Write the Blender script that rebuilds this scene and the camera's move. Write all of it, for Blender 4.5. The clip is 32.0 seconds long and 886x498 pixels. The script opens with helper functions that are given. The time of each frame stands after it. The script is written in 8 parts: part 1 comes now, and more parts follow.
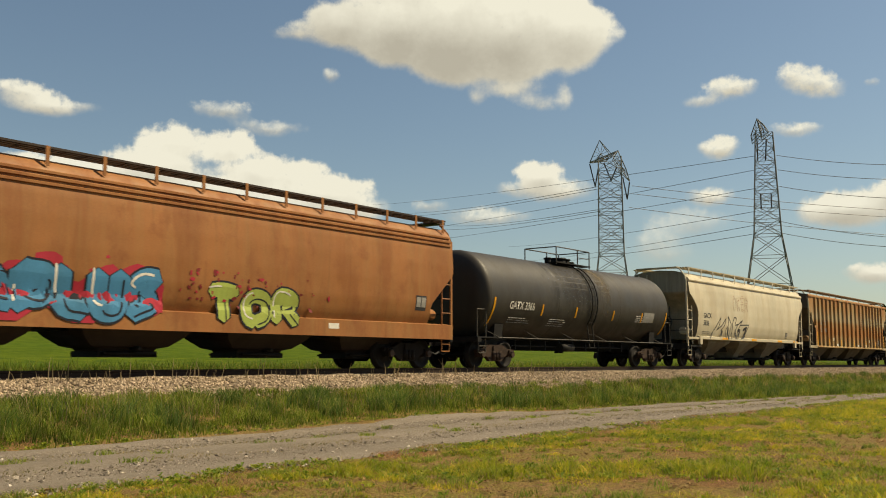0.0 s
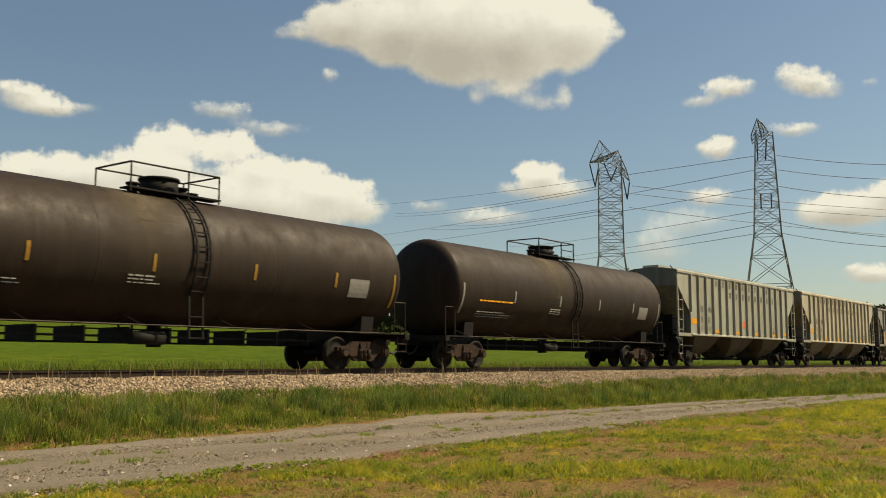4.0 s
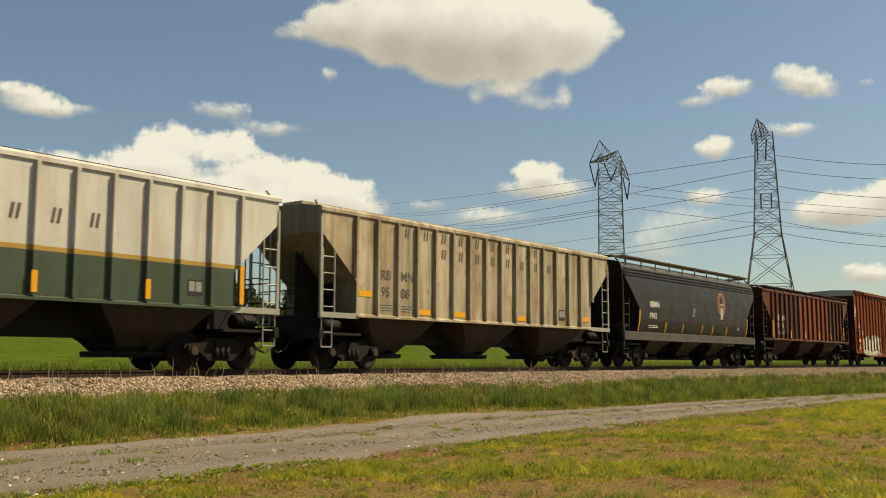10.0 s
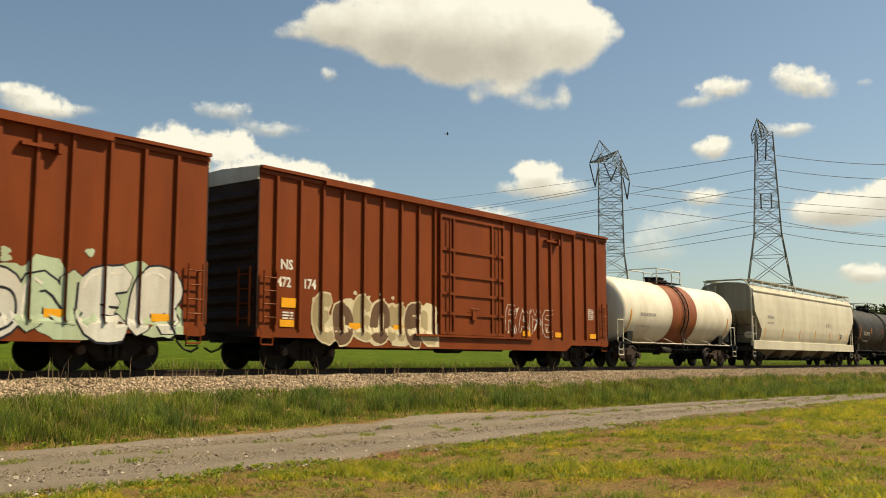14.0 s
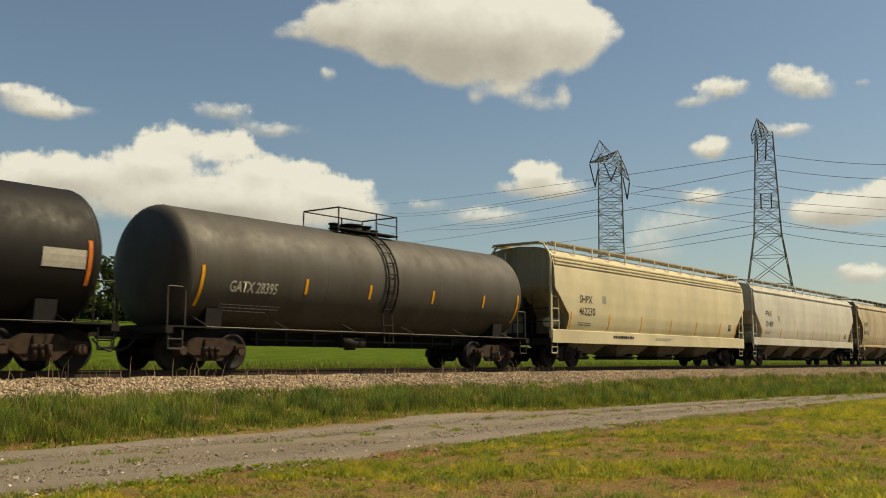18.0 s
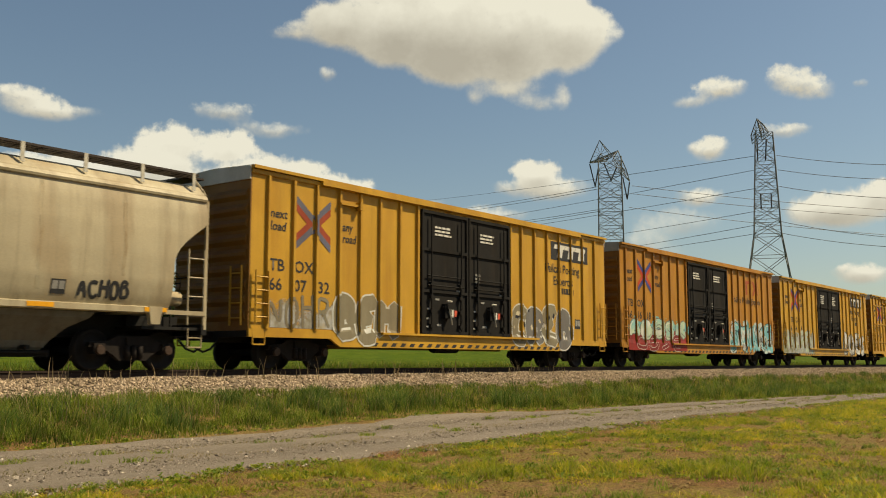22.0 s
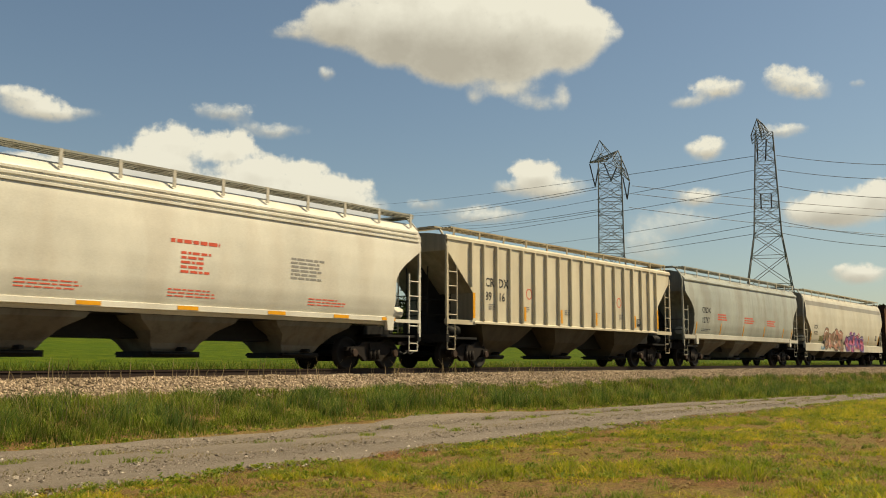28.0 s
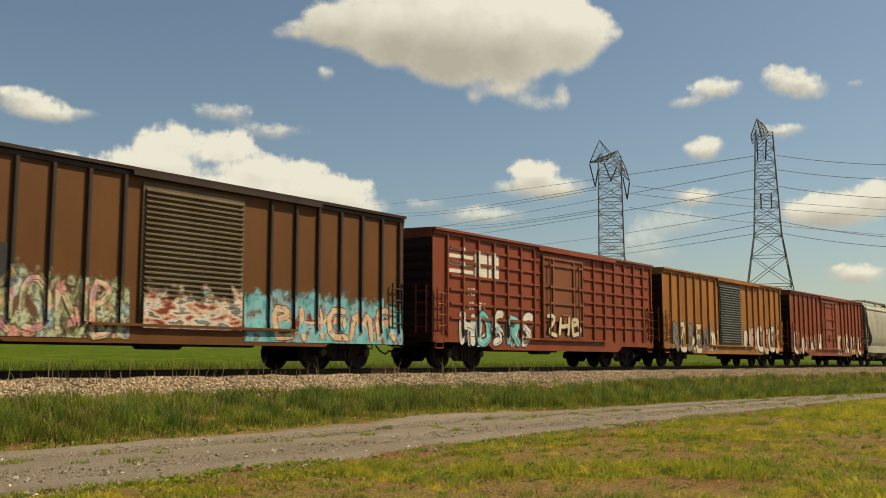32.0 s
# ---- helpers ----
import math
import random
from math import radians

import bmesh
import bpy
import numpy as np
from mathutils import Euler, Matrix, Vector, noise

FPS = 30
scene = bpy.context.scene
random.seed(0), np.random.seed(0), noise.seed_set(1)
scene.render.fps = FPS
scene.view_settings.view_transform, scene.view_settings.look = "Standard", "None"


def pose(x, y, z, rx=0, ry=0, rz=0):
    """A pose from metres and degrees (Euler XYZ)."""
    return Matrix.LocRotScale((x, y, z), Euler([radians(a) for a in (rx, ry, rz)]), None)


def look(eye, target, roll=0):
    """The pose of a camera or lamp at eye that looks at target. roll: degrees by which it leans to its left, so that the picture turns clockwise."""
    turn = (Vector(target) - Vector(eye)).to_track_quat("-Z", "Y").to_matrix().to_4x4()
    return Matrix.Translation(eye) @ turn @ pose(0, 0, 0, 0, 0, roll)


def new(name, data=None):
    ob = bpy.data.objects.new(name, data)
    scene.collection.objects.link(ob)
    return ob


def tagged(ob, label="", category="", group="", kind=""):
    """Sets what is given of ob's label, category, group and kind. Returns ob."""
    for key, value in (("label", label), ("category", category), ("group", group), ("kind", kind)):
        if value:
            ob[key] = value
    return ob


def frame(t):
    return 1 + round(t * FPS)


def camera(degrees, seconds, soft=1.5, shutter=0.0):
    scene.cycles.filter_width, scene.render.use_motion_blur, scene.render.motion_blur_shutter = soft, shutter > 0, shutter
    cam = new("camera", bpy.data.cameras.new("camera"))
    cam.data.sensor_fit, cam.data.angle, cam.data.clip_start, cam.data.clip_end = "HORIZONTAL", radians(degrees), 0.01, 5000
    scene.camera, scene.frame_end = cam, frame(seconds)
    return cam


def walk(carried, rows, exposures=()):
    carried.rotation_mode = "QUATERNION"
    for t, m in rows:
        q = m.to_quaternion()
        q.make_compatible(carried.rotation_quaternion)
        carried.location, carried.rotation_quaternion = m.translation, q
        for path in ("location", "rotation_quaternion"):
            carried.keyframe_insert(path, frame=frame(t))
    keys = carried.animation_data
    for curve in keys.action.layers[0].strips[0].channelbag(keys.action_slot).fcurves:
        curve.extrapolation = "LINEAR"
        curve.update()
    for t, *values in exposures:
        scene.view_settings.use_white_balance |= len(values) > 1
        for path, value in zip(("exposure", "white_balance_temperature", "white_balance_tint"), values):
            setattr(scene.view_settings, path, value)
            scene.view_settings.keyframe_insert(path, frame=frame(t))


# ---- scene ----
# Track runs along x at y = 0, rail tops at z = RT. The camera stands south of it.
RT = 1.12
EYE = (0.0, -20.11, RT + 0.18)
YAW, PITCH = 37.5, 6.65
cam = camera(48.95, 32.0, soft=1.0, shutter=0.08)
aim = (EYE[0] + math.cos(radians(YAW)) * 100, EYE[1] + math.sin(radians(YAW)) * 100, EYE[2] + math.tan(radians(PITCH)) * 100)
walk(cam, [(0.0, look(EYE, aim)), (32.0, look(EYE, aim))], exposures=[(t, e, 7500.0, 4.0) for t, e in ((0.0, 0.5), (10.5, 0.52), (12.0, 0.72), (14.0, 0.69), (14.5, 0.84), (17.0, 0.40), (22.0, 0.43), (23.5, 0.62), (25.5, 0.64), (28.0, 0.45), (32.0, 0.42))])

# ---- light ----
SUN_AZ, SUN_EL = -42.0, 50.0  # degrees from +x, above the horizon
sun_to = Vector((math.cos(radians(SUN_AZ)) * math.cos(radians(SUN_EL)), math.sin(radians(SUN_AZ)) * math.cos(radians(SUN_EL)), math.sin(radians(SUN_EL))))
world = bpy.data.worlds.new("sky")
world.use_nodes = True
scene.world = world
wn = world.node_tree
sky = wn.nodes.new("ShaderNodeTexSky")
sky.sky_type, sky.sun_disc = "NISHITA", False
sky.sun_elevation, sky.sun_rotation = radians(SUN_EL), radians(90 - SUN_AZ)
sky.air_density, sky.dust_density, sky.ozone_density = 1.05, 0.9, 2.7
wn.nodes["Background"].inputs["Strength"].default_value = 0.0685
wn.links.new(sky.outputs[0], wn.nodes["Background"].inputs["Color"])
sun_data = bpy.data.lights.new("sun", "SUN")
sun_data.energy, sun_data.angle, sun_data.color = 5.0, radians(0.53), (1.0, 0.858, 0.652)
sun = new("sun", sun_data)
sun.matrix_world = look((0, 0, 0), -sun_to)


# ---- materials ----
def mat_new(name):
    m = bpy.data.materials.new(name)
    m.use_nodes = True
    nt = m.node_tree
    return m, nt, nt.nodes["Principled BSDF"]


def node(nt, kind, **inputs):
    n = nt.nodes.new(kind)
    for k, v in inputs.items():
        n.inputs[k.replace("_", " ")].default_value = v
    return n


def ramp(nt, fac, a, b, ca=(0, 0, 0, 1), cb=(1, 1, 1, 1)):
    r = nt.nodes.new("ShaderNodeValToRGB")
    r.color_ramp.elements[0].position, r.color_ramp.elements[1].position = a, b
    r.color_ramp.elements[0].color, r.color_ramp.elements[1].color = ca, cb
    nt.links.new(fac, r.inputs[0])
    return r.outputs[0]


def mixc(nt, fac, a, b, mode="MIX"):
    m = nt.nodes.new("ShaderNodeMix")
    m.data_type, m.blend_type = "RGBA", mode
    for sock, v in ((m.inputs[0], fac), (m.inputs[6], a), (m.inputs[7], b)):
        if isinstance(v, (int, float)):
            sock.default_value = v
        elif isinstance(v, tuple):
            sock.default_value = (*v[:3], 1)
        else:
            nt.links.new(v, sock)
    return m.outputs[2]


def coords(nt, scale, kind="Object"):
    tc = nt.nodes.new("ShaderNodeTexCoord")
    mp = nt.nodes.new("ShaderNodeMapping")
    mp.inputs["Scale"].default_value = scale
    nt.links.new(tc.outputs[kind], mp.inputs[0])
    return mp.outputs[0]


def noise_tex(nt, vec, scale, detail=4.0, rough=0.6):
    n = node(nt, "ShaderNodeTexNoise", Scale=scale, Detail=detail, Roughness=rough)
    nt.links.new(vec, n.inputs["Vector"])
    return n.outputs[0]


def bump(nt, b, height, strength, dist=0.02):
    bp = node(nt, "ShaderNodeBump", Strength=strength, Distance=dist)
    nt.links.new(height, bp.inputs["Height"])
    nt.links.new(bp.outputs[0], b.inputs["Normal"])


MATS = {}
ALBEDO = 0.47  # scales the base colours of every paint down evenly


def paint(name, col, rust=0.25, dirt=0.35, rough=0.5, metal=0.0, rustcol=(0.19, 0.065, 0.022), dirtcol=(0.10, 0.075, 0.05), spec=0.22):
    """Weathered railcar paint: patches of dirt, vertical rust streaks, fine grain."""
    if name in MATS:
        return MATS[name]
    TINT[name] = col
    col, rustcol, dirtcol = (tuple(x * ALBEDO for x in c) for c in (col, rustcol, dirtcol))
    m, nt, b = mat_new(name)
    big = noise_tex(nt, coords(nt, (0.5, 0.5, 0.35)), 1.1, 5)
    streak = noise_tex(nt, coords(nt, (3.2, 3.2, 0.22)), 1.0, 6, 0.65)
    patch = noise_tex(nt, coords(nt, (0.8, 0.8, 0.6)), 1.7, 6, 0.7)
    grain = noise_tex(nt, coords(nt, (1, 1, 1)), 28.0, 3)
    c = mixc(nt, ramp(nt, big, 0.35, 0.7), tuple(x * 1.06 for x in col), tuple(x * 0.8 for x in col))
    blotch = noise_tex(nt, coords(nt, (1.15, 1.15, 0.34), "Object"), 1.0, 3, 0.45)
    k = min(1.0, 0.12 + 0.75 * dirt)
    c = mixc(nt, ramp(nt, blotch, 0.50, 0.62, cb=(k, k, k, 1)), c, tuple(x * q for x, q in zip(col, (0.72, 0.62, 0.54))))
    run = noise_tex(nt, coords(nt, (7.0, 7.0, 0.3)), 1.0, 4, 0.6)
    c = mixc(nt, ramp(nt, run, 0.56, 0.74, cb=(0.6 * dirt,) * 3 + (1,)), c, tuple(x * 0.5 for x in col))
    c = mixc(nt, ramp(nt, streak, 0.62 - 0.25 * dirt, 0.80, cb=(dirt, dirt, dirt, 1)), c, dirtcol)
    c = mixc(nt, ramp(nt, patch, 0.72 - 0.34 * rust, 0.86 - 0.25 * rust, cb=(min(1, rust * 1.3),) * 3 + (1,)), c, rustcol)
    c = mixc(nt, 0.07, c, ramp(nt, grain, 0.3, 0.7), "OVERLAY")
    nt.links.new(c, b.inputs["Base Color"])
    nt.links.new(ramp(nt, patch, 0.3, 0.8, (rough - 0.1,) * 3 + (1,), (min(1, rough + 0.25),) * 3 + (1,)), b.inputs["Roughness"])
    b.inputs["Metallic"].default_value = metal
    b.inputs["Specular IOR Level"].default_value = spec
    bump(nt, b, mixc(nt, 0.85, grain, big), 0.12, 0.03)
    MATS[name] = m
    return m


TINT = {}


def shaded_end(base):
    """A dirtier, darker copy for car ends, their shade put into the colour."""
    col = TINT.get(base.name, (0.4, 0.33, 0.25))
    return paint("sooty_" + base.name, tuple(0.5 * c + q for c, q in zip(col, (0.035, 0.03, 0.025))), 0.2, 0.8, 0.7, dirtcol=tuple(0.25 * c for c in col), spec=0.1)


def plain(name, col, rough=0.6, metal=0.0, grain=0.25, scale=9.0):
    """A painted or metal small part with light wear."""
    if name in MATS:
        return MATS[name]
    m, nt, b = mat_new(name)
    n = noise_tex(nt, coords(nt, (1, 1, 1)), scale, 5)
    c = mixc(nt, ramp(nt, n, 0.35, 0.75), col, tuple(x * (1 - grain * 1.6) for x in col))
    nt.links.new(c, b.inputs["Base Color"])
    b.inputs["Roughness"].default_value, b.inputs["Metallic"].default_value = rough, metal
    b.inputs["Specular IOR Level"].default_value = 0.2
    MATS[name] = m
    return m


def island_mat(name, cols, rough=0.85, trans=0.0, lo=(0.5, 0.52, 0.5), hi=(1.3, 1.22, 1.1), scale=0.7, clump=None):
    """Blades, leaves and stones: colour from piece to piece, broad patches and clumps (scale, low, high); trans lets light through thin leaves."""
    m, nt, b = mat_new(name)
    g = nt.nodes.new("ShaderNodeNewGeometry")
    r = nt.nodes.new("ShaderNodeValToRGB")
    r.color_ramp.elements.remove(r.color_ramp.elements[1])
    for i, c in enumerate(cols):
        e = r.color_ramp.elements[0] if i == 0 else r.color_ramp.elements.new(i / (len(cols) - 1))
        e.color = (*c, 1)
    nt.links.new(g.outputs["Random Per Island"], r.inputs[0])
    n = noise_tex(nt, coords(nt, (1, 1, 1)), scale, 5)
    b.inputs["Specular IOR Level"].default_value = 0.2
    mul = mixc(nt, 1.0, r.outputs[0], ramp(nt, n, 0.3, 0.7, (*lo, 1), (*hi, 1)), "MULTIPLY")
    if clump:
        mul = mixc(nt, 1.0, mul, ramp(nt, noise_tex(nt, coords(nt, (1, 1, 0.3)), clump[0], 4), 0.36, 0.64, (*clump[1], 1), (*clump[2], 1)), "MULTIPLY")
    nt.links.new(mul, b.inputs["Base Color"])
    b.inputs["Roughness"].default_value = rough
    if trans:
        b.inputs["Specular IOR Level"].default_value = 0.2
        tl, mx = nt.nodes.new("ShaderNodeBsdfTranslucent"), nt.nodes.new("ShaderNodeMixShader")
        mx.inputs[0].default_value = trans
        nt.links.new(mul, tl.inputs["Color"])
        nt.links.new(b.outputs[0], mx.inputs[1])
        nt.links.new(tl.outputs[0], mx.inputs[2])
        nt.links.new(mx.outputs[0], nt.nodes["Material Output"].inputs["Surface"])
    return m


M_STEEL = plain("dark_underframe_steel", (0.011, 0.010, 0.009), 0.7, 0.0, 0.3)
M_FRAME = plain("rusty_cast_steel", (0.013, 0.009, 0.007), 0.8, 0.0, 0.35)
M_WHEEL = plain("wheel_steel", (0.012, 0.010, 0.009), 0.75, 0.0, 0.3)
M_RAIL = plain("rail_side_rust", (0.035, 0.022, 0.016), 0.7, 0.2, 0.3)
M_TIE = plain("creosoted_timber", (0.045, 0.034, 0.026), 0.9, 0.0, 0.35)
M_YEL = plain("yellow_reflector", (0.66, 0.30, 0.015), 0.45, 0.0, 0.12)
M_WHITE = plain("white_stencil", (0.58, 0.56, 0.50), 0.6, 0.0, 0.15)
M_BLACK = plain("black_stencil", (0.03, 0.03, 0.032), 0.6, 0.0, 0.2)
M_REDSTEN = plain("red_stencil", (0.55, 0.09, 0.05), 0.6, 0.0, 0.15)
M_GREY = plain("grey_stencil", (0.25, 0.24, 0.22), 0.6, 0.0, 0.15)
M_GALV = plain("galvanised_grating", (0.35, 0.33, 0.29), 0.6, 0.2, 0.25)
M_LADDER = plain("pale_ladder_paint", (0.38, 0.36, 0.31), 0.55, 0.0, 0.2)
M_POST = plain("pale_roof_post_paint", (0.46, 0.43, 0.36), 0.55, 0.0, 0.2)
M_HOSE = plain("brake_hose_rubber", (0.02, 0.02, 0.02), 0.6)


# ---- mesh helpers ----
def add_box(bm, x0, x1, y0, y1, z0, z1):
    v = [bm.verts.new((x, y, z)) for x in (x0, x1) for y in (y0, y1) for z in (z0, z1)]
    for f in ((0, 1, 3, 2), (4, 6, 7, 5), (0, 4, 5, 1), (2, 3, 7, 6), (0, 2, 6, 4), (1, 5, 7, 3)):
        bm.faces.new([v[i] for i in f])
    return v


def add_rod(bm, a, b, r, n=6, r2=None):
    a, b = Vector(a), Vector(b)
    q = (b - a).to_track_quat("Z", "Y")
    rings = []
    for p, rr in ((a, r), (b, r if r2 is None else r2)):
        rings.append([bm.verts.new(p + q @ Vector((math.cos(2 * math.pi * i / n) * rr, math.sin(2 * math.pi * i / n) * rr, 0))) for i in range(n)])
    for i in range(n):
        f = bm.faces.new((rings[0][i], rings[0][(i + 1) % n], rings[1][(i + 1) % n], rings[1][i]))
        f.smooth = n > 6
    bm.faces.new(rings[0][::-1])
    bm.faces.new(rings[1])


def add_prism(bm, outline, axis, a, b):
    """An outline of 2D points pushed from a to b along the axis x, y or z."""
    def at(p, h):
        return {"x": (h, p[0], p[1]), "y": (p[0], h, p[1]), "z": (p[0], p[1], h)}[axis]
    va, vb = [bm.verts.new(at(p, a)) for p in outline], [bm.verts.new(at(p, b)) for p in outline]
    n = len(outline)
    for i in range(n):
        bm.faces.new((va[i], va[(i + 1) % n], vb[(i + 1) % n], vb[i]))
    bm.faces.new(va[::-1])
    bm.faces.new(vb)


def to_mesh(bm, name, material):
    bmesh.ops.recalc_face_normals(bm, faces=bm.faces[:])
    me = bpy.data.meshes.new(name)
    bm.to_mesh(me)
    bm.free()
    me.materials.append(material)
    return me


def part(name, bm, material, parent, label=""):
    ob = new(name, to_mesh(bm, name, material))
    ob.parent = parent
    return tagged(ob, label)


def piece(name, me, parent, m, label=""):
    """An object of its own on a shared mesh, at the pose m in its parent's space."""
    ob = new(name, me)
    ob.parent, ob.matrix_basis = parent, m
    return tagged(ob, label)


def grid_mesh(name, xs, ys, height, material):
    xs, ys = np.asarray(xs, float), np.asarray(ys, float)
    X, Y = np.meshgrid(xs, ys)
    Z = height(X, Y)
    verts = np.stack([X, Y, Z], -1).reshape(-1, 3)
    nx, ny = len(xs), len(ys)
    i = (np.arange(ny - 1)[:, None] * nx + np.arange(nx - 1)[None, :]).reshape(-1)
    faces = np.stack([i, i + 1, i + 1 + nx, i + nx], -1)
    return raw_mesh(name, verts, faces, material, smooth=True)


def raw_mesh(name, verts, faces, material, smooth=False):
    me = bpy.data.meshes.new(name)
    k = faces.shape[1]
    me.vertices.add(len(verts))
    me.vertices.foreach_set("co", verts.astype(np.float32).ravel())
    me.loops.add(faces.size)
    me.loops.foreach_set("vertex_index", faces.astype(np.int32).ravel())
    me.polygons.add(len(faces))
    me.polygons.foreach_set("loop_start", np.arange(0, faces.size, k, dtype=np.int32))
    me.polygons.foreach_set("use_smooth", np.full(len(faces), smooth))
    me.update(calc_edges=True)
    me.materials.append(material)
    return me


# ---- ground ----
rng = np.random.default_rng(7)


def lerp_curve(x, pts):
    return np.interp(x, [p[0] for p in pts], [p[1] for p in pts])


ROAD_FAR = [(-200, -6.6), (0, -6.4), (10, -6.35), (14, -6.1), (19, -5.8), (24, -6.5), (29, -7.0), (33, -7.4), (37, -8.1), (41, -9.2), (50, -11.2), (120, -26.0), (400, -80.0)]
ROAD_NEAR = [(-200, -11.3), (0, -11.2), (6, -10.7), (12, -10.8), (18, -10.4), (30, -10.7), (41, -10.9), (50, -13.4), (120, -29.0), (400, -84.0)]


def patchy(X, Y, k, s=0.0):
    """Smooth random patches between about -1 and 1."""
    return np.array([noise.noise((a * k, b * k, s)) + 0.5 * noise.noise((a * k * 2.7, b * k * 2.7, s + 5)) for a, b in zip(X, Y)])


def wave(X, Y, k, s):
    return np.sin(X * k + s) * np.cos(Y * k * 1.3 + 2 * s) + 0.5 * np.sin(X * k * 2.3 - Y * k * 1.9 + s)


def ground_z(X, Y):
    """Level land to the south, a low bed for the track, and a field that climbs to the north."""
    z = lerp_curve(Y, [(-3000, 0.0), (-6.4, 0.0), (-5.0, 0.16), (-3.3, 0.55), (-2.6, 0.70), (2.6, 0.70), (3.3, 0.55), (5.0, 0.45), (9, 0.60), (130, 8.6), (260, 12.5), (3000, 30)])
    rough = np.where(np.abs(Y) < 3.3, 0.0, 1.0) * np.clip((np.abs(Y + 8.6) - 2.6) / 1.0, 0, 1)
    return z + rough * (0.018 * wave(X, Y, 0.9, 1.0) + 0.03 * wave(X, Y, 0.21, 2.0))


def soil_material():
    m, nt, b = mat_new("grass_and_soil")
    v = coords(nt, (1, 1, 1))
    big, mid, fine = noise_tex(nt, v, 0.35, 6, 0.6), noise_tex(nt, v, 3.0, 6, 0.7), noise_tex(nt, v, 26.0, 5, 0.75)
    c = mixc(nt, ramp(nt, mid, 0.4, 0.62), (0.32, 0.20, 0.085), (0.26, 0.22, 0.04))
    c = mixc(nt, ramp(nt, big, 0.5, 0.6), c, (0.29, 0.145, 0.065))
    c = mixc(nt, ramp(nt, fine, 0.35, 0.62), (0.07, 0.045, 0.022), c)
    nt.links.new(c, b.inputs["Base Color"])
    b.inputs["Specular IOR Level"].default_value = 0.1
    b.inputs["Roughness"].default_value = 0.95
    bump(nt, b, fine, 0.9, 0.06)
    return m


def field_material():
    m, nt, b = mat_new("young_cereal_field")
    v = coords(nt, (1, 1, 1))
    rows_, fine = noise_tex(nt, coords(nt, (0.05, 0.9, 1)), 1.0, 5), noise_tex(nt, coords(nt, (0.45, 0.8, 1)), 1.6, 8, 0.75)
    c = mixc(nt, ramp(nt, rows_, 0.3, 0.7), (0.080, 0.112, 0.007), (0.105, 0.125, 0.009))
    c = mixc(nt, ramp(nt, fine, 0.38, 0.66), (0.026, 0.052, 0.003), c)
    c = mixc(nt, ramp(nt, noise_tex(nt, coords(nt, (0.03, 0.12, 1)), 1.0, 4, 0.6), 0.45, 0.7, cb=(0.6, 0.6, 0.6, 1)), c, (0.046, 0.084, 0.005))
    nt.links.new(c, b.inputs["Base Color"])
    b.inputs["Roughness"].default_value = 1.0
    b.inputs["Specular IOR Level"].default_value = 0.05
    bump(nt, b, fine, 0.5, 0.08)
    return m


def road_material():
    m, nt, b = mat_new("gravel_road")
    v = coords(nt, (1, 1, 1))
    big, mid, fine, grit = noise_tex(nt, coords(nt, (0.25, 1.1, 1)), 1.0, 5), noise_tex(nt, v, 5.0, 6, 0.7), noise_tex(nt, v, 26.0, 5, 0.85), noise_tex(nt, v, 60.0, 3, 0.8)
    c = mixc(nt, ramp(nt, big, 0.35, 0.65), (0.182, 0.149, 0.113), (0.124, 0.098, 0.070))
    c = mixc(nt, ramp(nt, mid, 0.5, 0.75, cb=(0.6, 0.6, 0.6, 1)), c, (0.215, 0.19, 0.15))
    c = mixc(nt, 0.6, c, ramp(nt, fine, 0.25, 0.75), "OVERLAY")
    c = mixc(nt, ramp(nt, grit, 0.56, 0.66, cb=(0.75, 0.75, 0.75, 1)), c, (0.055, 0.045, 0.034))
    c = mixc(nt, ramp(nt, noise_tex(nt, coords(nt, (1, 1, 1), "Generated"), 2600.0, 2), 0.64, 0.72, cb=(0.7, 0.7, 0.7, 1)), c, (0.42, 0.38, 0.31))
    nt.links.new(c, b.inputs["Base Color"])
    b.inputs["Roughness"].default_value = 0.95
    bump(nt, b, fine, 0.7, 0.03)
    return m


def spread(a, b, fine0, fine1, step, far):
    """Coordinates that are fine between two values and coarse outside."""
    out = list(np.arange(fine0, fine1 + step, step))
    g, x = step * 2, fine0
    while x > a:
        x -= g
        g = min(g * 1.35, far)
        out.insert(0, x)
    g, x = step * 2, fine1
    while x < b:
        x += g
        g = min(g * 1.35, far)
        out.append(x)
    return out


M_SOIL, M_FIELD, M_ROAD = soil_material(), field_material(), road_material()
ground = tagged(new("ground", grid_mesh("ground", spread(-3000, 3000, -8, 75, 0.5, 150), spread(-3000, 4.8, -19, 4.6, 0.35, 150), ground_z, M_SOIL)),
                "flat rough grass and bare soil beside the railway", "ground", kind="structure")
field = tagged(new("field", grid_mesh("field", spread(-3000, 3000, -10, 200, 4.0, 150), list(spread(4.6, 3000, 4.6, 140, 2.0, 150)), lambda X, Y: ground_z(X, Y), M_FIELD)),
               "bright green young crop field rising beyond the track", "field", kind="structure")


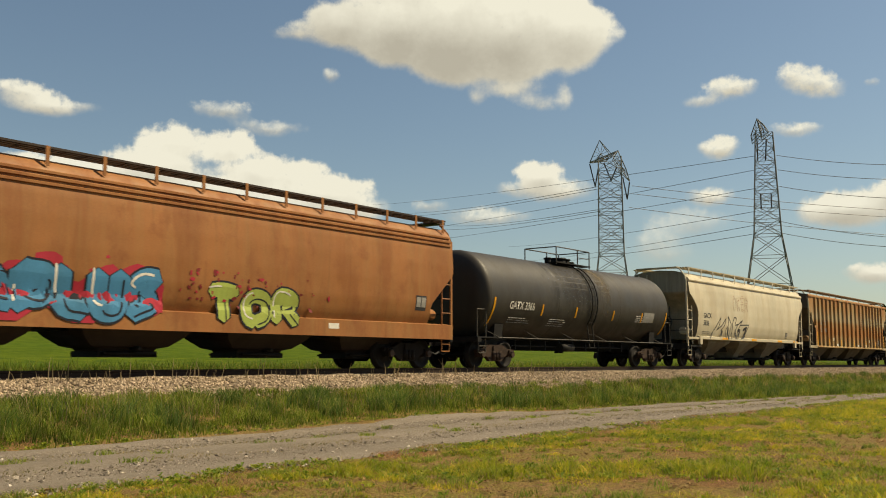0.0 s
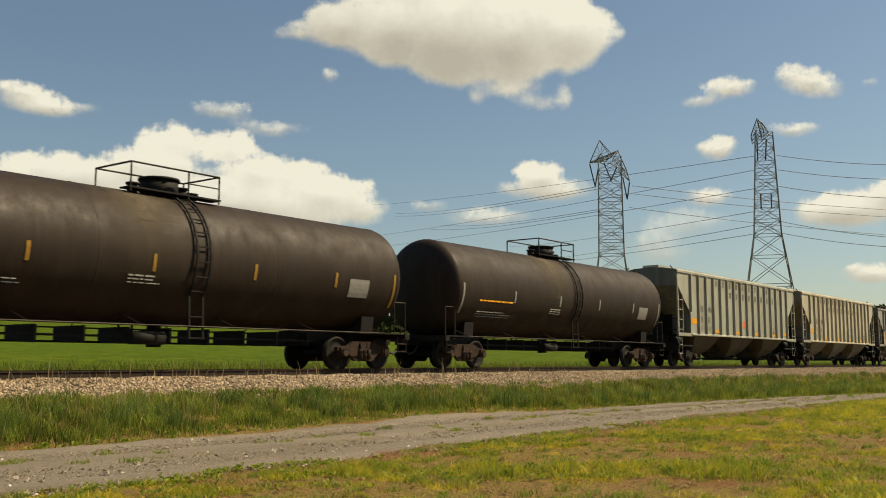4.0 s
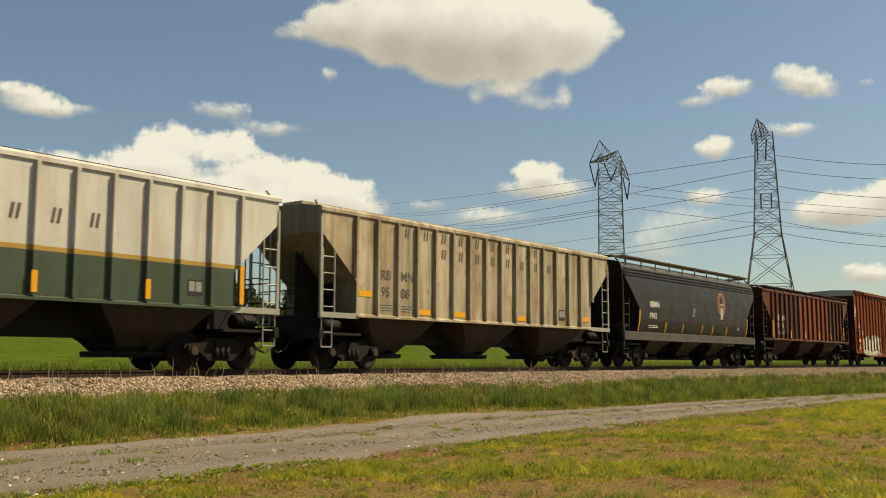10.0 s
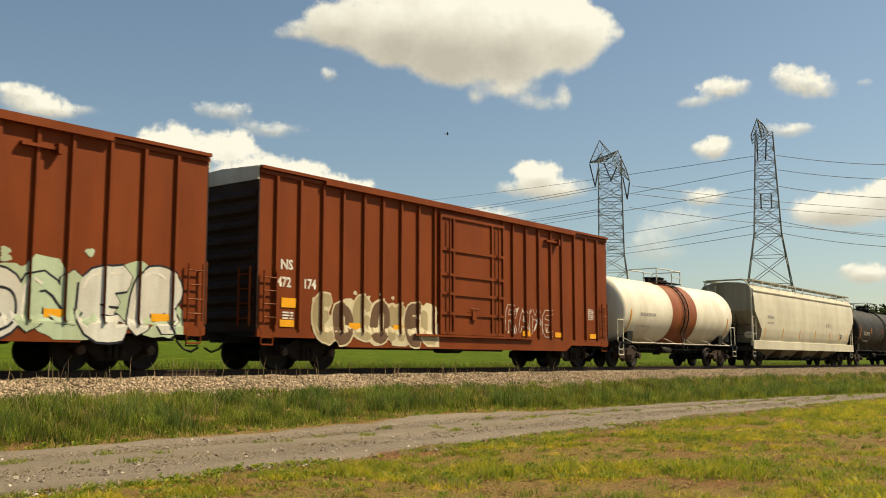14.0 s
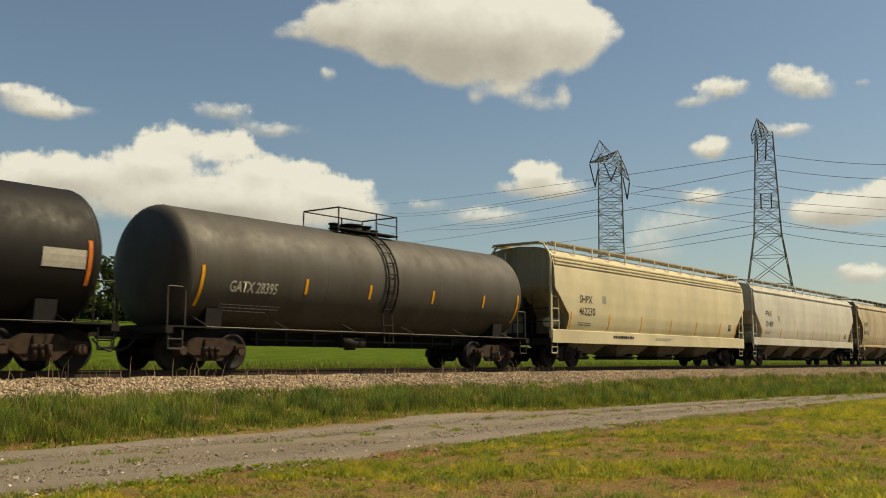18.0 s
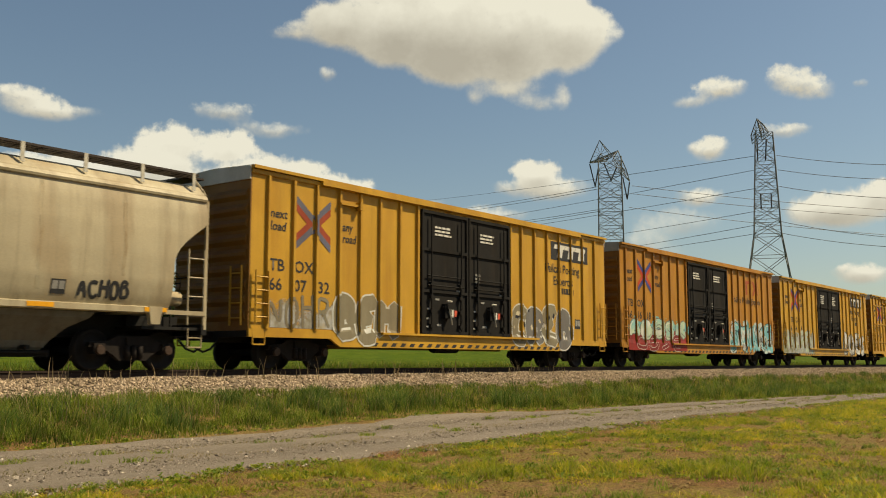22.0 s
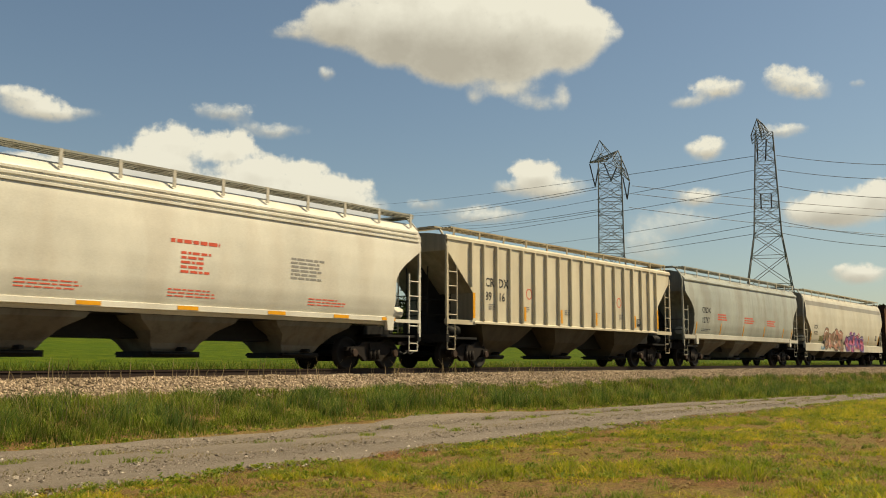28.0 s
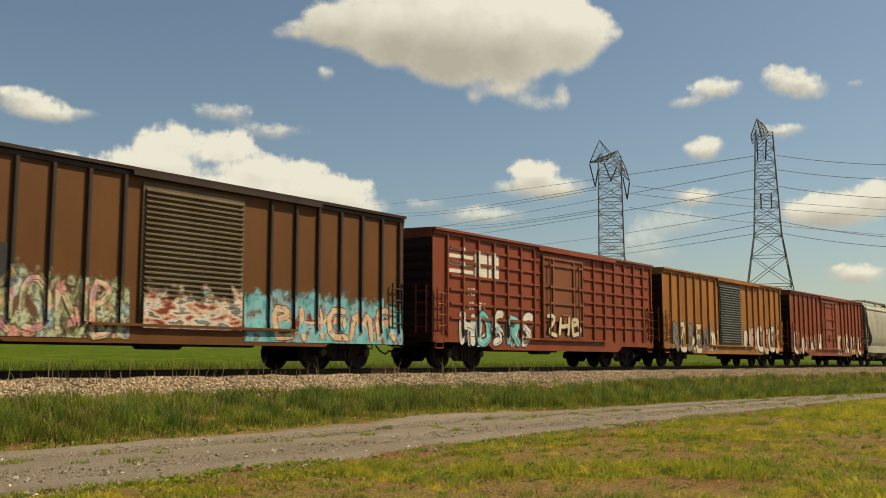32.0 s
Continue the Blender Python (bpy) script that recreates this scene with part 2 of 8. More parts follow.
def road_mesh():
    xs, k = spread(-200, 380, -6, 70, 0.4, 12), np.linspace(0, 1, 27)
    X = np.repeat(np.array(xs)[None, :], 27, 0)
    jag = 0.16 * np.sin(X * 1.7) + 0.11 * np.sin(X * 4.1 + 1) + 0.2 * np.sin(X * 0.6)
    far, near = lerp_curve(X, ROAD_FAR), lerp_curve(X, ROAD_NEAR)
    K = k[:, None]
    Y = near + (far - near) * K + jag * np.where(K < 0.5, 1, -0.7) * np.abs(K - 0.5) * 2
    Z = np.maximum(ground_z(X, Y), -0.02) + 0.03 - 0.05 * np.exp(-((K - 0.27) / 0.1) ** 2) * 0.5 - 0.025 * np.exp(-((K - 0.73) / 0.1) ** 2) + 0.02 * np.exp(-((K - 0.5) / 0.1) ** 2)
    Z[0, :] -= 0.05
    Z[-1, :] -= 0.05
    V = np.stack([X, Y, Z], -1).reshape(-1, 3)
    nx = len(xs)
    i = (np.arange(26)[:, None] * nx + np.arange(nx - 1)[None, :]).reshape(-1)
    return raw_mesh("road", V, np.stack([i, i + 1, i + 1 + nx, i + nx], -1), M_ROAD, True)


road = tagged(new("road", road_mesh()), "grey gravel access track with two worn wheel ruts", "road", kind="structure")

# ---- railway track ----
M_BALLAST = island_mat("limestone_ballast", [(0.09, 0.07, 0.048), (0.24, 0.185, 0.125), (0.49, 0.40, 0.29), (0.21, 0.16, 0.11), (0.37, 0.30, 0.215)], 0.9, lo=(0.85, 0.83, 0.8), hi=(1.08, 1.04, 1.0))


def bed_z(X, Y):
    return lerp_curve(np.abs(Y), [(0, 0.93), (1.75, 0.93), (3.25, 0.56), (3.6, 0.42)]) + 0.02 * wave(X, Y, 2.1, 0.4)


ballast = tagged(new("ballast_bed", grid_mesh("ballast_bed", spread(-1500, 1500, -8, 90, 0.6, 60), np.linspace(-3.5, 3.5, 29), bed_z, plain("ballast_fines", (0.20, 0.15, 0.105), 0.95, 0, 0.4, 22.0))),
                 "bed of pale crushed limestone under the rails", "ballast", kind="structure")


def stones(n, x0, x1, y0, y1, height, size, name, material):
    """Many small broken stones, lying on a surface."""
    base = np.array([(1, 0, 0), (-1, 0, 0), (0, 1, 0), (0, -1, 0), (0, 0, 1), (0, 0, -1)], float)
    tri = np.array([(0, 2, 4), (2, 1, 4), (1, 3, 4), (3, 0, 4), (2, 0, 5), (1, 2, 5), (3, 1, 5), (0, 3, 5)])
    u = rng.random(n)
    x, y = x0 + (x1 - x0) * u ** 1.7, y0 + (y1 - y0) * rng.random(n)
    s = size * (0.55 + 0.9 * rng.random((n, 1, 1))) * (1 + 0.35 * (rng.random((n, 6, 3)) - 0.5) * 2)
    a = rng.random(n) * 6.283
    V = base[None] * s
    V[:, :, 2] *= 0.75
    c, sn = np.cos(a)[:, None], np.sin(a)[:, None]
    vx, vy = V[:, :, 0] * c - V[:, :, 1] * sn, V[:, :, 0] * sn + V[:, :, 1] * c
    t = (rng.random((n, 1)) - 0.5) * 1.2
    vz, vx = V[:, :, 2] + vx * t * 0.6, vx
    P = np.stack([vx + x[:, None], vy + y[:, None], vz + (height(x, y) + size * 0.25)[:, None]], -1).reshape(-1, 3)
    Fc = (tri[None] + (np.arange(n) * 6)[:, None, None]).reshape(-1, 3)
    return raw_mesh(name, P, Fc, material)


tagged(new("ballast_stones", stones(52000, -2, 95, -3.45, -0.8, bed_z, 0.036, "ballast_stones", M_BALLAST)), "loose pale broken limestone pieces on the track bed", "stones", kind="stuff")

track = tagged(new("railway_track"), "single straight track of rusty steel rails on timber ties", "track", kind="structure")
RAIL = [(-0.07, -0.18), (0.07, -0.18), (0.07, -0.165), (0.015, -0.14), (0.012, -0.05), (0.036, -0.035), (0.036, 0.0), (-0.036, 0.0), (-0.036, -0.035), (-0.012, -0.05), (-0.015, -0.14), (-0.07, -0.165)]
for side in (-1, 1):
    bm = bmesh.new()
    add_prism(bm, [(p[0] + side * 0.753, p[1] + RT) for p in RAIL], "x", -1500, 1500)
    part("rail", bm, M_RAIL, track)
bm = bmesh.new()
add_box(bm, -0.115, 0.115, -1.3, 1.3, -0.17, 0.0)
bmesh.ops.bevel(bm, geom=bm.edges[:], offset=0.012, segments=1, affect="EDGES")
tie_me = to_mesh(bm, "tie", M_TIE)
for i in range(180):
    piece("tie", tie_me, track, pose(-4 + i * 0.53, random.uniform(-0.03, 0.03), RT - 0.182, 0, 0, random.uniform(-0.8, 0.8)))
bm = bmesh.new()
add_box(bm, -0.09, 0.09, -0.16, 0.16, -0.004, 0.012)
plate_me = to_mesh(bm, "tie_plate", M_RAIL)
for i in range(90):
    piece("tie_plate", plate_me, track, pose(-4 + i * 0.53, -0.753, RT - 0.182 + 0.002))

# ---- railcars ----
def shell(L, prof, cut, nx, bm, caps=None):
    """A body lofted along x from a half profile (y, z), bottom to top; cut(z) is how far each end is set back at that height."""
    ring = [(-y, z) for y, z in prof] + [(y, z) for y, z in prof[::-1] if y > 0.001]
    m, rows_ = len(ring), []
    for i in range(nx):
        u = -1 + 2 * i / (nx - 1)
        rows_.append([bm.verts.new((u * (L / 2 - cut(z)), y, z)) for y, z in ring])
    for i in range(nx - 1):
        for j in range(m - 1):
            f = bm.faces.new((rows_[i][j], rows_[i + 1][j], rows_[i + 1][j + 1], rows_[i][j + 1]))
            f.smooth = True
        bm.faces.new((rows_[i][m - 1], rows_[i + 1][m - 1], rows_[i + 1][0], rows_[i][0]))
    for end in (rows_[0], rows_[-1]):
        bm_end = bm if caps is None else bmesh.new()
        if caps is not None:
            caps.append(bm_end)
        end = [bm_end.verts.new(v.co) for v in end]
        a, b = 0, m - 1
        while b - a >= 2:
            if b - a == 2:
                bm_end.faces.new((end[a], end[a + 1], end[b]))
            else:
                bm_end.faces.new((end[a], end[a + 1], end[b - 1], end[b]))
            a, b = a + 1, b - 1


def profile_y(prof, z):
    zs = [p[1] for p in prof]
    return float(np.interp(z, zs, [p[0] for p in prof]))


def conform(me, side):
    """Lay a flat mesh on the curved near side: side(z) is the half width there."""
    for v in me.vertices:
        v.co.y += -side(v.co.z)
    me.update()


def letters(text, x, z, size, material, parent, side, name="lettering", spacing=1.0, shear=0.0, bold=0.006, width=1.0, label=""):
    cu = bpy.data.curves.new(name, "FONT")
    cu.body, cu.size, cu.space_character, cu.shear, cu.offset, cu.resolution_u = text, size, spacing, shear, bold, 2
    tmp = bpy.data.objects.new(name, cu)
    me = bpy.data.meshes.new_from_object(tmp)
    bpy.data.objects.remove(tmp)
    for v in me.vertices:
        v.co = (x + v.co.x * width, -0.006, z + v.co.y)
    conform(me, side)
    me.materials.clear()
    me.materials.append(material)
    ob = new(name, me)
    ob.parent = parent
    return tagged(ob, label)


def patch(x0, x1, z0, z1, material, parent, side, name="stencil_patch", off=0.005, label="", slant=0.0):
    """A painted or stuck-on oblong of 2 mm on the side sheet."""
    bm = bmesh.new()
    n = max(1, int((z1 - z0) / 0.12))
    zs = [z0 + (z1 - z0) * i / n for i in range(n + 1)]
    f = [[bm.verts.new((x + slant * (z - z0), -side(z) - off, z)) for x in (x0, x1)] for z in zs]
    bk = [[bm.verts.new((x + slant * (z - z0), -side(z) + 0.002, z)) for x in (x0, x1)] for z in zs]
    for i in range(n):
        bm.faces.new((f[i][0], f[i][1], f[i + 1][1], f[i + 1][0]))
        bm.faces.new((f[i][0], f[i + 1][0], bk[i + 1][0], bk[i][0]))
        bm.faces.new((f[i][1], bk[i][1], bk[i + 1][1], f[i + 1][1]))
    bm.faces.new((f[0][0], bk[0][0], bk[0][1], f[0][1]))
    bm.faces.new((f[n][0], f[n][1], bk[n][1], bk[n][0]))
    return part(name, bm, material, parent, label)


def small_print(x, z, w, lines, material, parent, side, lh=0.075, name="small_print", rnd=None):
    """Lines of small unreadable data as plain bars, in one stencil."""
    rnd = rnd or random
    bm = bmesh.new()
    for i in range(lines):
        xx, end = x, x + w * rnd.uniform(0.7, 1.0)
        zz = z - i * lh
        while xx < end:
            ww = min(rnd.uniform(0.08, 0.3), end - xx)
            y = -side(zz) - 0.006
            vs = [bm.verts.new(p) for p in ((xx, y, zz), (xx + ww, y, zz), (xx + ww, y, zz + lh * 0.55), (xx, y, zz + lh * 0.55))]
            bm.faces.new(vs)
            xx += ww + 0.04
    return part(name, bm, material, parent)


PAIR_BARS = ((0.08, 0, 0.36, 1), (0.62, 0, 0.9, 1))


def block_word(cells, z, size, material, parent, side, posts, first, shear=0.16, name="painted_word"):
    """A painted company word as plain slanted blocks, one to a panel between two posts, from the panel first on."""
    for i, g in enumerate(cells):
        if g == " ":
            continue
        bm = bmesh.new()
        w, h = size * 0.78, size
        x0 = (posts[first + i] + posts[first + i + 1]) / 2 - w / 2
        for a, b, c, d in PAIR_BARS:
            vs = [bm.verts.new((x0 + w * px + shear * h * pz, -side(z + h * pz) - 0.006, z + h * pz)) for px, pz in ((a, b), (c, b), (c, d), (a, d))]
            bm.faces.new(vs)
        part(name, bm, material, parent)


def stroke(bm, pts, w, y, side):
    """A fat brush line through 2D points (x, z), laid on the curve of the side."""
    n, cross, rows = len(pts), (-1.0, -0.5, 0.0, 0.5, 1.0), []

    def vert(x, z):
        return bm.verts.new((x, -side(z) - y, z))
    for i, p in enumerate(pts):
        a, b = pts[max(0, i - 1)], pts[min(n - 1, i + 1)]
        dx, dz = b[0] - a[0], b[1] - a[1]
        d = math.hypot(dx, dz) or 1
        ww = w * (0.8 if i in (0, n - 1) else 1.0)
        rows.append([vert(p[0] - dz / d * ww * c, p[1] + dx / d * ww * c) for c in cross])
    for A, B in zip(rows, rows[1:]):
        for k in range(4):
            bm.faces.new((A[k], B[k], B[k + 1], A[k + 1]))
    for row, p, q in ((rows[0], pts[0], pts[1]), (rows[-1], pts[-1], pts[-2])):
        d = math.hypot(p[0] - q[0], p[1] - q[1]) or 1
        tip = vert(p[0] + (p[0] - q[0]) / d * w * 0.5, p[1] + (p[1] - q[1]) / d * w * 0.5)
        for k in range(4):
            bm.faces.new((row[k], row[k + 1], tip))


# Strokes of sprayed letters on a ten by ten grid, column and row in two digits.
STROKES = {"A": "10 49 80|23 73", "P": "10 19|19 79 86 73 14", "L": "19 10 80", "U": "19 11 40 71 79", "S": "89 49 17 35 73 51 10", "T": "08 88|48 40", "O": "40 11 17 49 87 81 40",
           "C": "88 49 17 12 40 81", "K": "10 19|89 15 80", "E": "89 19 10 80|15 65", "R": "10 19 69 87 65 15|45 80", "H": "10 19|80 89|15 85", "D": "10 19 68 85 61 10", "Z": "19 89 10 80",
           "N": "10 19 80 89", "M": "00 19 44 79 90", "Y": "09 45 89|45 40", "B": "10 19 68 66 15|65 83 60 10", "G": "88 49 17 12 40 81 84 54", "X": "10 89|19 80", "I": "40 49|19 79|10 70", "W": "09 20 45 70 99"}


def glyph(ch, r, spiky):
    """The strokes of one letter in a unit square, rounded or left sharp, a little askew."""
    out = []
    lean, swell = r.uniform(-0.12, 0.12), r.uniform(-0.05, 0.08)
    for st in STROKES[ch].split("|"):
        pts = [(int(q[0]) / 9, int(q[1]) / 9) for q in st.split()]
        pts = [(x + lean * (z - 0.5) + r.uniform(-0.03, 0.03), z + r.uniform(-0.04, 0.04) + swell * math.sin(3 * x)) for x, z in pts]
        if len(pts) == 2:
            mx, mz = (pts[0][0] + pts[1][0]) / 2 + r.uniform(-0.05, 0.05), (pts[0][1] + pts[1][1]) / 2
            pts.insert(1, (mx, mz))
        for it in range(1 if spiky else 2):
            q = [pts[0]]
            for a, b in zip(pts, pts[1:]):
                q += [(a[0] * 0.75 + b[0] * 0.25, a[1] * 0.75 + b[1] * 0.25), (a[0] * 0.25 + b[0] * 0.75, a[1] * 0.25 + b[1] * 0.75)]
            pts = q + [pts[-1]]
        out.append(pts)
    return out


def splatter(parent, side, x0, x1, z0, z1, mats, n, seed, label, size=(0.02, 0.09), flat=1.0):
    """Sprayed dabs and patches of paint with ragged outlines, each a part of one painting."""
    r = random.Random(seed)
    group = new("graffiti")
    group.parent = parent
    tagged(group, label)
    for i in range(n):
        cx, cz, q = r.uniform(x0, x1), r.uniform(z0, z1), r.uniform(*size) * r.uniform(0.5, 1.0)
        k2, corners = r.uniform(0, 6), []
        for k in range(9):
            a = k / 9 * 6.2832
            rr = q * (1 + 0.3 * math.sin(2 * a + k2) + 0.2 * math.sin(5 * a + 2 * k2))
            z = min(z1, max(z0, cz + rr * math.sin(a)))
            corners.append((min(x1, max(x0, cx + rr * flat * math.cos(a))), z))
        bm = bmesh.new()
        bm.faces.new([bm.verts.new((x, -side(z) - 0.005 - 0.0012 * (i % 9), z)) for x, z in corners])
        part("paint_dab", bm, mats[i % len(mats)], group)


def sprayed(name, cols, scale=1.5, fade=None, stretch=(1.0, 1.0, 1.0)):
    """Spray paint whose colours run softly into one another; fade (z of the top, depth) thins it out in ragged overspray."""
    if name in MATS:
        return MATS[name]
    m, nt, b = mat_new(name)
    n = noise_tex(nt, coords(nt, stretch), scale, 4, 0.55)
    r = nt.nodes.new("ShaderNodeValToRGB")
    for i, c in enumerate(cols):
        e = r.color_ramp.elements[i] if i < 2 else r.color_ramp.elements.new(1.0)
        e.position, e.color = 0.30 + 0.40 * i / (len(cols) - 1), (*(q * ALBEDO for q in c), 1)
    nt.links.new(n, r.inputs[0])
    grime = noise_tex(nt, coords(nt, (3.2, 3.2, 0.4)), 1.0, 5, 0.65)
    c = mixc(nt, ramp(nt, grime, 0.45, 0.75, cb=(0.4, 0.4, 0.4, 1)), r.outputs[0], (0.05, 0.035, 0.022))
    nt.links.new(c, b.inputs["Base Color"])
    b.inputs["Roughness"].default_value, b.inputs["Specular IOR Level"].default_value = 0.6, 0.2
    if fade:
        tc, sep, q, q2 = (nt.nodes.new(k) for k in ("ShaderNodeTexCoord", "ShaderNodeSeparateXYZ", "ShaderNodeMath", "ShaderNodeMath"))
        nt.links.new(tc.outputs["Object"], sep.inputs[0])
        q.operation = q2.operation = "MULTIPLY_ADD"
        nt.links.new(sep.outputs[2], q.inputs[0])
        q.inputs[1].default_value, q.inputs[2].default_value = -0.4 / fade[1], 0.4 * fade[0] / fade[1]
        nt.links.new(noise_tex(nt, coords(nt, (1, 1, 1)), 2.4, 5, 0.6), q2.inputs[0])
        q2.inputs[1].default_value = 1.2
        nt.links.new(q.outputs[0], q2.inputs[2])
        tr, mx = nt.nodes.new("ShaderNodeBsdfTransparent"), nt.nodes.new("ShaderNodeMixShader")
        nt.links.new(ramp(nt, q2.outputs[0], 0.60, 0.82), mx.inputs[0])
        nt.links.new(tr.outputs[0], mx.inputs[1])
        nt.links.new(b.outputs[0], mx.inputs[2])
        nt.links.new(mx.outputs[0], nt.nodes["Material Output"].inputs["Surface"])
    MATS[name] = m
    return m


def tint(*keys):
    return [TINT["spray_" + k] for k in keys]


def overspray(parent, side, x0, x1, z0, z1, material, label):
    """A thin coat of spray paint on the side sheet, behind the letters."""
    bm = bmesh.new()
    zs = [z0 + (z1 - z0) * k / 6 for k in range(7)]
    rows = [[bm.verts.new((x, -side(z) - 0.004, z)) for x in (x0, x1)] for z in zs]
    for A, B in zip(rows, rows[1:]):
        bm.faces.new((A[0], A[1], B[1], B[0]))
    return part("paint_coat", bm, material, parent, label)


def tag_lines(parent, side, lines, w, material, label):
    """A thin sprayed tag drawn in open lines."""
    bm = bmesh.new()
    for i, pts in enumerate(lines):
        full = []
        for a, b in zip(pts, pts[1:]):
            full += [(a[0] + (b[0] - a[0]) * k / 4, a[1] + (b[1] - a[1]) * k / 4) for k in range(4)]
        stroke(bm, full + [pts[-1]], w, 0.006 + 0.0002 * i, side)
    return part("sprayed_tag", bm, material, parent, label)


def box_side(z):
    """Half width of a boxcar's painted side: its sill stands proud."""
    return 1.506 if z < 1.06 else 1.478


def over_sill(side):
    """Half width of the painted side where the sill stands proud of it."""
    return lambda z: 1.503 if z < 1.43 else max(side(z), 1.503 - (z - 1.43) * 0.3)


def graffiti(parent, side, x0, x1, z0, z1, fill, outline, glow=None, n=4, seed=1, fat=0.15, shine=True, label="sprayed graffiti", word="", spiky=False):
    """Fat sprayed letters in layers: a cloud of backing colour, outlines, fills, inner lines, highlights."""
    r = random.Random(seed)
    word = word or "".join(r.choice("ASKENRBZOHMW") for k in range(n))
    n = len(word)
    w, h = (x1 - x0) / n, z1 - z0
    fills = fill if isinstance(fill, (list, tuple)) else [fill]
    f = (0.85 if spiky else 1.15) * fat * min(w, h * 0.8)

    def path(pts, i, jz):
        return [(x0 + (i + 0.06 + p[0] * 0.88) * w, z0 + f + p[1] * (h - 2 * f) * (0.88 + 0.14 * jz) + 0.04 * h * math.sin(3 * i + 4 * p[0])) for p in pts]
    picks = [(i, glyph(ch, r, spiky), r.random()) for i, ch in enumerate(word)]
    group = new("graffiti")
    group.parent = parent
    tagged(group, label)

    def blob(cx, cz, rr, off, k2, name, material):
        bm = bmesh.new()
        cen = bm.verts.new((cx, -side(cz) - off, cz))
        rings = []
        for q0 in (0.5, 1.0):
            row = []
            for k in range(18):
                a = k / 18 * 6.2832
                q = q0 * rr * (1 + 0.16 * math.sin(3 * a + k2) + 0.10 * math.sin(7 * a + 2 * k2))
                zz = max(z0 - 0.03, cz + q * math.sin(a))
                row.append(bm.verts.new((min(x1 + 0.08, max(x0 - 0.08, cx + q * 1.25 * math.cos(a))), -side(zz) - off, zz)))
            rings.append(row)
        for k in range(18):
            bm.faces.new((cen, rings[0][k], rings[0][(k + 1) % 18]))
            bm.faces.new((rings[0][k], rings[1][k], rings[1][(k + 1) % 18], rings[0][(k + 1) % 18]))
        part(name, bm, material, group)
    if glow:
        for i in range(n * 2):
            blob(x0 + (i + 0.5) * w / 2 + r.uniform(-0.1, 0.1), r.uniform(z0 + 0.2 * h, z0 + 0.75 * h), r.uniform(0.28, 0.42) * h, 0.003 + 0.0003 * (i % 4), i, "backing_colour", glow)
        for i in range(n * 3):
            blob(r.uniform(x0, x1), r.uniform(z0 + 0.5 * h, z0 + 1.15 * h), r.uniform(0.02, 0.06) * h, 0.003, i, "spatter", glow)
    if spiky:
        # angular shards of colour behind and between the letters
        shades = fills + [outline] + ([glow] if glow else [])
        for i in range(n * 5):
            bm = bmesh.new()
            cx, cz, a = r.uniform(x0 + 0.1 * w, x1 - 0.1 * w), r.uniform(z0 + 0.08 * h, z0 + 0.72 * h), r.uniform(0.6, 2.2)
            ln, wd = r.uniform(0.15, 0.34) * h, r.uniform(0.04, 0.12) * h
            ux, uz = math.cos(a), math.sin(a)
            corners = []
            for p, q in ((-1, -0.5), (-0.3, -1), (1, 0.1), (0.2, 1)):
                zz = min(z0 + 1.0 * h, max(z0, cz + uz * ln * p + ux * wd * q))
                corners.append(bm.verts.new((cx + ux * ln * p - uz * wd * q, -side(zz) - 0.0045 - 0.0002 * (i % 6), zz)))
            bm.faces.new(corners)
            part("colour_shard", bm, shades[i % len(shades)], group)
    for i, g, jz in picks:
        lift = 0.0012 * (i % 2)
        bm = bmesh.new()
        for k, s in enumerate(g):
            stroke(bm, path(s, i, jz), f + min(0.05, 0.32 * f), 0.006 + 0.0003 * k + lift, side)
        part("letter_outline", bm, outline, group)
        bm = bmesh.new()
        for k, s in enumerate(g):
            stroke(bm, path(s, i, jz), f, 0.0085 + 0.0003 * k + lift, side)
        part("letter_fill", bm, fills[i % len(fills)], group)
        if shine:
            bm = bmesh.new()
            p = path(g[0], i, jz)
            m = max(3, len(p) // 2)
            stroke(bm, [(a[0] - f * 0.45, a[1] + f * 0.45) for a in p[:m]], f * 0.12, 0.0135, side)
            part("highlight", bm, M_WHITE, group)
            bm = bmesh.new()
            p = path(g[-1], i, jz)
            stroke(bm, [(a[0] + f * 0.4, a[1] - f * 0.4) for a in p[len(p) // 3:]], f * 0.10, 0.0132, side)
            part("inner_line", bm, outline, group)


PAINTED = ("letter_outline", "letter_fill", "backing_colour", "colour_shard", "paint_dab", "paint_coat", "slogan", "car_number", "reporting_mark", "emblem_bar", "black_emblem_field", "emblem_block", "faded_emblem_bar")


def paint_over_posts(car, depth=0.0755, half=0.038):
    """Carry painted words and graffiti across the faces of the side posts."""
    for ob in list(car.children_recursive):
        kind = ob.name.split(".")[0]
        if kind not in PAINTED or not ob.data:
            continue
        xs = [v.co.x for v in ob.data.vertices]
        for x in car["posts"]:
            if min(xs) > x + half or max(xs) < x - half:
                continue
            bm = bmesh.new()
            bm.from_mesh(ob.data)
            for co, no in (((x - half, 0, 0), (-1, 0, 0)), ((x + half, 0, 0), (1, 0, 0)), ((0, 0, 1.04), (0, 0, -1))):
                bmesh.ops.bisect_plane(bm, geom=bm.verts[:] + bm.edges[:] + bm.faces[:], plane_co=co, plane_no=no, clear_outer=True)
            if not bm.faces:
                bm.free()
                continue
            for v in bm.verts:
                v.co.y -= depth
            part(kind, bm, ob.data.materials[0], ob.parent)


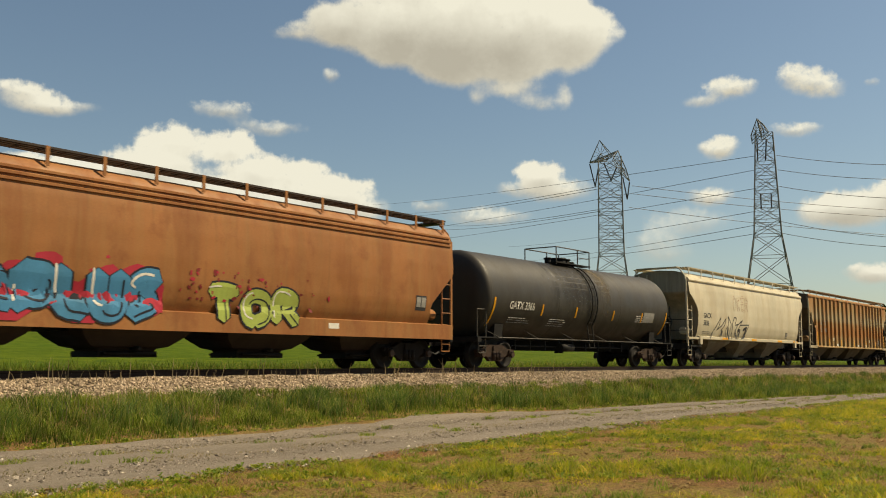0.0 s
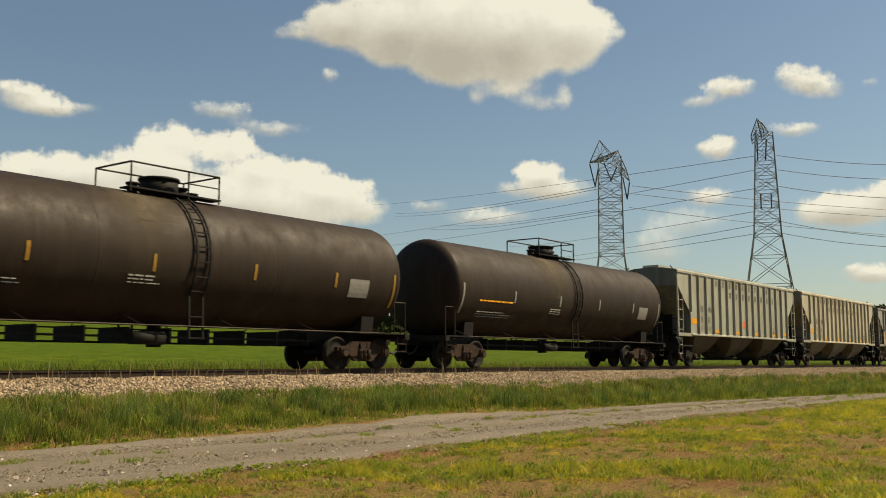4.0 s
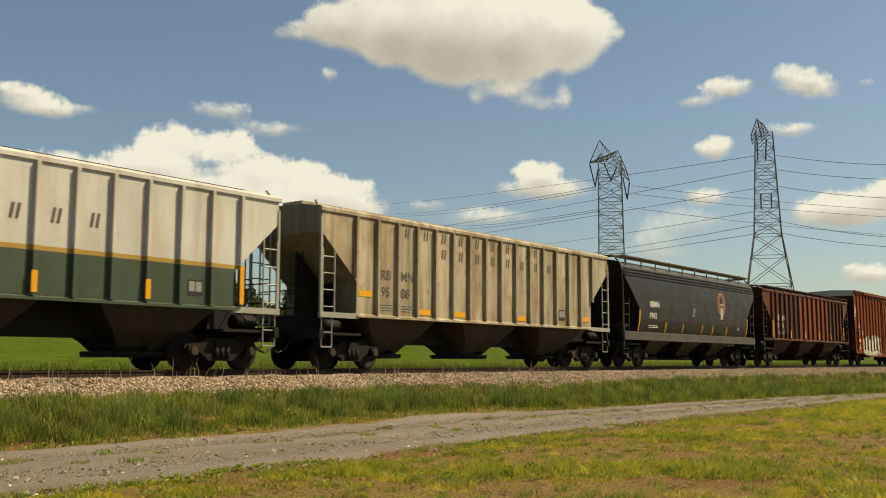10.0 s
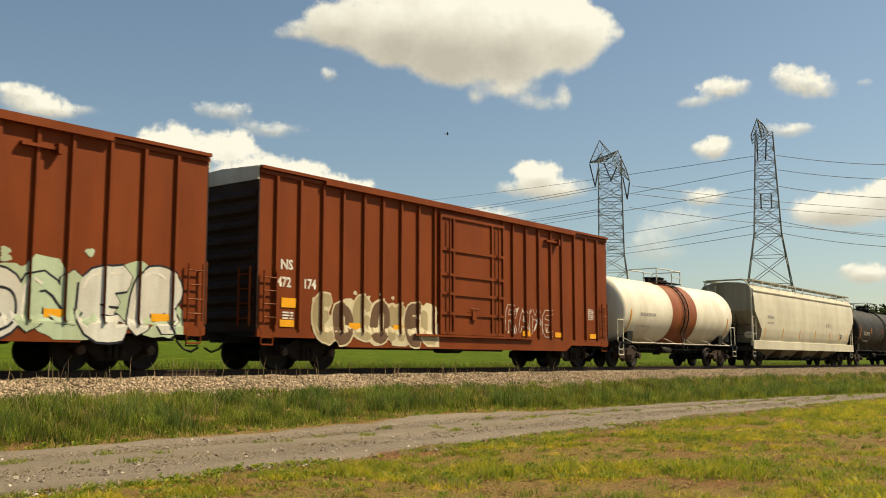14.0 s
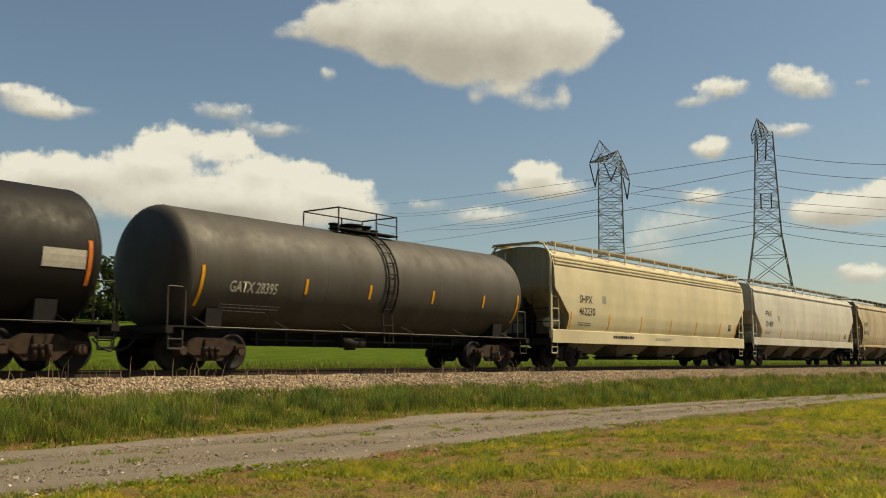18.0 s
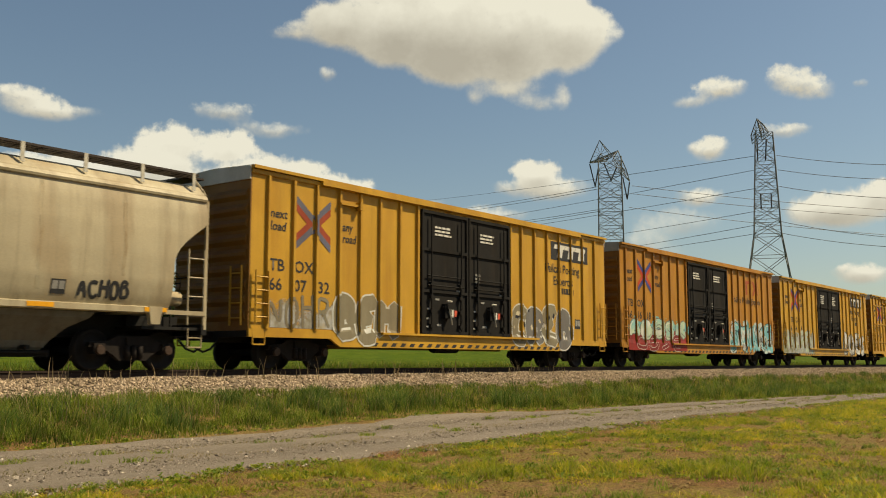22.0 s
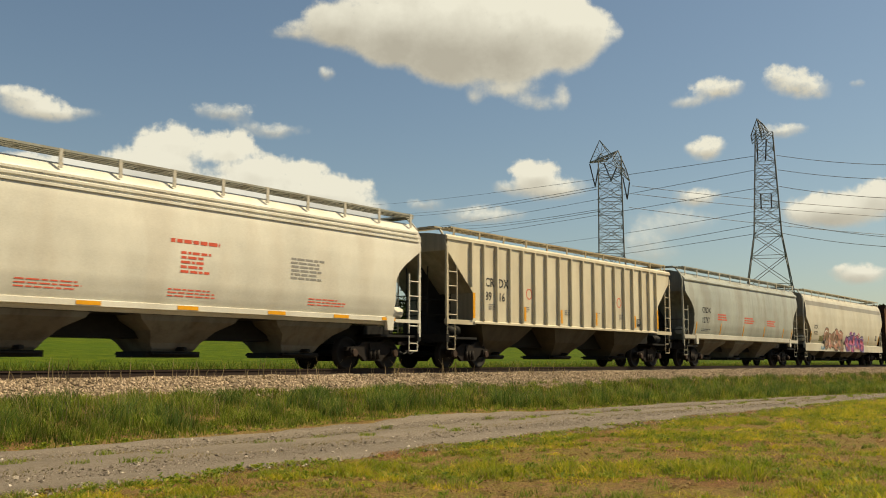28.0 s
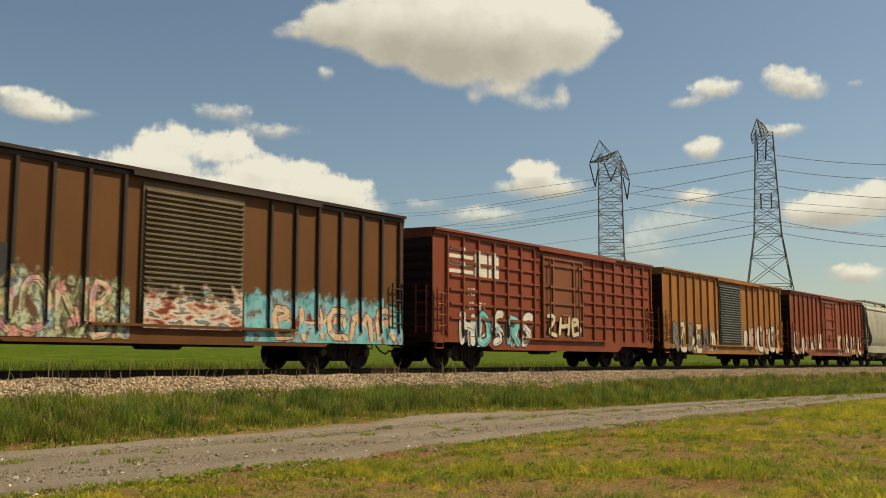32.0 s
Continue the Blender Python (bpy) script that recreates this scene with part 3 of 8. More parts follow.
# running gear, shared by all cars
def truck_meshes():
    bm = bmesh.new()
    for s in (-1, 1):
        y0, y1 = s * 1.0 - 0.07, s * 1.0 + 0.07
        add_prism(bm, [(-1.12, 0.52), (-1.1, 0.62), (-0.62, 0.66), (-0.42, 0.78), (0.42, 0.78), (0.62, 0.66), (1.1, 0.62), (1.12, 0.52), (0.78, 0.5), (0.5, 0.34), (0.36, 0.22), (-0.36, 0.22), (-0.5, 0.34), (-0.78, 0.5)], "y", y0, y1)
        for sx in (-1, 1):
            add_box(bm, sx * 0.889 - 0.14, sx * 0.889 + 0.14, s * 1.02 - 0.12, s * 1.02 + 0.12, 0.36, 0.60)
        for k in range(3):
            add_rod(bm, ((k - 1) * 0.17, s * 1.09, 0.27), ((k - 1) * 0.17, s * 1.09, 0.56), 0.07, 8)
    add_box(bm, -0.2, 0.2, -1.12, 1.12, 0.55, 0.74)
    add_rod(bm, (0, 0, 0.7), (0, 0, 0.85), 0.2, 12)
    for sx in (-1, 1):
        add_box(bm, sx * 0.38 - 0.05, sx * 0.38 + 0.05, -0.85, 0.85, 0.36, 0.46)
        for s in (-1, 1):
            add_box(bm, sx * 0.42 - 0.04, sx * 0.42 + 0.04, s * 0.7 - 0.08, s * 0.7 + 0.08, 0.3, 0.56)
    frame_me = to_mesh(bm, "truck", M_FRAME)
    bm = bmesh.new()
    rim = [(0.40, -0.01), (0.455, 0.0), (0.455, 0.09), (0.485, 0.11), (0.485, 0.135), (0.40, 0.135), (0.37, 0.10), (0.16, 0.12), (0.14, 0.16), (0.0, 0.16), (0.0, -0.02), (0.12, -0.02), (0.15, 0.03), (0.36, 0.04)]
    for s in (-1, 1):
        rings = []
        for k in range(24):
            a = k / 24 * 2 * math.pi
            rings.append([bm.verts.new((r * math.cos(a), s * (0.84 - y), r * math.sin(a))) for r, y in rim])
        for k in range(24):
            A, B = rings[k], rings[(k + 1) % 24]
            for j in range(len(rim)):
                f = bm.faces.new((A[j], B[j], B[(j + 1) % len(rim)], A[(j + 1) % len(rim)]))
                f.smooth = True
        for k in range(6):
            a = k / 6 * 2 * math.pi
            add_rod(bm, (0.25 * math.cos(a), s * 0.8, 0.25 * math.sin(a)), (0.25 * math.cos(a), s * 0.78, 0.25 * math.sin(a)), 0.035, 6)
        add_rod(bm, (0, s * 0.84, 0), (0, s * 1.16, 0), 0.075, 10)
    add_rod(bm, (0, -0.75, 0), (0, 0.75, 0), 0.09, 10)
    bmesh.ops.remove_doubles(bm, verts=bm.verts[:], dist=0.0002)
    wheel_me = to_mesh(bm, "wheelset", M_WHEEL)
    bm = bmesh.new()
    add_rod(bm, (0, -1.14, 0.457), (0, -1.2, 0.457), 0.12, 10, 0.10)
    cap_me = to_mesh(bm, "bearing_cap", plain("bearing_cap_paint", (0.05, 0.03, 0.02), 0.6))
    return frame_me, wheel_me, cap_me


TRUCK_ME, WHEEL_ME, CAP_ME = truck_meshes()
RUSTY_TRUCK_ME = TRUCK_ME.copy()
RUSTY_TRUCK_ME.materials[0] = plain("brown_rusted_truck_casting", (0.042, 0.025, 0.017), 0.85, 0.0, 0.45, 6.0)
WHEELSETS = []


def running_gear(car, xf, xr, casting=None):
    for x in (xf, xr):
        truck = piece("truck", casting or TRUCK_ME, car, pose(x, 0, 0), "cast steel freight truck with coil springs")
        for sx in (-0.889, 0.889):
            piece("bearing_cap", CAP_ME, truck, pose(sx, 0, 0))
            piece("bearing_cap", CAP_ME, truck, pose(sx, 0, 0, 0, 0, 180))
        for sx in (-1, 1):
            w = piece("wheelset", WHEEL_ME, truck, pose(sx * 0.889, 0, 0.457))
            WHEELSETS.append((w, car, x + sx * 0.889, sx * 0.889))


def couplers(car, x0, x1, sill_z=0.88):
    for s, x in ((-1, x0), (1, x1)):
        bm = bmesh.new()
        add_box(bm, min(x, x + s * 0.45), max(x, x + s * 0.45), -0.09, 0.09, sill_z - 0.1, sill_z + 0.08)
        add_prism(bm, [(x + s * 0.42, -0.17), (x + s * 0.62, -0.16), (x + s * 0.70, 0.02), (x + s * 0.60, 0.15), (x + s * 0.42, 0.14)], "z", sill_z - 0.15, sill_z + 0.13)
        part("coupler", bm, M_FRAME, car)
        bm = bmesh.new()
        pts = [(x + s * 0.05, -0.35, 0.72), (x + s * 0.25, -0.36, 0.52), (x + s * 0.5, -0.36, 0.44), (x + s * 0.72, -0.35, 0.55)]
        for a, b in zip(pts, pts[1:]):
            add_rod(bm, a, b, 0.028, 6)
        part("brake_hose", bm, M_HOSE, car)


def ladder(car, x, y, z0, z1, n, material, w=0.42, name="ladder", axis="x"):
    bm = bmesh.new()
    for d in (-w / 2, w / 2):
        a = (x + d, y, z0) if axis == "x" else (x, y + d, z0)
        b = (x + d, y, z1) if axis == "x" else (x, y + d, z1)
        add_rod(bm, a, b, 0.026, 6)
    for i in range(n):
        z = z0 + (z1 - z0) * (i + 0.5) / n
        if axis == "x":
            add_rod(bm, (x - w / 2, y, z), (x + w / 2, y, z), 0.02, 6)
        else:
            add_rod(bm, (x, y - w / 2, z), (x, y + w / 2, z), 0.02, 6)
    return part(name, bm, material, car)


def stirrup(car, x, y, z, material, drop=0.45):
    bm = bmesh.new()
    add_rod(bm, (x - 0.2, y, z), (x - 0.2, y, z - drop), 0.02, 5)
    add_rod(bm, (x + 0.2, y, z), (x + 0.2, y, z - drop), 0.02, 5)
    add_rod(bm, (x - 0.2, y, z - drop), (x + 0.2, y, z - drop), 0.022, 5)
    add_rod(bm, (x - 0.2, y, z - drop * 0.5), (x + 0.2, y, z - drop * 0.5), 0.018, 5)
    part("sill_step", bm, material, car)


def centre_sill(car, L, material=None, z0=0.72, z1=1.0, half=0.33):
    bm = bmesh.new()
    add_box(bm, -L / 2, L / 2, -half, half, z0, z1)
    for s in (-1, 1):
        add_box(bm, s * (L / 2 - 0.15), s * L / 2, -1.45, 1.45, 0.82, 1.08)
    part("underframe", bm, material or M_STEEL, car)


def hopper_bays(car, n, span, material, ztop, half, gate_z=0.30, gate=(0.58, 0.55), name="hopper_bay", low=False, pan=False):
    """Discharge hoppers: slope sheets down to a gate, one part each."""
    pitch = span / n
    bm = bmesh.new()
    add_box(bm, -span / 2, span / 2, -half, half, ztop - 0.03, ztop - 0.005)
    part("floor_sheet", bm, M_STEEL, car)
    for i in range(n):
        xc = -span / 2 + pitch * (i + 0.5)
        bm = bmesh.new()
        h = pitch / 2 - 0.03
        zt, zm, zb = ztop, gate_z + 0.28, gate_z + 0.14
        rings = []
        shape = ((h * 0.72, half, zt), (h * 0.66, half * 0.95, zt - 0.16), (h * 0.46, half * 0.76, 0.92), (gate[0] + 0.14, half * 0.53, 0.64), (gate[0] + 0.05, gate[1] + 0.06, 0.5), (gate[0], gate[1], zb))
        if low:
            gate = (0.60, 0.48)
            shape = ((h * 0.80, half, zt), (h * 0.76, 1.0, 0.98), (h * 0.68, 0.85, 0.78), (h * 0.52, 0.64, 0.55), (0.78, 0.52, zb + 0.06), (0.74, 0.48, zb))
        if pan:
            gate = (0.86, 0.46)
            shape = ((h * 0.96, half, zt), (1.46, 1.05, 1.06), (1.2, 0.78, 0.72), (1.02, 0.55, 0.47), (0.98, 0.5, zb))
        for hx, hy, z in shape:
            rings.append([bm.verts.new((xc + sx * hx, sy * hy, z)) for sx, sy in ((-1, -1), (1, -1), (1, 1), (-1, 1))])
        for a, b in zip(rings, rings[1:]):
            for k in range(4):
                bm.faces.new((a[k], a[(k + 1) % 4], b[(k + 1) % 4], b[k]))
        bm.faces.new(rings[0])
        bm.faces.new(rings[-1])
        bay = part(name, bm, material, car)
        bm = bmesh.new()
        add_box(bm, xc - gate[0] - 0.2, xc + gate[0] + 0.2, -gate[1] - 0.05, gate[1] + 0.05, gate_z, gate_z + 0.14)
        add_rod(bm, (xc - gate[0] - 0.1, -gate[1] - 0.12, gate_z + 0.09), (xc + gate[0] + 0.1, -gate[1] - 0.12, gate_z + 0.09), 0.045, 8)
        add_rod(bm, (xc - gate[0] - 0.1, -gate[1] - 0.2, gate_z + 0.09), (xc - gate[0] - 0.1, gate[1] + 0.2, gate_z + 0.09), 0.03, 6)
        add_rod(bm, (xc + gate[0] * 0.2, -gate[1] - 0.35, gate_z + 0.2), (xc + gate[0] * 0.2, -gate[1], gate_z + 0.2), 0.05, 8)
        part("outlet_gate", bm, M_STEEL, bay)


def roof_walk(car, L, z, y, material, post_mat, step=1.35, far_too=True, rise=0.26):
    """Raised running boards beside the hatch trough, on short posts."""
    for s in ((-1, 1) if far_too else (-1,)):
        bm = bmesh.new()
        for q in (-0.25, -0.09, 0.07, 0.23):
            add_box(bm, -L / 2 + 0.15, L / 2 - 0.15, s * y + q - 0.05, s * y + q + 0.06, z + rise - 0.05, z + rise)
        for k in range(int(L / 0.5)):
            x = -L / 2 + 0.3 + k * 0.5
            add_box(bm, x, x + 0.03, s * y - 0.27, s * y + 0.27, z + rise - 0.06, z + rise - 0.051)
        part("running_board", bm, material, car)
    bm = bmesh.new()
    add_box(bm, -0.045, 0.045, -0.04, -0.022, -0.16, rise + 0.004)
    pm = to_mesh(bm, "board_post", post_mat)
    n = int((L - 0.6) / step)
    for k in range(n + 1):
        x = -L / 2 + 0.3 + k * (L - 0.6) / n
        piece("board_post", pm, car, pose(x, -y - 0.27, z))
        if far_too:
            piece("board_post", pm, car, pose(x, y + 0.27, z))
    bm = bmesh.new()
    add_box(bm, -L / 2 + 0.9, L / 2 - 0.9, -0.36, 0.36, z - 0.12, z + 0.16)
    part("hatch_trough", bm, post_mat, car)
    for s in (-1, 1):
        bm = bmesh.new()
        add_box(bm, s * (L / 2 + 0.02) - 0.25, s * (L / 2 + 0.02) + 0.25, -1.05, 1.05, z + rise - 0.05, z + rise)
        part("end_platform", bm, material, car)


def hopper_end(car, L, s, mat_l, mat_body, roof_z, y, slope_z, dark, deck=1.0):
    """Posts, ladder, platform and brake gear at one end of a hopper."""
    x = s * (L / 2 - 0.05)
    for sy in (-1, 1):
        bm = bmesh.new()
        add_box(bm, x - 0.035, x + 0.035, sy * y - 0.035, sy * y + 0.035, deck - 0.05, roof_z - 0.32)
        add_rod(bm, (x, sy * y, roof_z - 0.34), (x - s * 0.05, sy * (y - 0.10), roof_z - 0.06), 0.038, 6)
        add_rod(bm, (x - s * 0.05, sy * (y - 0.10), roof_z - 0.07), (x - s * 0.12, sy * (y - 0.36), roof_z + 0.24), 0.036, 6)
        part("corner_post", bm, mat_l, car)
        ladder(car, x - s * 0.28, sy * (y + 0.02), deck + 0.05, slope_z, 4, mat_l, 0.46)
        stirrup(car, x - s * 0.26, sy * (y - 0.02), deck - 0.02, mat_l, 0.45 if deck < 1.2 else 0.8)
    bm = bmesh.new()
    add_box(bm, min(x, x - s * 1.7), max(x, x - s * 1.7), -y + 0.05, y - 0.05, 0.93, 1.0)
    add_box(bm, min(x - s * 1.5, x - s * 1.42), max(x - s * 1.5, x - s * 1.42), -0.5, 0.5, 1.0, slope_z + 0.2)
    for sy in (-0.45, 0.45):
        add_rod(bm, (x - s * 0.25, sy, 1.0), (x - s * 0.25, sy, slope_z), 0.022, 6)
    for zz in (1.7, 2.2):
        add_rod(bm, (x - s * 0.25, -y + 0.1, zz), (x - s * 0.25, y - 0.1, zz), 0.018, 5)
    part("end_framing", bm, dark, car)
    ladder(car, x + s * 0.06, 0.75, 1.05, roof_z, 8, mat_l, 0.42, "end_ladder", "y")
    bm = bmesh.new()
    zr = 1.68 if deck < 1.2 else 1.2
    add_rod(bm, (x - s * 0.45, -0.98, zr), (x - s * 1.1, -0.98, zr), 0.18, 12)
    part("brake_reservoir", bm, mat_body if deck < 1.2 else dark, car, "air brake reservoir on the end platform")
    bm = bmesh.new()
    rim = [(x - s * 0.1, -0.35 + 0.27 * math.cos(k * math.pi / 6), 2.1 + 0.27 * math.sin(k * math.pi / 6)) for k in range(13)]
    tube = [[bm.verts.new((p[0] + dx, -0.35 + (p[1] + 0.35) * q, 2.1 + (p[2] - 2.1) * q)) for dx, q in ((-0.018, 1), (0, 1.07), (0.018, 1), (0, 0.93))] for p in rim[:-1]]
    for A, B in zip(tube, tube[1:] + tube[:1]):
        for k in range(4):
            bm.faces.new((A[k], B[k], B[(k + 1) % 4], A[(k + 1) % 4]))
    add_box(bm, x - s * 0.1 - 0.012, x - s * 0.1 + 0.012, -0.61, -0.09, 2.085, 2.115)
    part("brake_wheel", bm, dark, car)


def car_root(name, f, r, label, category="railcar"):
    car = new(name)
    car["half"] = (r - f) / 2
    car.location = ((f + r) / 2, 0, RT)
    return tagged(car, label, category, "freight cars of the train")


def tick_marks(car, xs, z0, z1, side, material=None, w=0.09):
    for x in xs:
        patch(x, x + w, z0, z1, material or M_YEL, car, side, "reflector_strip", 0.008)


CF = [(1.32, 1.28), (1.46, 1.6), (1.54, 2.0), (1.57, 2.6), (1.565, 3.2), (1.53, 3.7), (1.47, 4.0), (1.43, 4.13), (1.40, 4.20), (1.22, 4.40), (0.8, 4.50), (0.0, 4.56)]


def curved_hopper(f, r, label, body, sill, lad, bays=3, bands=0, band_mat=None, walk_mat=None, bay_mat=None, dz=0.0, round_bays=False, slim=False, sill_z=(0.90, 1.38), notch=None, end_mat=None):
    """Covered hopper with bulging smooth sides and a rounded roof edge."""
    L = r - f
    car = car_root("covered_hopper", f, r, label, "hopper car")
    prof = [(y, z + dz * (z > 1.4)) for y, z in CF]

    zt, zl, deep = notch or ((3.45, 2.45, 1.0) if slim else (2.95, 1.95, 1.15))

    def cut(z):
        k = min(1.0, max(0.0, (zt - z) / (zt - zl)))
        return 0.07 + (deep - 0.07) * (math.sin(k * math.pi / 2) if slim else k)
    fine = []
    for (ya, za), (yb, zb) in zip(prof, prof[1:]):
        steps = max(1, int((zb - za) / 0.1))
        for k in range(steps):
            t = k / steps
            fine.append((ya + (yb - ya) * t, za + (zb - za) * t))
    fine.append(prof[-1])
    bm = bmesh.new()
    caps = []
    shell(L - 0.1, fine, cut, 15, bm, caps)
    part("body_shell", bm, body, car)
    # End sheets take the darkened copy that holds their shade.
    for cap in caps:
        part("end_sheet", cap, end_mat or shaded_end(body), car, "" if end_mat else "dirty end sheet with its shade painted into the colour")
    side = lambda z: profile_y(prof, z)
    top = prof[-3][1]
    for k in range(bands):
        z = 4.12 + dz - 0.13 * k
        for s in (-1, 1):
            bm = bmesh.new()
            y = s * side(z)
            if bands == 1:
                add_prism(bm, [(y - s * 0.03, z - 0.13), (y + s * 0.085, z - 0.11), (y + s * 0.10, z - 0.06), (y + s * 0.06, z + 0.02), (y - s * 0.08, z + 0.09)], "x", -L / 2 + 0.12, L / 2 - 0.12)
            else:
                add_prism(bm, [(y - s * 0.02, z - 0.045), (y + s * 0.05, z - 0.03), (y + s * 0.05, z + 0.02), (y - s * 0.03, z + 0.05)], "x", -L / 2 + 0.2, L / 2 - 0.2)
            part("roof_lip" if bands == 1 else "side_rib", bm, band_mat or body, car)
    for s in (-1, 1):
        bm = bmesh.new()
        y = s * 1.47
        a, b = sill_z
        add_prism(bm, [(y - s * 0.10, a), (y + s * 0.02, a), (y + s * 0.02, b - 0.04), (y - s * 0.12, b), (y - s * 0.16, b - 0.035)], "x", -L / 2 + (1.25 if slim else 0.05), L / 2 - (1.25 if slim else 0.05))
        part("side_sill", bm, sill, car)
        if slim:
            for e in (-1, 1):
                bm = bmesh.new()
                add_prism(bm, [(e * (L / 2 - 0.05), a - 0.02), (e * (L / 2 - 1.26), a - 0.02), (e * (L / 2 - 1.26), b - 0.08), (e * (L / 2 - 0.05), b - 0.08)], "y", *sorted((y - s * 0.10, y + s * 0.012)))
                part("end_sill", bm, sill, car)
                bm = bmesh.new()
                add_prism(bm, [(e * (L / 2 - 1.36), a - 0.26), (e * (L / 2 - 1.60), a - 0.26), (e * (L / 2 - 1.66), b - 0.02), (e * (L / 2 - 1.30), b - 0.02)], "y", *sorted((y - s * 0.09, y + s * 0.035)))
                part("jacking_pad", bm, sill, car)
    centre_sill(car, L, None, 0.88 if round_bays else 0.74, 1.28)
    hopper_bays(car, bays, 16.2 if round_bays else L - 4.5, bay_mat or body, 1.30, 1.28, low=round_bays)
    roof_walk(car, L - 0.3, 4.42 + dz, 1.1, walk_mat or M_GALV, lad if lad is P_RUST or lad is P_CHARCOAL else M_POST)
    for s in (-1, 1):
        hopper_end(car, L, s, lad, body, 4.35 + dz, 1.42, 2.85, M_STEEL)
        e = s * L / 2
        bm = bmesh.new()
        add_prism(bm, [(e - s * 0.45, 1.0), (e - s * 0.45, 2.75), (e - s * 1.5, 1.75), (e - s * 1.75, 1.0)], "y", -0.06, 0.06)
        part("end_web", bm, M_STEEL, car)
    couplers(car, -L / 2, L / 2)
    running_gear(car, -L / 2 + 1.75, L / 2 - 1.75)
    return car, side, L


def ribbed_hopper(f, r, label, body, lad, ribs=14, bays=3, rib_mat=None, walk_mat=None, bay_mat=None, top=4.42, boards=True, lower=None, stripe=None, dark_panels=(), round_bays=False, posts=None, rise=0.24, sz=1.45, tri=(3.75, 1.42)):
    """Covered hopper with flat sides stiffened by vertical posts and triangular end cut-outs."""
    L = r - f
    car = car_root("covered_hopper", f, r, label, "hopper car")
    prof = [(1.42, sz + 0.05), (1.43, tri[0] - 1.3), (1.43, tri[0]), (1.43, top - 0.02), (1.36, top + 0.05), (0.7, top + 0.16), (0.0, top + 0.2)]

    def cut(z):
        return 0.06 if z >= tri[0] else 0.06 + tri[1] * min(1.0, (tri[0] - z) / 1.3)
    fine = []
    for (ya, za), (yb, zb) in zip(prof, prof[1:]):
        n = 3 if zb - za > 0.8 else 1
        fine += [(ya + (yb - ya) * k / n, za + (zb - za) * k / n) for k in range(n)]
    fine.append(prof[-1])
    bm = bmesh.new()
    caps = []
    shell(L, fine, cut, 9, bm, caps)
    for fc in bm.faces:
        fc.smooth = False
    part("body_shell", bm, body, car)
    # Darkened copy again: the shade of the ends is painted on.
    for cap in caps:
        part("end_sheet", cap, shaded_end(body), car, "dirty end sheet with its shade painted into the colour")
    side = lambda z: 1.432
    for s in (-1, 1):
        bm = bmesh.new()
        add_prism(bm, [(s * 1.40, top - 0.10), (s * 1.475, top - 0.09), (s * 1.475, top + 0.0), (s * 1.40, top + 0.07)], "x", -L / 2, L / 2)
        part("top_chord", bm, body, car)
        bm = bmesh.new()
        add_prism(bm, [(s * 1.38, sz), (s * 1.51, sz), (s * 1.51, sz + 0.06), (s * 1.38, sz + 0.12)], "x", -L / 2 + 1.45, L / 2 - 1.45)
        part("side_sill", bm, lower or body, car)
        for e in (-1, 1):
            bm = bmesh.new()
            add_box(bm, min(e * L / 2, e * (L / 2 - 1.55)), max(e * L / 2, e * (L / 2 - 1.55)), s * 1.42 - 0.05, s * 1.42 + 0.05, sz - 0.05, sz + 0.10)
            part("end_sill", bm, lad, car)
    posts = posts or list(np.linspace(-6.84, 6.8, ribs))
    ribs = len(posts)
    car["posts"] = [float(x) for x in posts]
    bm = bmesh.new()
    add_prism(bm, [(-0.055, -1.43), (-0.045, -1.535), (0.04, -1.535), (0.055, -1.43)], "z", sz + 0.10, top - 0.1)
    rib_me = to_mesh(bm, "side_post", rib_mat or body)
    short = {}
    for x in posts:
        z0 = sz + 0.10
        if abs(x) > L / 2 - tri[1] - 0.06:
            z0 = tri[0] - (L / 2 - abs(x) - 0.06) / tri[1] * 1.3 + 0.05
        for s in (0, 180):
            if z0 > sz + 0.12:
                key = round(z0, 2)
                if key not in short:
                    bm = bmesh.new()
                    add_prism(bm, [(-0.055, -1.43), (-0.045, -1.535), (0.04, -1.535), (0.055, -1.43)], "z", z0, top - 0.1)
                    short[key] = to_mesh(bm, "side_post", rib_mat or body)
                piece("side_post", short[key], car, pose(x, 0, 0, 0, 0, s))
            else:
                piece("side_post", rib_me, car, pose(x, 0, 0, 0, 0, s))
    if lower:
        patch(-L / 2 + 1.45, L / 2 - 1.45, 1.56, 2.46, lower, car, side, "lower_paint_band", 0.004)
        patch(-L / 2 + 1.40, L / 2 - 1.40, 2.47, 2.57, stripe, car, side, "paint_stripe", 0.004)
        for name, za, zb, mt in (("lower_post_paint", 1.555, 2.46, lower), ("post_stripe", 2.47, 2.57, stripe)):
            bm = bmesh.new()
            add_prism(bm, [(-0.059, -1.432), (-0.048, -1.539), (0.043, -1.539), (0.059, -1.432)], "z", za, zb)
            pm = to_mesh(bm, name, mt)
            for x in posts:
                piece(name, pm, car, pose(x, 0, 0))
    for k, pm in dark_panels:
        xa, xb = posts[k], posts[k + 1]
        patch(xa + 0.05, xb - 0.05, 1.58, top - 0.14, pm, car, side, "patched_panel", 0.004)
    centre_sill(car, L, None, 0.98 if round_bays else 0.74, sz + 0.03)
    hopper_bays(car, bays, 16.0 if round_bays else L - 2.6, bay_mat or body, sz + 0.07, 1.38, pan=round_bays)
    if boards:
        roof_walk(car, L - 0.3, top + 0.1, 1.1 if rise > 0.2 else 1.22, walk_mat or M_GALV, walk_mat or lad, rise=rise)
    else:
        bm = bmesh.new()
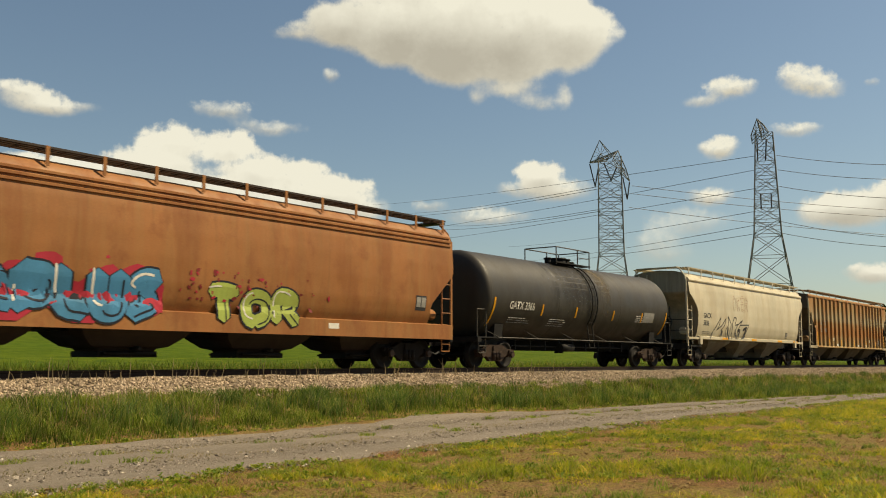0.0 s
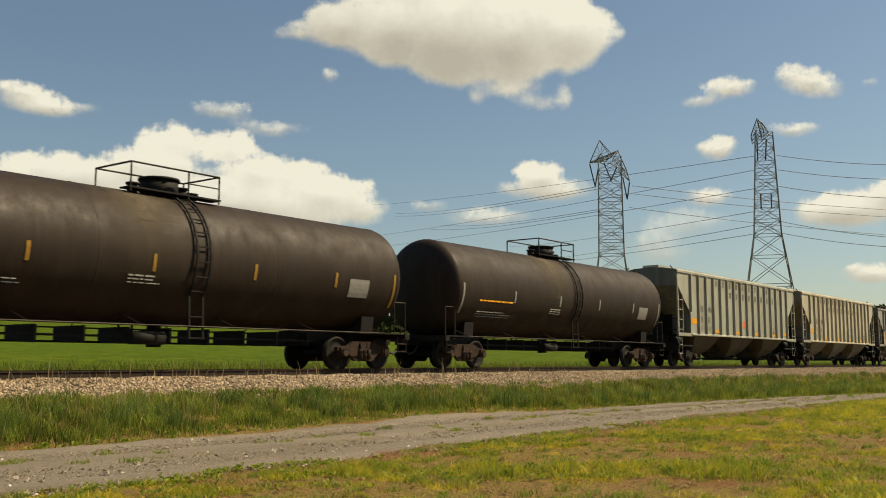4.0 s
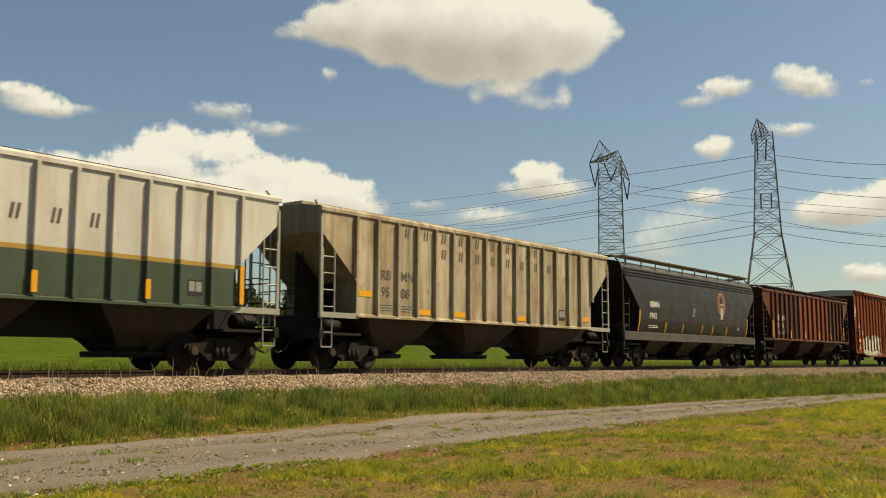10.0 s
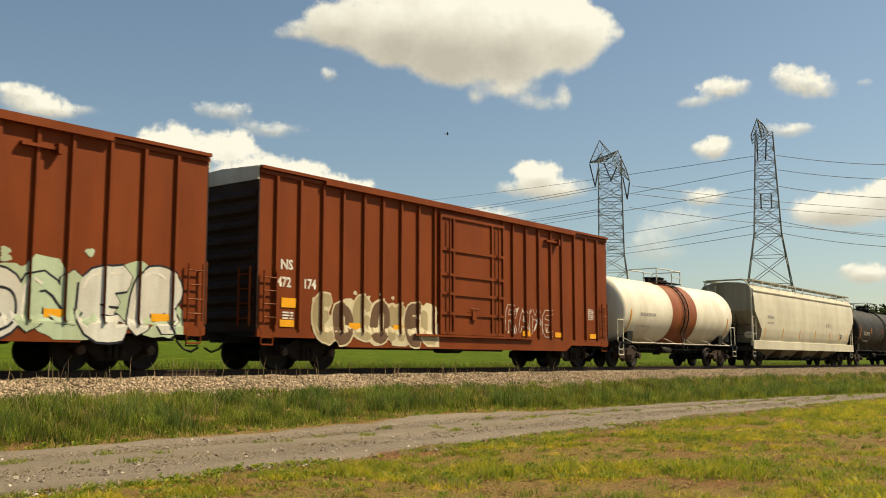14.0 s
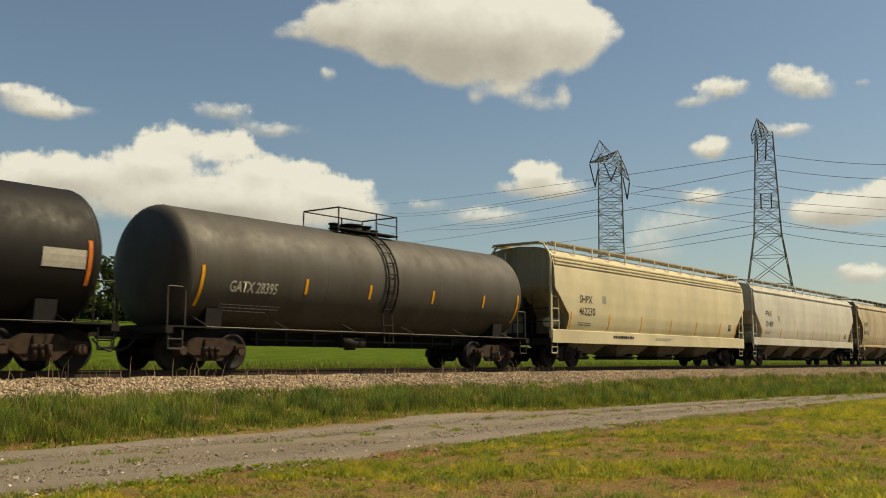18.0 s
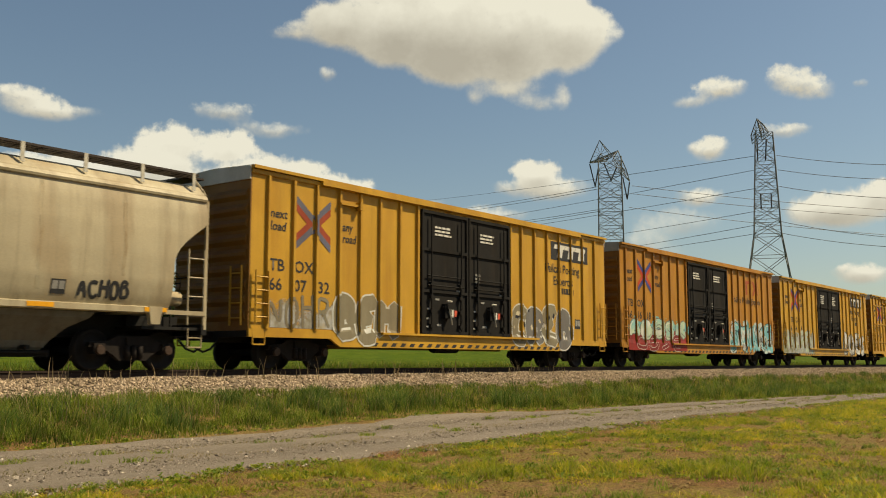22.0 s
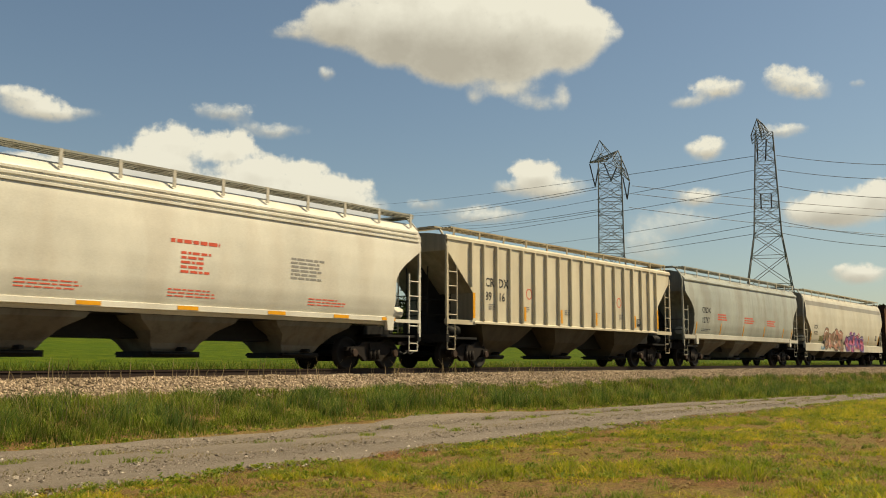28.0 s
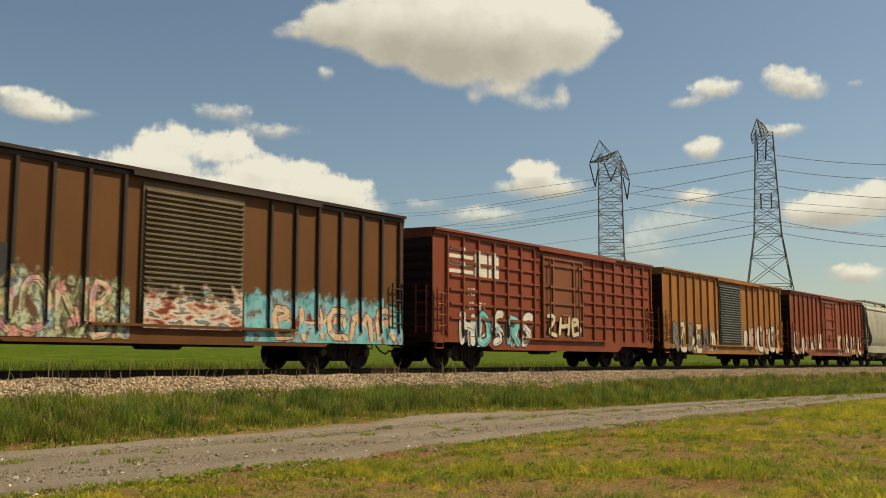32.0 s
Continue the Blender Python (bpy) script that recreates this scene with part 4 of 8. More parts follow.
        add_box(bm, -L / 2 + 0.3, L / 2 - 0.3, -0.4, 0.4, top + 0.1, top + 0.32)
        part("hatch_trough", bm, walk_mat or body, car)
    for s in (-1, 1):
        hopper_end(car, L, s, lad, body, top, 1.42, 3.3, M_STEEL, sz - 0.03)
        e = s * L / 2
        bm = bmesh.new()
        add_prism(bm, [(e - s * 0.5, 1.0), (e - s * 0.5, 3.3), (e - s * 1.5, 2.4), (e - s * 1.75, 1.0)], "y", -0.06, 0.06)
        part("end_web", bm, M_STEEL, car)
    couplers(car, -L / 2, L / 2)
    running_gear(car, -L / 2 + 1.7, L / 2 - 1.55)
    return car, side, L


def tank_car(f, r, label, body, lad, R=1.54, zc=2.52, overhang=1.35, band=None, ticks=(), tick_z=2.27, tick_mat=None, dome=0.0, ladder_x=0.15):
    """Tank car: shell with dished heads, top platform with rails, side ladder, stub sills and long side grab line."""
    L = r - f
    car = car_root("tank_car", f, r, label, "tank car")
    bm = bmesh.new()
    rings = []
    hd = 0.46
    st = [(-L / 2 + hd * (1 - u), R * (1 - u ** 2.3) ** 0.38) for u in (0.995, 0.97, 0.92, 0.84, 0.72, 0.58, 0.42, 0.28, 0.17, 0.09, 0.04, 0.0)]
    st += [(x, R) for x in np.linspace(-L / 2 + hd + 0.02, L / 2 - hd - 0.02, 9)]
    st += [(-x, q) for x, q in st[11::-1]]
    for x, q in st:
        rings.append([bm.verts.new((x, q * math.cos(k / 40 * 6.28319), zc + q * math.sin(k / 40 * 6.28319))) for k in range(40)])
    for A, B in zip(rings, rings[1:]):
        for k in range(40):
            fc = bm.faces.new((A[k], A[(k + 1) % 40], B[(k + 1) % 40], B[k]))
            fc.smooth = True
    bm.faces.new(rings[0])
    bm.faces.new(rings[-1])
    part("tank_shell", bm, body, car)
    side = lambda z: math.sqrt(max(0.01, (R + 0.004) ** 2 - (z - zc) ** 2))
    # weld seams
    for x in (-L / 2 + hd, -L / 6, L / 6, L / 2 - hd):
        bm = bmesh.new()
        ra = [[bm.verts.new((x + dx, q * math.cos(k / 40 * 6.28319), zc + q * math.sin(k / 40 * 6.28319))) for k in range(40)] for dx, q in ((-0.02, R), (0, R + 0.008), (0.02, R))]
        for A, B in zip(ra, ra[1:]):
            for k in range(40):
                bm.faces.new((A[k], A[(k + 1) % 40], B[(k + 1) % 40], B[k])).smooth = True
        part("weld_seam", bm, body, car)
    if band:
        bm = bmesh.new()
        ra = [[bm.verts.new((x, (R + 0.006) * math.cos(k / 40 * 6.28319), zc + (R + 0.006) * math.sin(k / 40 * 6.28319))) for k in range(40)] for x in (band[0], band[1])]
        for k in range(40):
            bm.faces.new((ra[0][k], ra[0][(k + 1) % 40], ra[1][(k + 1) % 40], ra[1][k])).smooth = True
        part("paint_band", bm, band[2], car, "rust-red painted band round the tank")
    zt = zc + R
    # manway and top fittings
    bm = bmesh.new()
    add_rod(bm, (0, 0, zt - 0.05), (0, 0, zt + 0.22 + dome), 0.32 + 0.15 * (dome > 0), 18)
    add_rod(bm, (0, 0, zt + 0.22 + dome), (0, 0, zt + 0.28 + dome), 0.36 + 0.15 * (dome > 0), 18)
    part("manway", bm, M_STEEL, car)
    for x, h in ((-0.75, 0.2), (0.7, 0.26), (1.0, 0.16)):
        bm = bmesh.new()
        add_rod(bm, (x, 0, zt - 0.03), (x, 0, zt + h), 0.13, 12)
        add_rod(bm, (x, 0, zt + h), (x, 0, zt + h + 0.05), 0.17, 12)
        part("valve", bm, M_STEEL, car)
    bm = bmesh.new()
    for sy in (-1, 1):
        add_box(bm, -1.35, 1.35, sy * 0.55 - 0.2, sy * 0.55 + 0.2, zt - 0.02, zt + 0.02)
    part("top_platform", bm, M_STEEL, car)
    for sy in (-1, 1):
        bm = bmesh.new()
        y = sy * 0.72
        for x in (-1.3, 0.35, 1.3):
            add_rod(bm, (x, y, zt - 0.1), (x, y, zt + 0.6), 0.024, 6)
        add_rod(bm, (-1.3, y, zt + 0.6), (1.3, y, zt + 0.6), 0.024, 6)
        add_rod(bm, (0.35, y, zt + 0.3), (1.3, y, zt + 0.3), 0.018, 6)
        part("platform_rail", bm, lad, car)
    for sx in (-1, 1):
        bm = bmesh.new()
        add_rod(bm, (sx * 1.3, -0.72, zt + 0.6), (sx * 1.3, 0.72, zt + 0.6), 0.024, 6)
        part("platform_rail", bm, lad, car)
    # curved side ladder
    bm = bmesh.new()
    add_rod(bm, (-0.2, 0, 0), (0.2, 0, 0), 0.018, 5)
    rung = to_mesh(bm, "rung", M_STEEL)
    for sy in (-1, 1):
        arc = [(sy * (R + 0.07) * math.cos(radians(62 - k * 12)), zc + (R + 0.07) * math.sin(radians(62 - k * 12))) for k in range(9)] + [(sy * 1.42, 0.75)]
        stile = None
        for dx in (-0.2, 0.2):
            bm = bmesh.new()
            rings = []
            for y, z in arc:
                k = 1 + 0.022 / R
                rings.append([bm.verts.new((ladder_x + dx + q * 0.022, y * (k if w > 0 else 2 - k), zc + (z - zc) * (k if w > 0 else 2 - k))) for q, w in ((-1, 1), (1, 1), (1, -1), (-1, -1))])
            for A, B in zip(rings, rings[1:]):
                for k in range(4):
                    bm.faces.new((A[k], A[(k + 1) % 4], B[(k + 1) % 4], B[k]))
            stile = part("ladder_stile", bm, M_STEEL, car)
        spots = [(sy * (R + 0.07) * math.cos(radians(58 - k * 12.5)), zc + (R + 0.07) * math.sin(radians(58 - k * 12.5))) for k in range(8)] + [(sy * 1.42, z) for z in (1.25, 1.0, 0.75)]
        for y, z in spots:
            piece("rung", rung, stile, pose(ladder_x, y, z))
    # side grab line with drop brackets
    for sy in (-1, 1):
        bm = bmesh.new()
        add_rod(bm, (-L / 2 + 0.9, sy * 1.46, 1.02), (L / 2 - 0.9, sy * 1.46, 1.02), 0.022, 6)
        for x in np.linspace(-L / 2 + 1.0, L / 2 - 1.0, 6):
            add_rod(bm, (x, sy * 1.46, 1.02), (x - 0.16, sy * side(1.3), 1.3), 0.018, 5)
        part("side_handrail", bm, lad, car)
    # stub sills, saddles, end decks
    for s in (-1, 1):
        e = s * (L / 2)
        bm = bmesh.new()
        add_box(bm, min(e - s * 3.4, e + s * 0.25), max(e - s * 3.4, e + s * 0.25), -0.32, 0.32, 0.74, 1.06)
        add_box(bm, min(e + s * 0.05, e + s * 0.25), max(e + s * 0.05, e + s * 0.25), -1.45, 1.45, 0.86, 1.02)
        add_box(bm, min(e - s * 0.9, e + s * 0.2), max(e - s * 0.9, e + s * 0.2), -1.4, 1.4, 1.0, 1.04)
        add_prism(bm, [(-1.15, 1.0), (1.15, 1.0), (1.2, 1.5), (1.0, 1.4), (0.55, 1.08), (-0.55, 1.08), (-1.0, 1.4), (-1.2, 1.5)], "x", e - s * overhang - 0.25, e - s * overhang + 0.25)
        part("stub_sill", bm, M_STEEL, car)
        for sy in (-1, 1):
            bm = bmesh.new()
            x = e + s * 0.15
            add_rod(bm, (x, sy * 1.35, 0.98), (x, sy * 1.35, 1.95), 0.022, 6)
            add_rod(bm, (x, sy * 1.35, 1.95), (x - s * 0.5, sy * 1.35, 1.95), 0.022, 6)
            add_rod(bm, (x - s * 0.5, sy * 1.35, 1.95), (x - s * 0.5, sy * 1.35, 1.0), 0.022, 6)
            part("end_handrail", bm, lad, car)
            stirrup(car, x - s * 0.2, sy * 1.4, 0.95, lad)
    bm = bmesh.new()
    add_rod(bm, (-L / 2 + 3.0, -0.6, 0.78), (L / 2 - 3.0, -0.6, 0.78), 0.03, 6)
    add_rod(bm, (-L / 2 + 3.0, 0.5, 0.66), (L / 2 - 3.0, 0.5, 0.66), 0.03, 6)
    for x in np.linspace(-L / 2 + 3.2, L / 2 - 3.2, 9):
        add_box(bm, x - 0.03, x + 0.03, -0.65, 0.55, 0.64, 1.0)
    add_rod(bm, (-1.2, -0.75, 0.75), (-0.3, -0.75, 0.75), 0.16, 10)
    add_rod(bm, (0, 0, 0.55), (0, 0, 1.1), 0.18, 12)
    part("brake_rigging", bm, M_STEEL, car)
    for k, x in enumerate(ticks):
        long = 0.45 if k in (0, len(ticks) - 1) else 0.0
        patch(x, x + 0.09, tick_z - 0.4 - long, tick_z + long * 0.25, tick_mat or M_YEL, car, side, "reflector_strip", 0.008)
    couplers(car, -L / 2 - 0.25, L / 2 + 0.25)
    running_gear(car, -L / 2 + overhang, L / 2 - overhang, RUSTY_TRUCK_ME)
    return car, side, L


def run_stain(name, col, rough=0.5):
    """Dried spill: covers where the attribute runs high, breaking up in vertical runs towards its edges."""
    if name in MATS:
        return MATS[name]
    m, nt, b = mat_new(name)
    a = nt.nodes.new("ShaderNodeAttribute")
    a.attribute_name = "cover"
    q = node(nt, "ShaderNodeMath")
    q.operation = "MULTIPLY_ADD"
    nt.links.new(noise_tex(nt, coords(nt, (3.4, 3.4, 0.5)), 1.0, 5, 0.65), q.inputs[0])
    q.inputs[1].default_value = 0.9
    nt.links.new(a.outputs["Fac"], q.inputs[2])
    c = mixc(nt, noise_tex(nt, coords(nt, (1, 1, 0.6)), 4.0, 5), tuple(x * 0.7 for x in col), tuple(x * 1.3 for x in col))
    nt.links.new(c, b.inputs["Base Color"])
    b.inputs["Roughness"].default_value, b.inputs["Specular IOR Level"].default_value = rough, 0.2
    tr, mx = nt.nodes.new("ShaderNodeBsdfTransparent"), nt.nodes.new("ShaderNodeMixShader")
    nt.links.new(ramp(nt, q.outputs[0], 0.52, 1.0, cb=(0.85, 0.85, 0.85, 1)), mx.inputs[0])
    nt.links.new(tr.outputs[0], mx.inputs[1])
    nt.links.new(b.outputs[0], mx.inputs[2])
    nt.links.new(mx.outputs[0], nt.nodes["Material Output"].inputs["Surface"])
    MATS[name] = m
    return m


def spill(car, R, zc, x0, x1, material, label):
    """A stain that ran down from the manway over both sides of the tank."""
    nx, na = 9, 22
    ang = np.linspace(radians(-20), radians(200), na)
    X, A = np.meshgrid(np.linspace(x0, x1, nx), ang)
    V = np.stack([X, (R + 0.005) * np.cos(A), zc + (R + 0.005) * np.sin(A)], -1).reshape(-1, 3)
    i = (np.arange(na - 1)[:, None] * nx + np.arange(nx - 1)[None, :]).reshape(-1)
    me = raw_mesh("spill_stain", V, np.stack([i, i + 1, i + 1 + nx, i + nx], -1), material, True)
    cover = (1 - np.abs(2 * (X - x0) / (x1 - x0) - 1)) * (0.12 + 0.5 * np.clip(np.sin(A) + 0.2, 0, 1))
    me.attributes.new("cover", "FLOAT", "POINT").data.foreach_set("value", cover.astype(np.float32).ravel())
    ob = new("spill_stain", me)
    ob.parent = car
    return tagged(ob, label)


def plug_hardware(dr, xm, W, dm):
    """Gear box, pipe linkage, steel handle and tags on the lower half of a plug door."""
    for x in (xm - 0.75, xm + 0.75):
        bm = bmesh.new()
        add_rod(bm, (x, -W - 0.13, 1.2), (x, -W - 0.13, 2.85), 0.03, 6)
        for z in (1.3, 1.75, 2.2, 2.6):
            add_box(bm, x - 0.07, x + 0.07, -W - 0.16, -W - 0.05, z - 0.05, z + 0.05)
        part("locking_pipe", bm, dm, dr)
    for z in (2.55, 2.85):
        bm = bmesh.new()
        add_rod(bm, (xm - 0.95, -W - 0.12, z), (xm + 0.95, -W - 0.12, z), 0.022, 6)
        part("linkage_rod", bm, dm, dr)
    bm = bmesh.new()
    add_box(bm, xm - 0.16, xm + 0.16, -W - 0.2, -W - 0.05, 1.55, 2.0)
    add_rod(bm, (xm, -W - 0.26, 1.9), (xm, -W - 0.05, 1.9), 0.11, 10)
    part("gear_box", bm, dm, dr)
    bm = bmesh.new()
    add_rod(bm, (xm - 0.02, -W - 0.24, 1.85), (xm + 0.16, -W - 0.22, 1.35), 0.028, 6)
    add_rod(bm, (xm - 0.13, -W - 0.24, 2.08), (xm + 0.13, -W - 0.24, 2.08), 0.035, 6)
    part("door_handle", bm, M_LADDER, dr, "bare steel handle")
    for x, z, w, h, mt in ((xm - 0.93, 1.25, 0.1, 0.05, M_WHITE), (xm - 0.93, 1.5, 0.12, 0.06, M_WHITE), (xm - 0.9, 1.8, 0.1, 0.05, M_WHITE), (xm + 0.5, 1.62, 0.12, 0.2, M_REDSTEN), (xm + 0.32, 1.6, 0.13, 0.24, M_WHITE), (xm + 0.8, 1.32, 0.1, 0.07, M_WHITE), (xm + 0.6, 2.42, 0.3, 0.05, M_GREY), (xm - 0.5, 2.1, 0.2, 0.06, M_GREY), (xm - 0.42, 1.3, 0.22, 0.07, M_GREY)):
        bm = bmesh.new()
        add_box(bm, x, x + w, -W - 0.062, -W - 0.048, z, z + h)
        part("door_label", bm, mt, dr)


def box_car(f, r, label, body, lad, top=5.06, ribs=(), rails=(), door=(), door_mat=None, roof_mat=None, cap_h=0.36, corr_mat=None, sill_mat=None, louvre=False, low=0.76, W=1.47, single=False, trim=None, hood=None, stop=None, plug=False):
    """Boxcar: sheathed sides with posts, sliding or plug doors, corrugated ends, a shallow gabled roof."""
    L = r - f
    car = car_root("boxcar", f, r, label, "boxcar")
    car["posts"] = list(ribs)
    bm = bmesh.new()
    add_box(bm, -L / 2 + 0.03, L / 2 - 0.03, -W, W, 1.02, top - 0.08)
    part("side_sheathing", bm, body, car)
    side = lambda z: W + 0.002
    bm = bmesh.new()
    add_prism(bm, [(-W - 0.13, top - 0.08), (W + 0.13, top - 0.08), (W + 0.13, top), (0.0, top + 0.07), (-W - 0.13, top)], "x", -L / 2, L / 2)
    part("roof", bm, roof_mat if roof_mat is corr_mat else trim or body, car)
    bm = bmesh.new()
    add_prism(bm, [(-0.05, -W - 0.045), (0.05, -W - 0.045), (0.05, -0.5), (-0.05, -0.5)], "z", 0, 0.02)
    seam = to_mesh(bm, "roof_seam", body)
    for k in range(int(L / 1.3)):
        for s in (0, 180):
            piece("roof_seam", seam, car, pose(-L / 2 + 0.8 + k * 1.3, 0, top + 0.008, 2.6, 0, s))
    for s in (-1, 1):
        bm = bmesh.new()
        add_box(bm, -L / 2, L / 2, s * W - 0.02 if s > 0 else -W - 0.06, W + 0.06 if s > 0 else -W + 0.02, top - 0.2, top - 0.1)
        part("top_chord", bm, trim or body, car)
        y0, y1 = sorted((s * (W - 0.05), s * (W + 0.03)))
        bm = bmesh.new()
        add_prism(bm, [(-L / 2, 1.03), (-L / 2, low + 0.06), (-L / 2 + 2.9, low + 0.06), (-L / 2 + 3.3, low - 0.16), (L / 2 - 3.3, low - 0.16), (L / 2 - 2.9, low + 0.06), (L / 2, low + 0.06), (L / 2, 1.03)], "y", y0, y1)
        part("side_sill", bm, sill_mat or body, car)
    bm = bmesh.new()
    add_prism(bm, [(-0.06, -W), (-0.038, -W - 0.075), (0.038, -W - 0.075), (0.06, -W)], "z", 1.03, top - 0.2)
    post = to_mesh(bm, "side_post", trim or body)
    for x in ribs:
        piece("side_post", post, car, pose(x, 0, 0))
        piece("side_post", post, car, pose(x, 0, 0, 0, 0, 180))
    for z in rails:
        for xa, xb in ((-L / 2 + 0.9, door[0] - 0.1), (door[1] + 0.1, L / 2 - 0.35)):
            bm = bmesh.new()
            add_box(bm, xa, xb, -W - 0.05, -W + 0.01, z - 0.04, z + 0.04)
            part("side_rail", bm, body, car)
    # doors on both sides
    if door:
        dm = door_mat or body
        for s in (-1, 1):
            n = 1 if single else 2
            for k in range(n):
                xa = door[0] + (door[1] - door[0]) * k / n
                xb = door[0] + (door[1] - door[0]) * (k + 1) / n
                bm = bmesh.new()
                y0, y1 = sorted((s * (W - 0.02), s * (W + 0.05)))
                add_box(bm, xa + 0.03, xb - 0.03, y0, y1, 1.06, top - 0.28)
                dr = part("door", bm, dm, car, "sliding side door")
                ys = sorted((s * (W + 0.05), s * (W + 0.10)))
                if louvre:
                    for i in range(24):
                        bm = bmesh.new()
                        z = 1.15 + i * (top - 1.55) / 24
                        add_prism(bm, [(s * (W + 0.045), z), (s * (W + 0.11), z + 0.03), (s * (W + 0.11), z + 0.06), (s * (W + 0.045), z + 0.10)], "x", xa + 0.1, xb - 0.1)
                        part("door_corrugation", bm, dm, dr)
                else:
                    bm = bmesh.new()
                    for z in (1.1, 2.37, 3.66, top - 0.34) if plug else (1.1, 1.72, 2.35, 2.95, 3.75, top - 0.4):
                        add_box(bm, xa + 0.05, xb - 0.05, *ys, z - 0.045, z + 0.045)
                    for x in (xa + 0.07, xb - 0.07) if plug else (xa + 0.07, xa + 0.75, xb - 0.75, xb - 0.07):
                        add_box(bm, x - 0.04, x + 0.04, *ys, 1.1, top - 0.36)
                    part("door_frame", bm, dm, dr)
                    bm = bmesh.new()
                    yr = s * (W + 0.14)
                    for x in (xa + 0.45, xb - 0.45):
                        add_rod(bm, (x, yr, 1.15), (x, yr, top - 0.45), 0.025, 6)
                    add_rod(bm, ((xa + xb) / 2 - 0.25, yr, 1.9), ((xa + xb) / 2 + 0.25, yr, 1.9), 0.03, 6)
                    add_box(bm, (xa + xb) / 2 - 0.12, (xa + xb) / 2 + 0.12, *sorted((s * (W + 0.08), s * (W + 0.13))), 1.55, 1.85)
                    part("locking_bar", bm, dm, dr)
                    if plug and s < 0:
                        plug_hardware(dr, (xa + xb) / 2, W, dm)
            bm = bmesh.new()
            y0, y1 = sorted((s * (W + 0.02), s * (W + 0.13)))
            add_box(bm, door[0] - 1.2 if single else door[0] - 1.8, door[1] + 1.8, y0, y1, 0.98, 1.04)
            part("door_track", bm, sill_mat or body, car)
            bm = bmesh.new()
            y0, y1 = sorted((s * (W - 0.02), s * (W + 0.155)))
            ha, hb = hood or (door[0] - 0.3, door[1] + 2.6)
            add_box(bm, ha, hb, y0, y1, top - 0.19, top - 0.085)
            part("door_hood", bm, trim or body, car)
            if stop:
                bm = bmesh.new()
                add_box(bm, stop[0], stop[1], *sorted((s * W, s * (W + 0.13))), top - 0.62, top - 0.55)
                add_box(bm, stop[1] - 0.08, stop[1] + 0.02, *sorted((s * W, s * (W + 0.19))), top - 0.70, top - 0.48)
                part("door_stop", bm, body, car)
    # corrugated ends
    for s in (-1, 1):
        e = s * (L / 2 - 0.03)
        bm = bmesh.new()
        add_box(bm, min(e, e + s * 0.04), max(e, e + s * 0.04), -W, W, 0.98, top - 0.1)
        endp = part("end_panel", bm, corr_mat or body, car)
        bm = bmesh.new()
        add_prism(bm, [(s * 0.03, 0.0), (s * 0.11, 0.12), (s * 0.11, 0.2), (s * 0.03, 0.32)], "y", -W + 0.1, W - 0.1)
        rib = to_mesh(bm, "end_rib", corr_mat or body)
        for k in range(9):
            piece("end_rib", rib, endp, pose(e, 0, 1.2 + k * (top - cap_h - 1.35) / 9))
        bm = bmesh.new()
        add_prism(bm, [(-W, top - cap_h), (W, top - cap_h), (W, top - 0.01), (0, top + 0.055), (-W, top - 0.01)], "x", e + s * 0.03, e + s * 0.075)
        part("end_cap", bm, roof_mat or body, car)
        for sy in (-1, 1):
            ladder(car, e - s * 0.33, sy * (W + 0.09), 1.15, 2.5, 4, lad, 0.42)
            stirrup(car, e - s * 0.3, sy * (W + 0.02), 0.98, lad, 0.35)
        ladder(car, e + s * 0.16, -W + 0.35, 1.1, 2.6, 4, lad, 0.42, "end_ladder", "y")
    centre_sill(car, L, M_STEEL, 0.70, 1.02)
    bm = bmesh.new()
    add_box(bm, -L / 2 + 3.2, L / 2 - 3.2, -W + 0.15, W - 0.15, 0.86, 1.0)
    add_rod(bm, (-0.9, -0.7, 0.68), (0.3, -0.7, 0.68), 0.2, 12)
    add_rod(bm, (-3.5, -0.5, 0.72), (3.5, -0.5, 0.72), 0.025, 6)
    part("brake_rigging", bm, M_STEEL, car)
    couplers(car, -L / 2, L / 2)
    running_gear(car, -L / 2 + 2.15, L / 2 - 2.15)
    return car, side, L

# ---- paints of the train ----
P_RUST = paint("rust_brown_paint", (0.55, 0.225, 0.072), 0.6, 0.7, 0.55, rustcol=(0.38, 0.125, 0.042), dirtcol=(0.52, 0.28, 0.10))
P_BLACKTANK = paint("satin_black_tank", (0.066, 0.060, 0.050), 0.05, 0.5, 0.5, dirtcol=(0.075, 0.066, 0.05), spec=0.3)
P_BROWNTANK = paint("brown_black_tank", (0.044, 0.027, 0.017), 0.3, 0.6, 0.6, rustcol=(0.085, 0.042, 0.02), dirtcol=(0.09, 0.062, 0.04))
P_TARTANK = paint("tarry_black_tank", (0.017, 0.014, 0.012), 0.1, 0.4, 0.6, rustcol=(0.03, 0.018, 0.012), dirtcol=(0.03, 0.024, 0.018))
M_DULLYEL = plain("dulled_yellow_reflector", (0.30, 0.17, 0.03), 0.5)
P_GREYTANK = paint("dusty_black_tank", (0.10, 0.09, 0.073), 0.1, 0.6, 0.6, dirtcol=(0.13, 0.115, 0.09), spec=0.35)
P_CREAM = paint("cream_paint", (1.0, 0.90, 0.66), 0.08, 0.25, 0.45, dirtcol=(0.35, 0.29, 0.19))
P_WARMCREAM = paint("warm_cream_paint", (1.12, 1.02, 0.77), 0.06, 0.2, 0.45, dirtcol=(0.5, 0.42, 0.28))
P_BUFF = paint("buff_paint", (1.02, 0.91, 0.60), 0.05, 0.08, 0.42, dirtcol=(0.45, 0.35, 0.2))


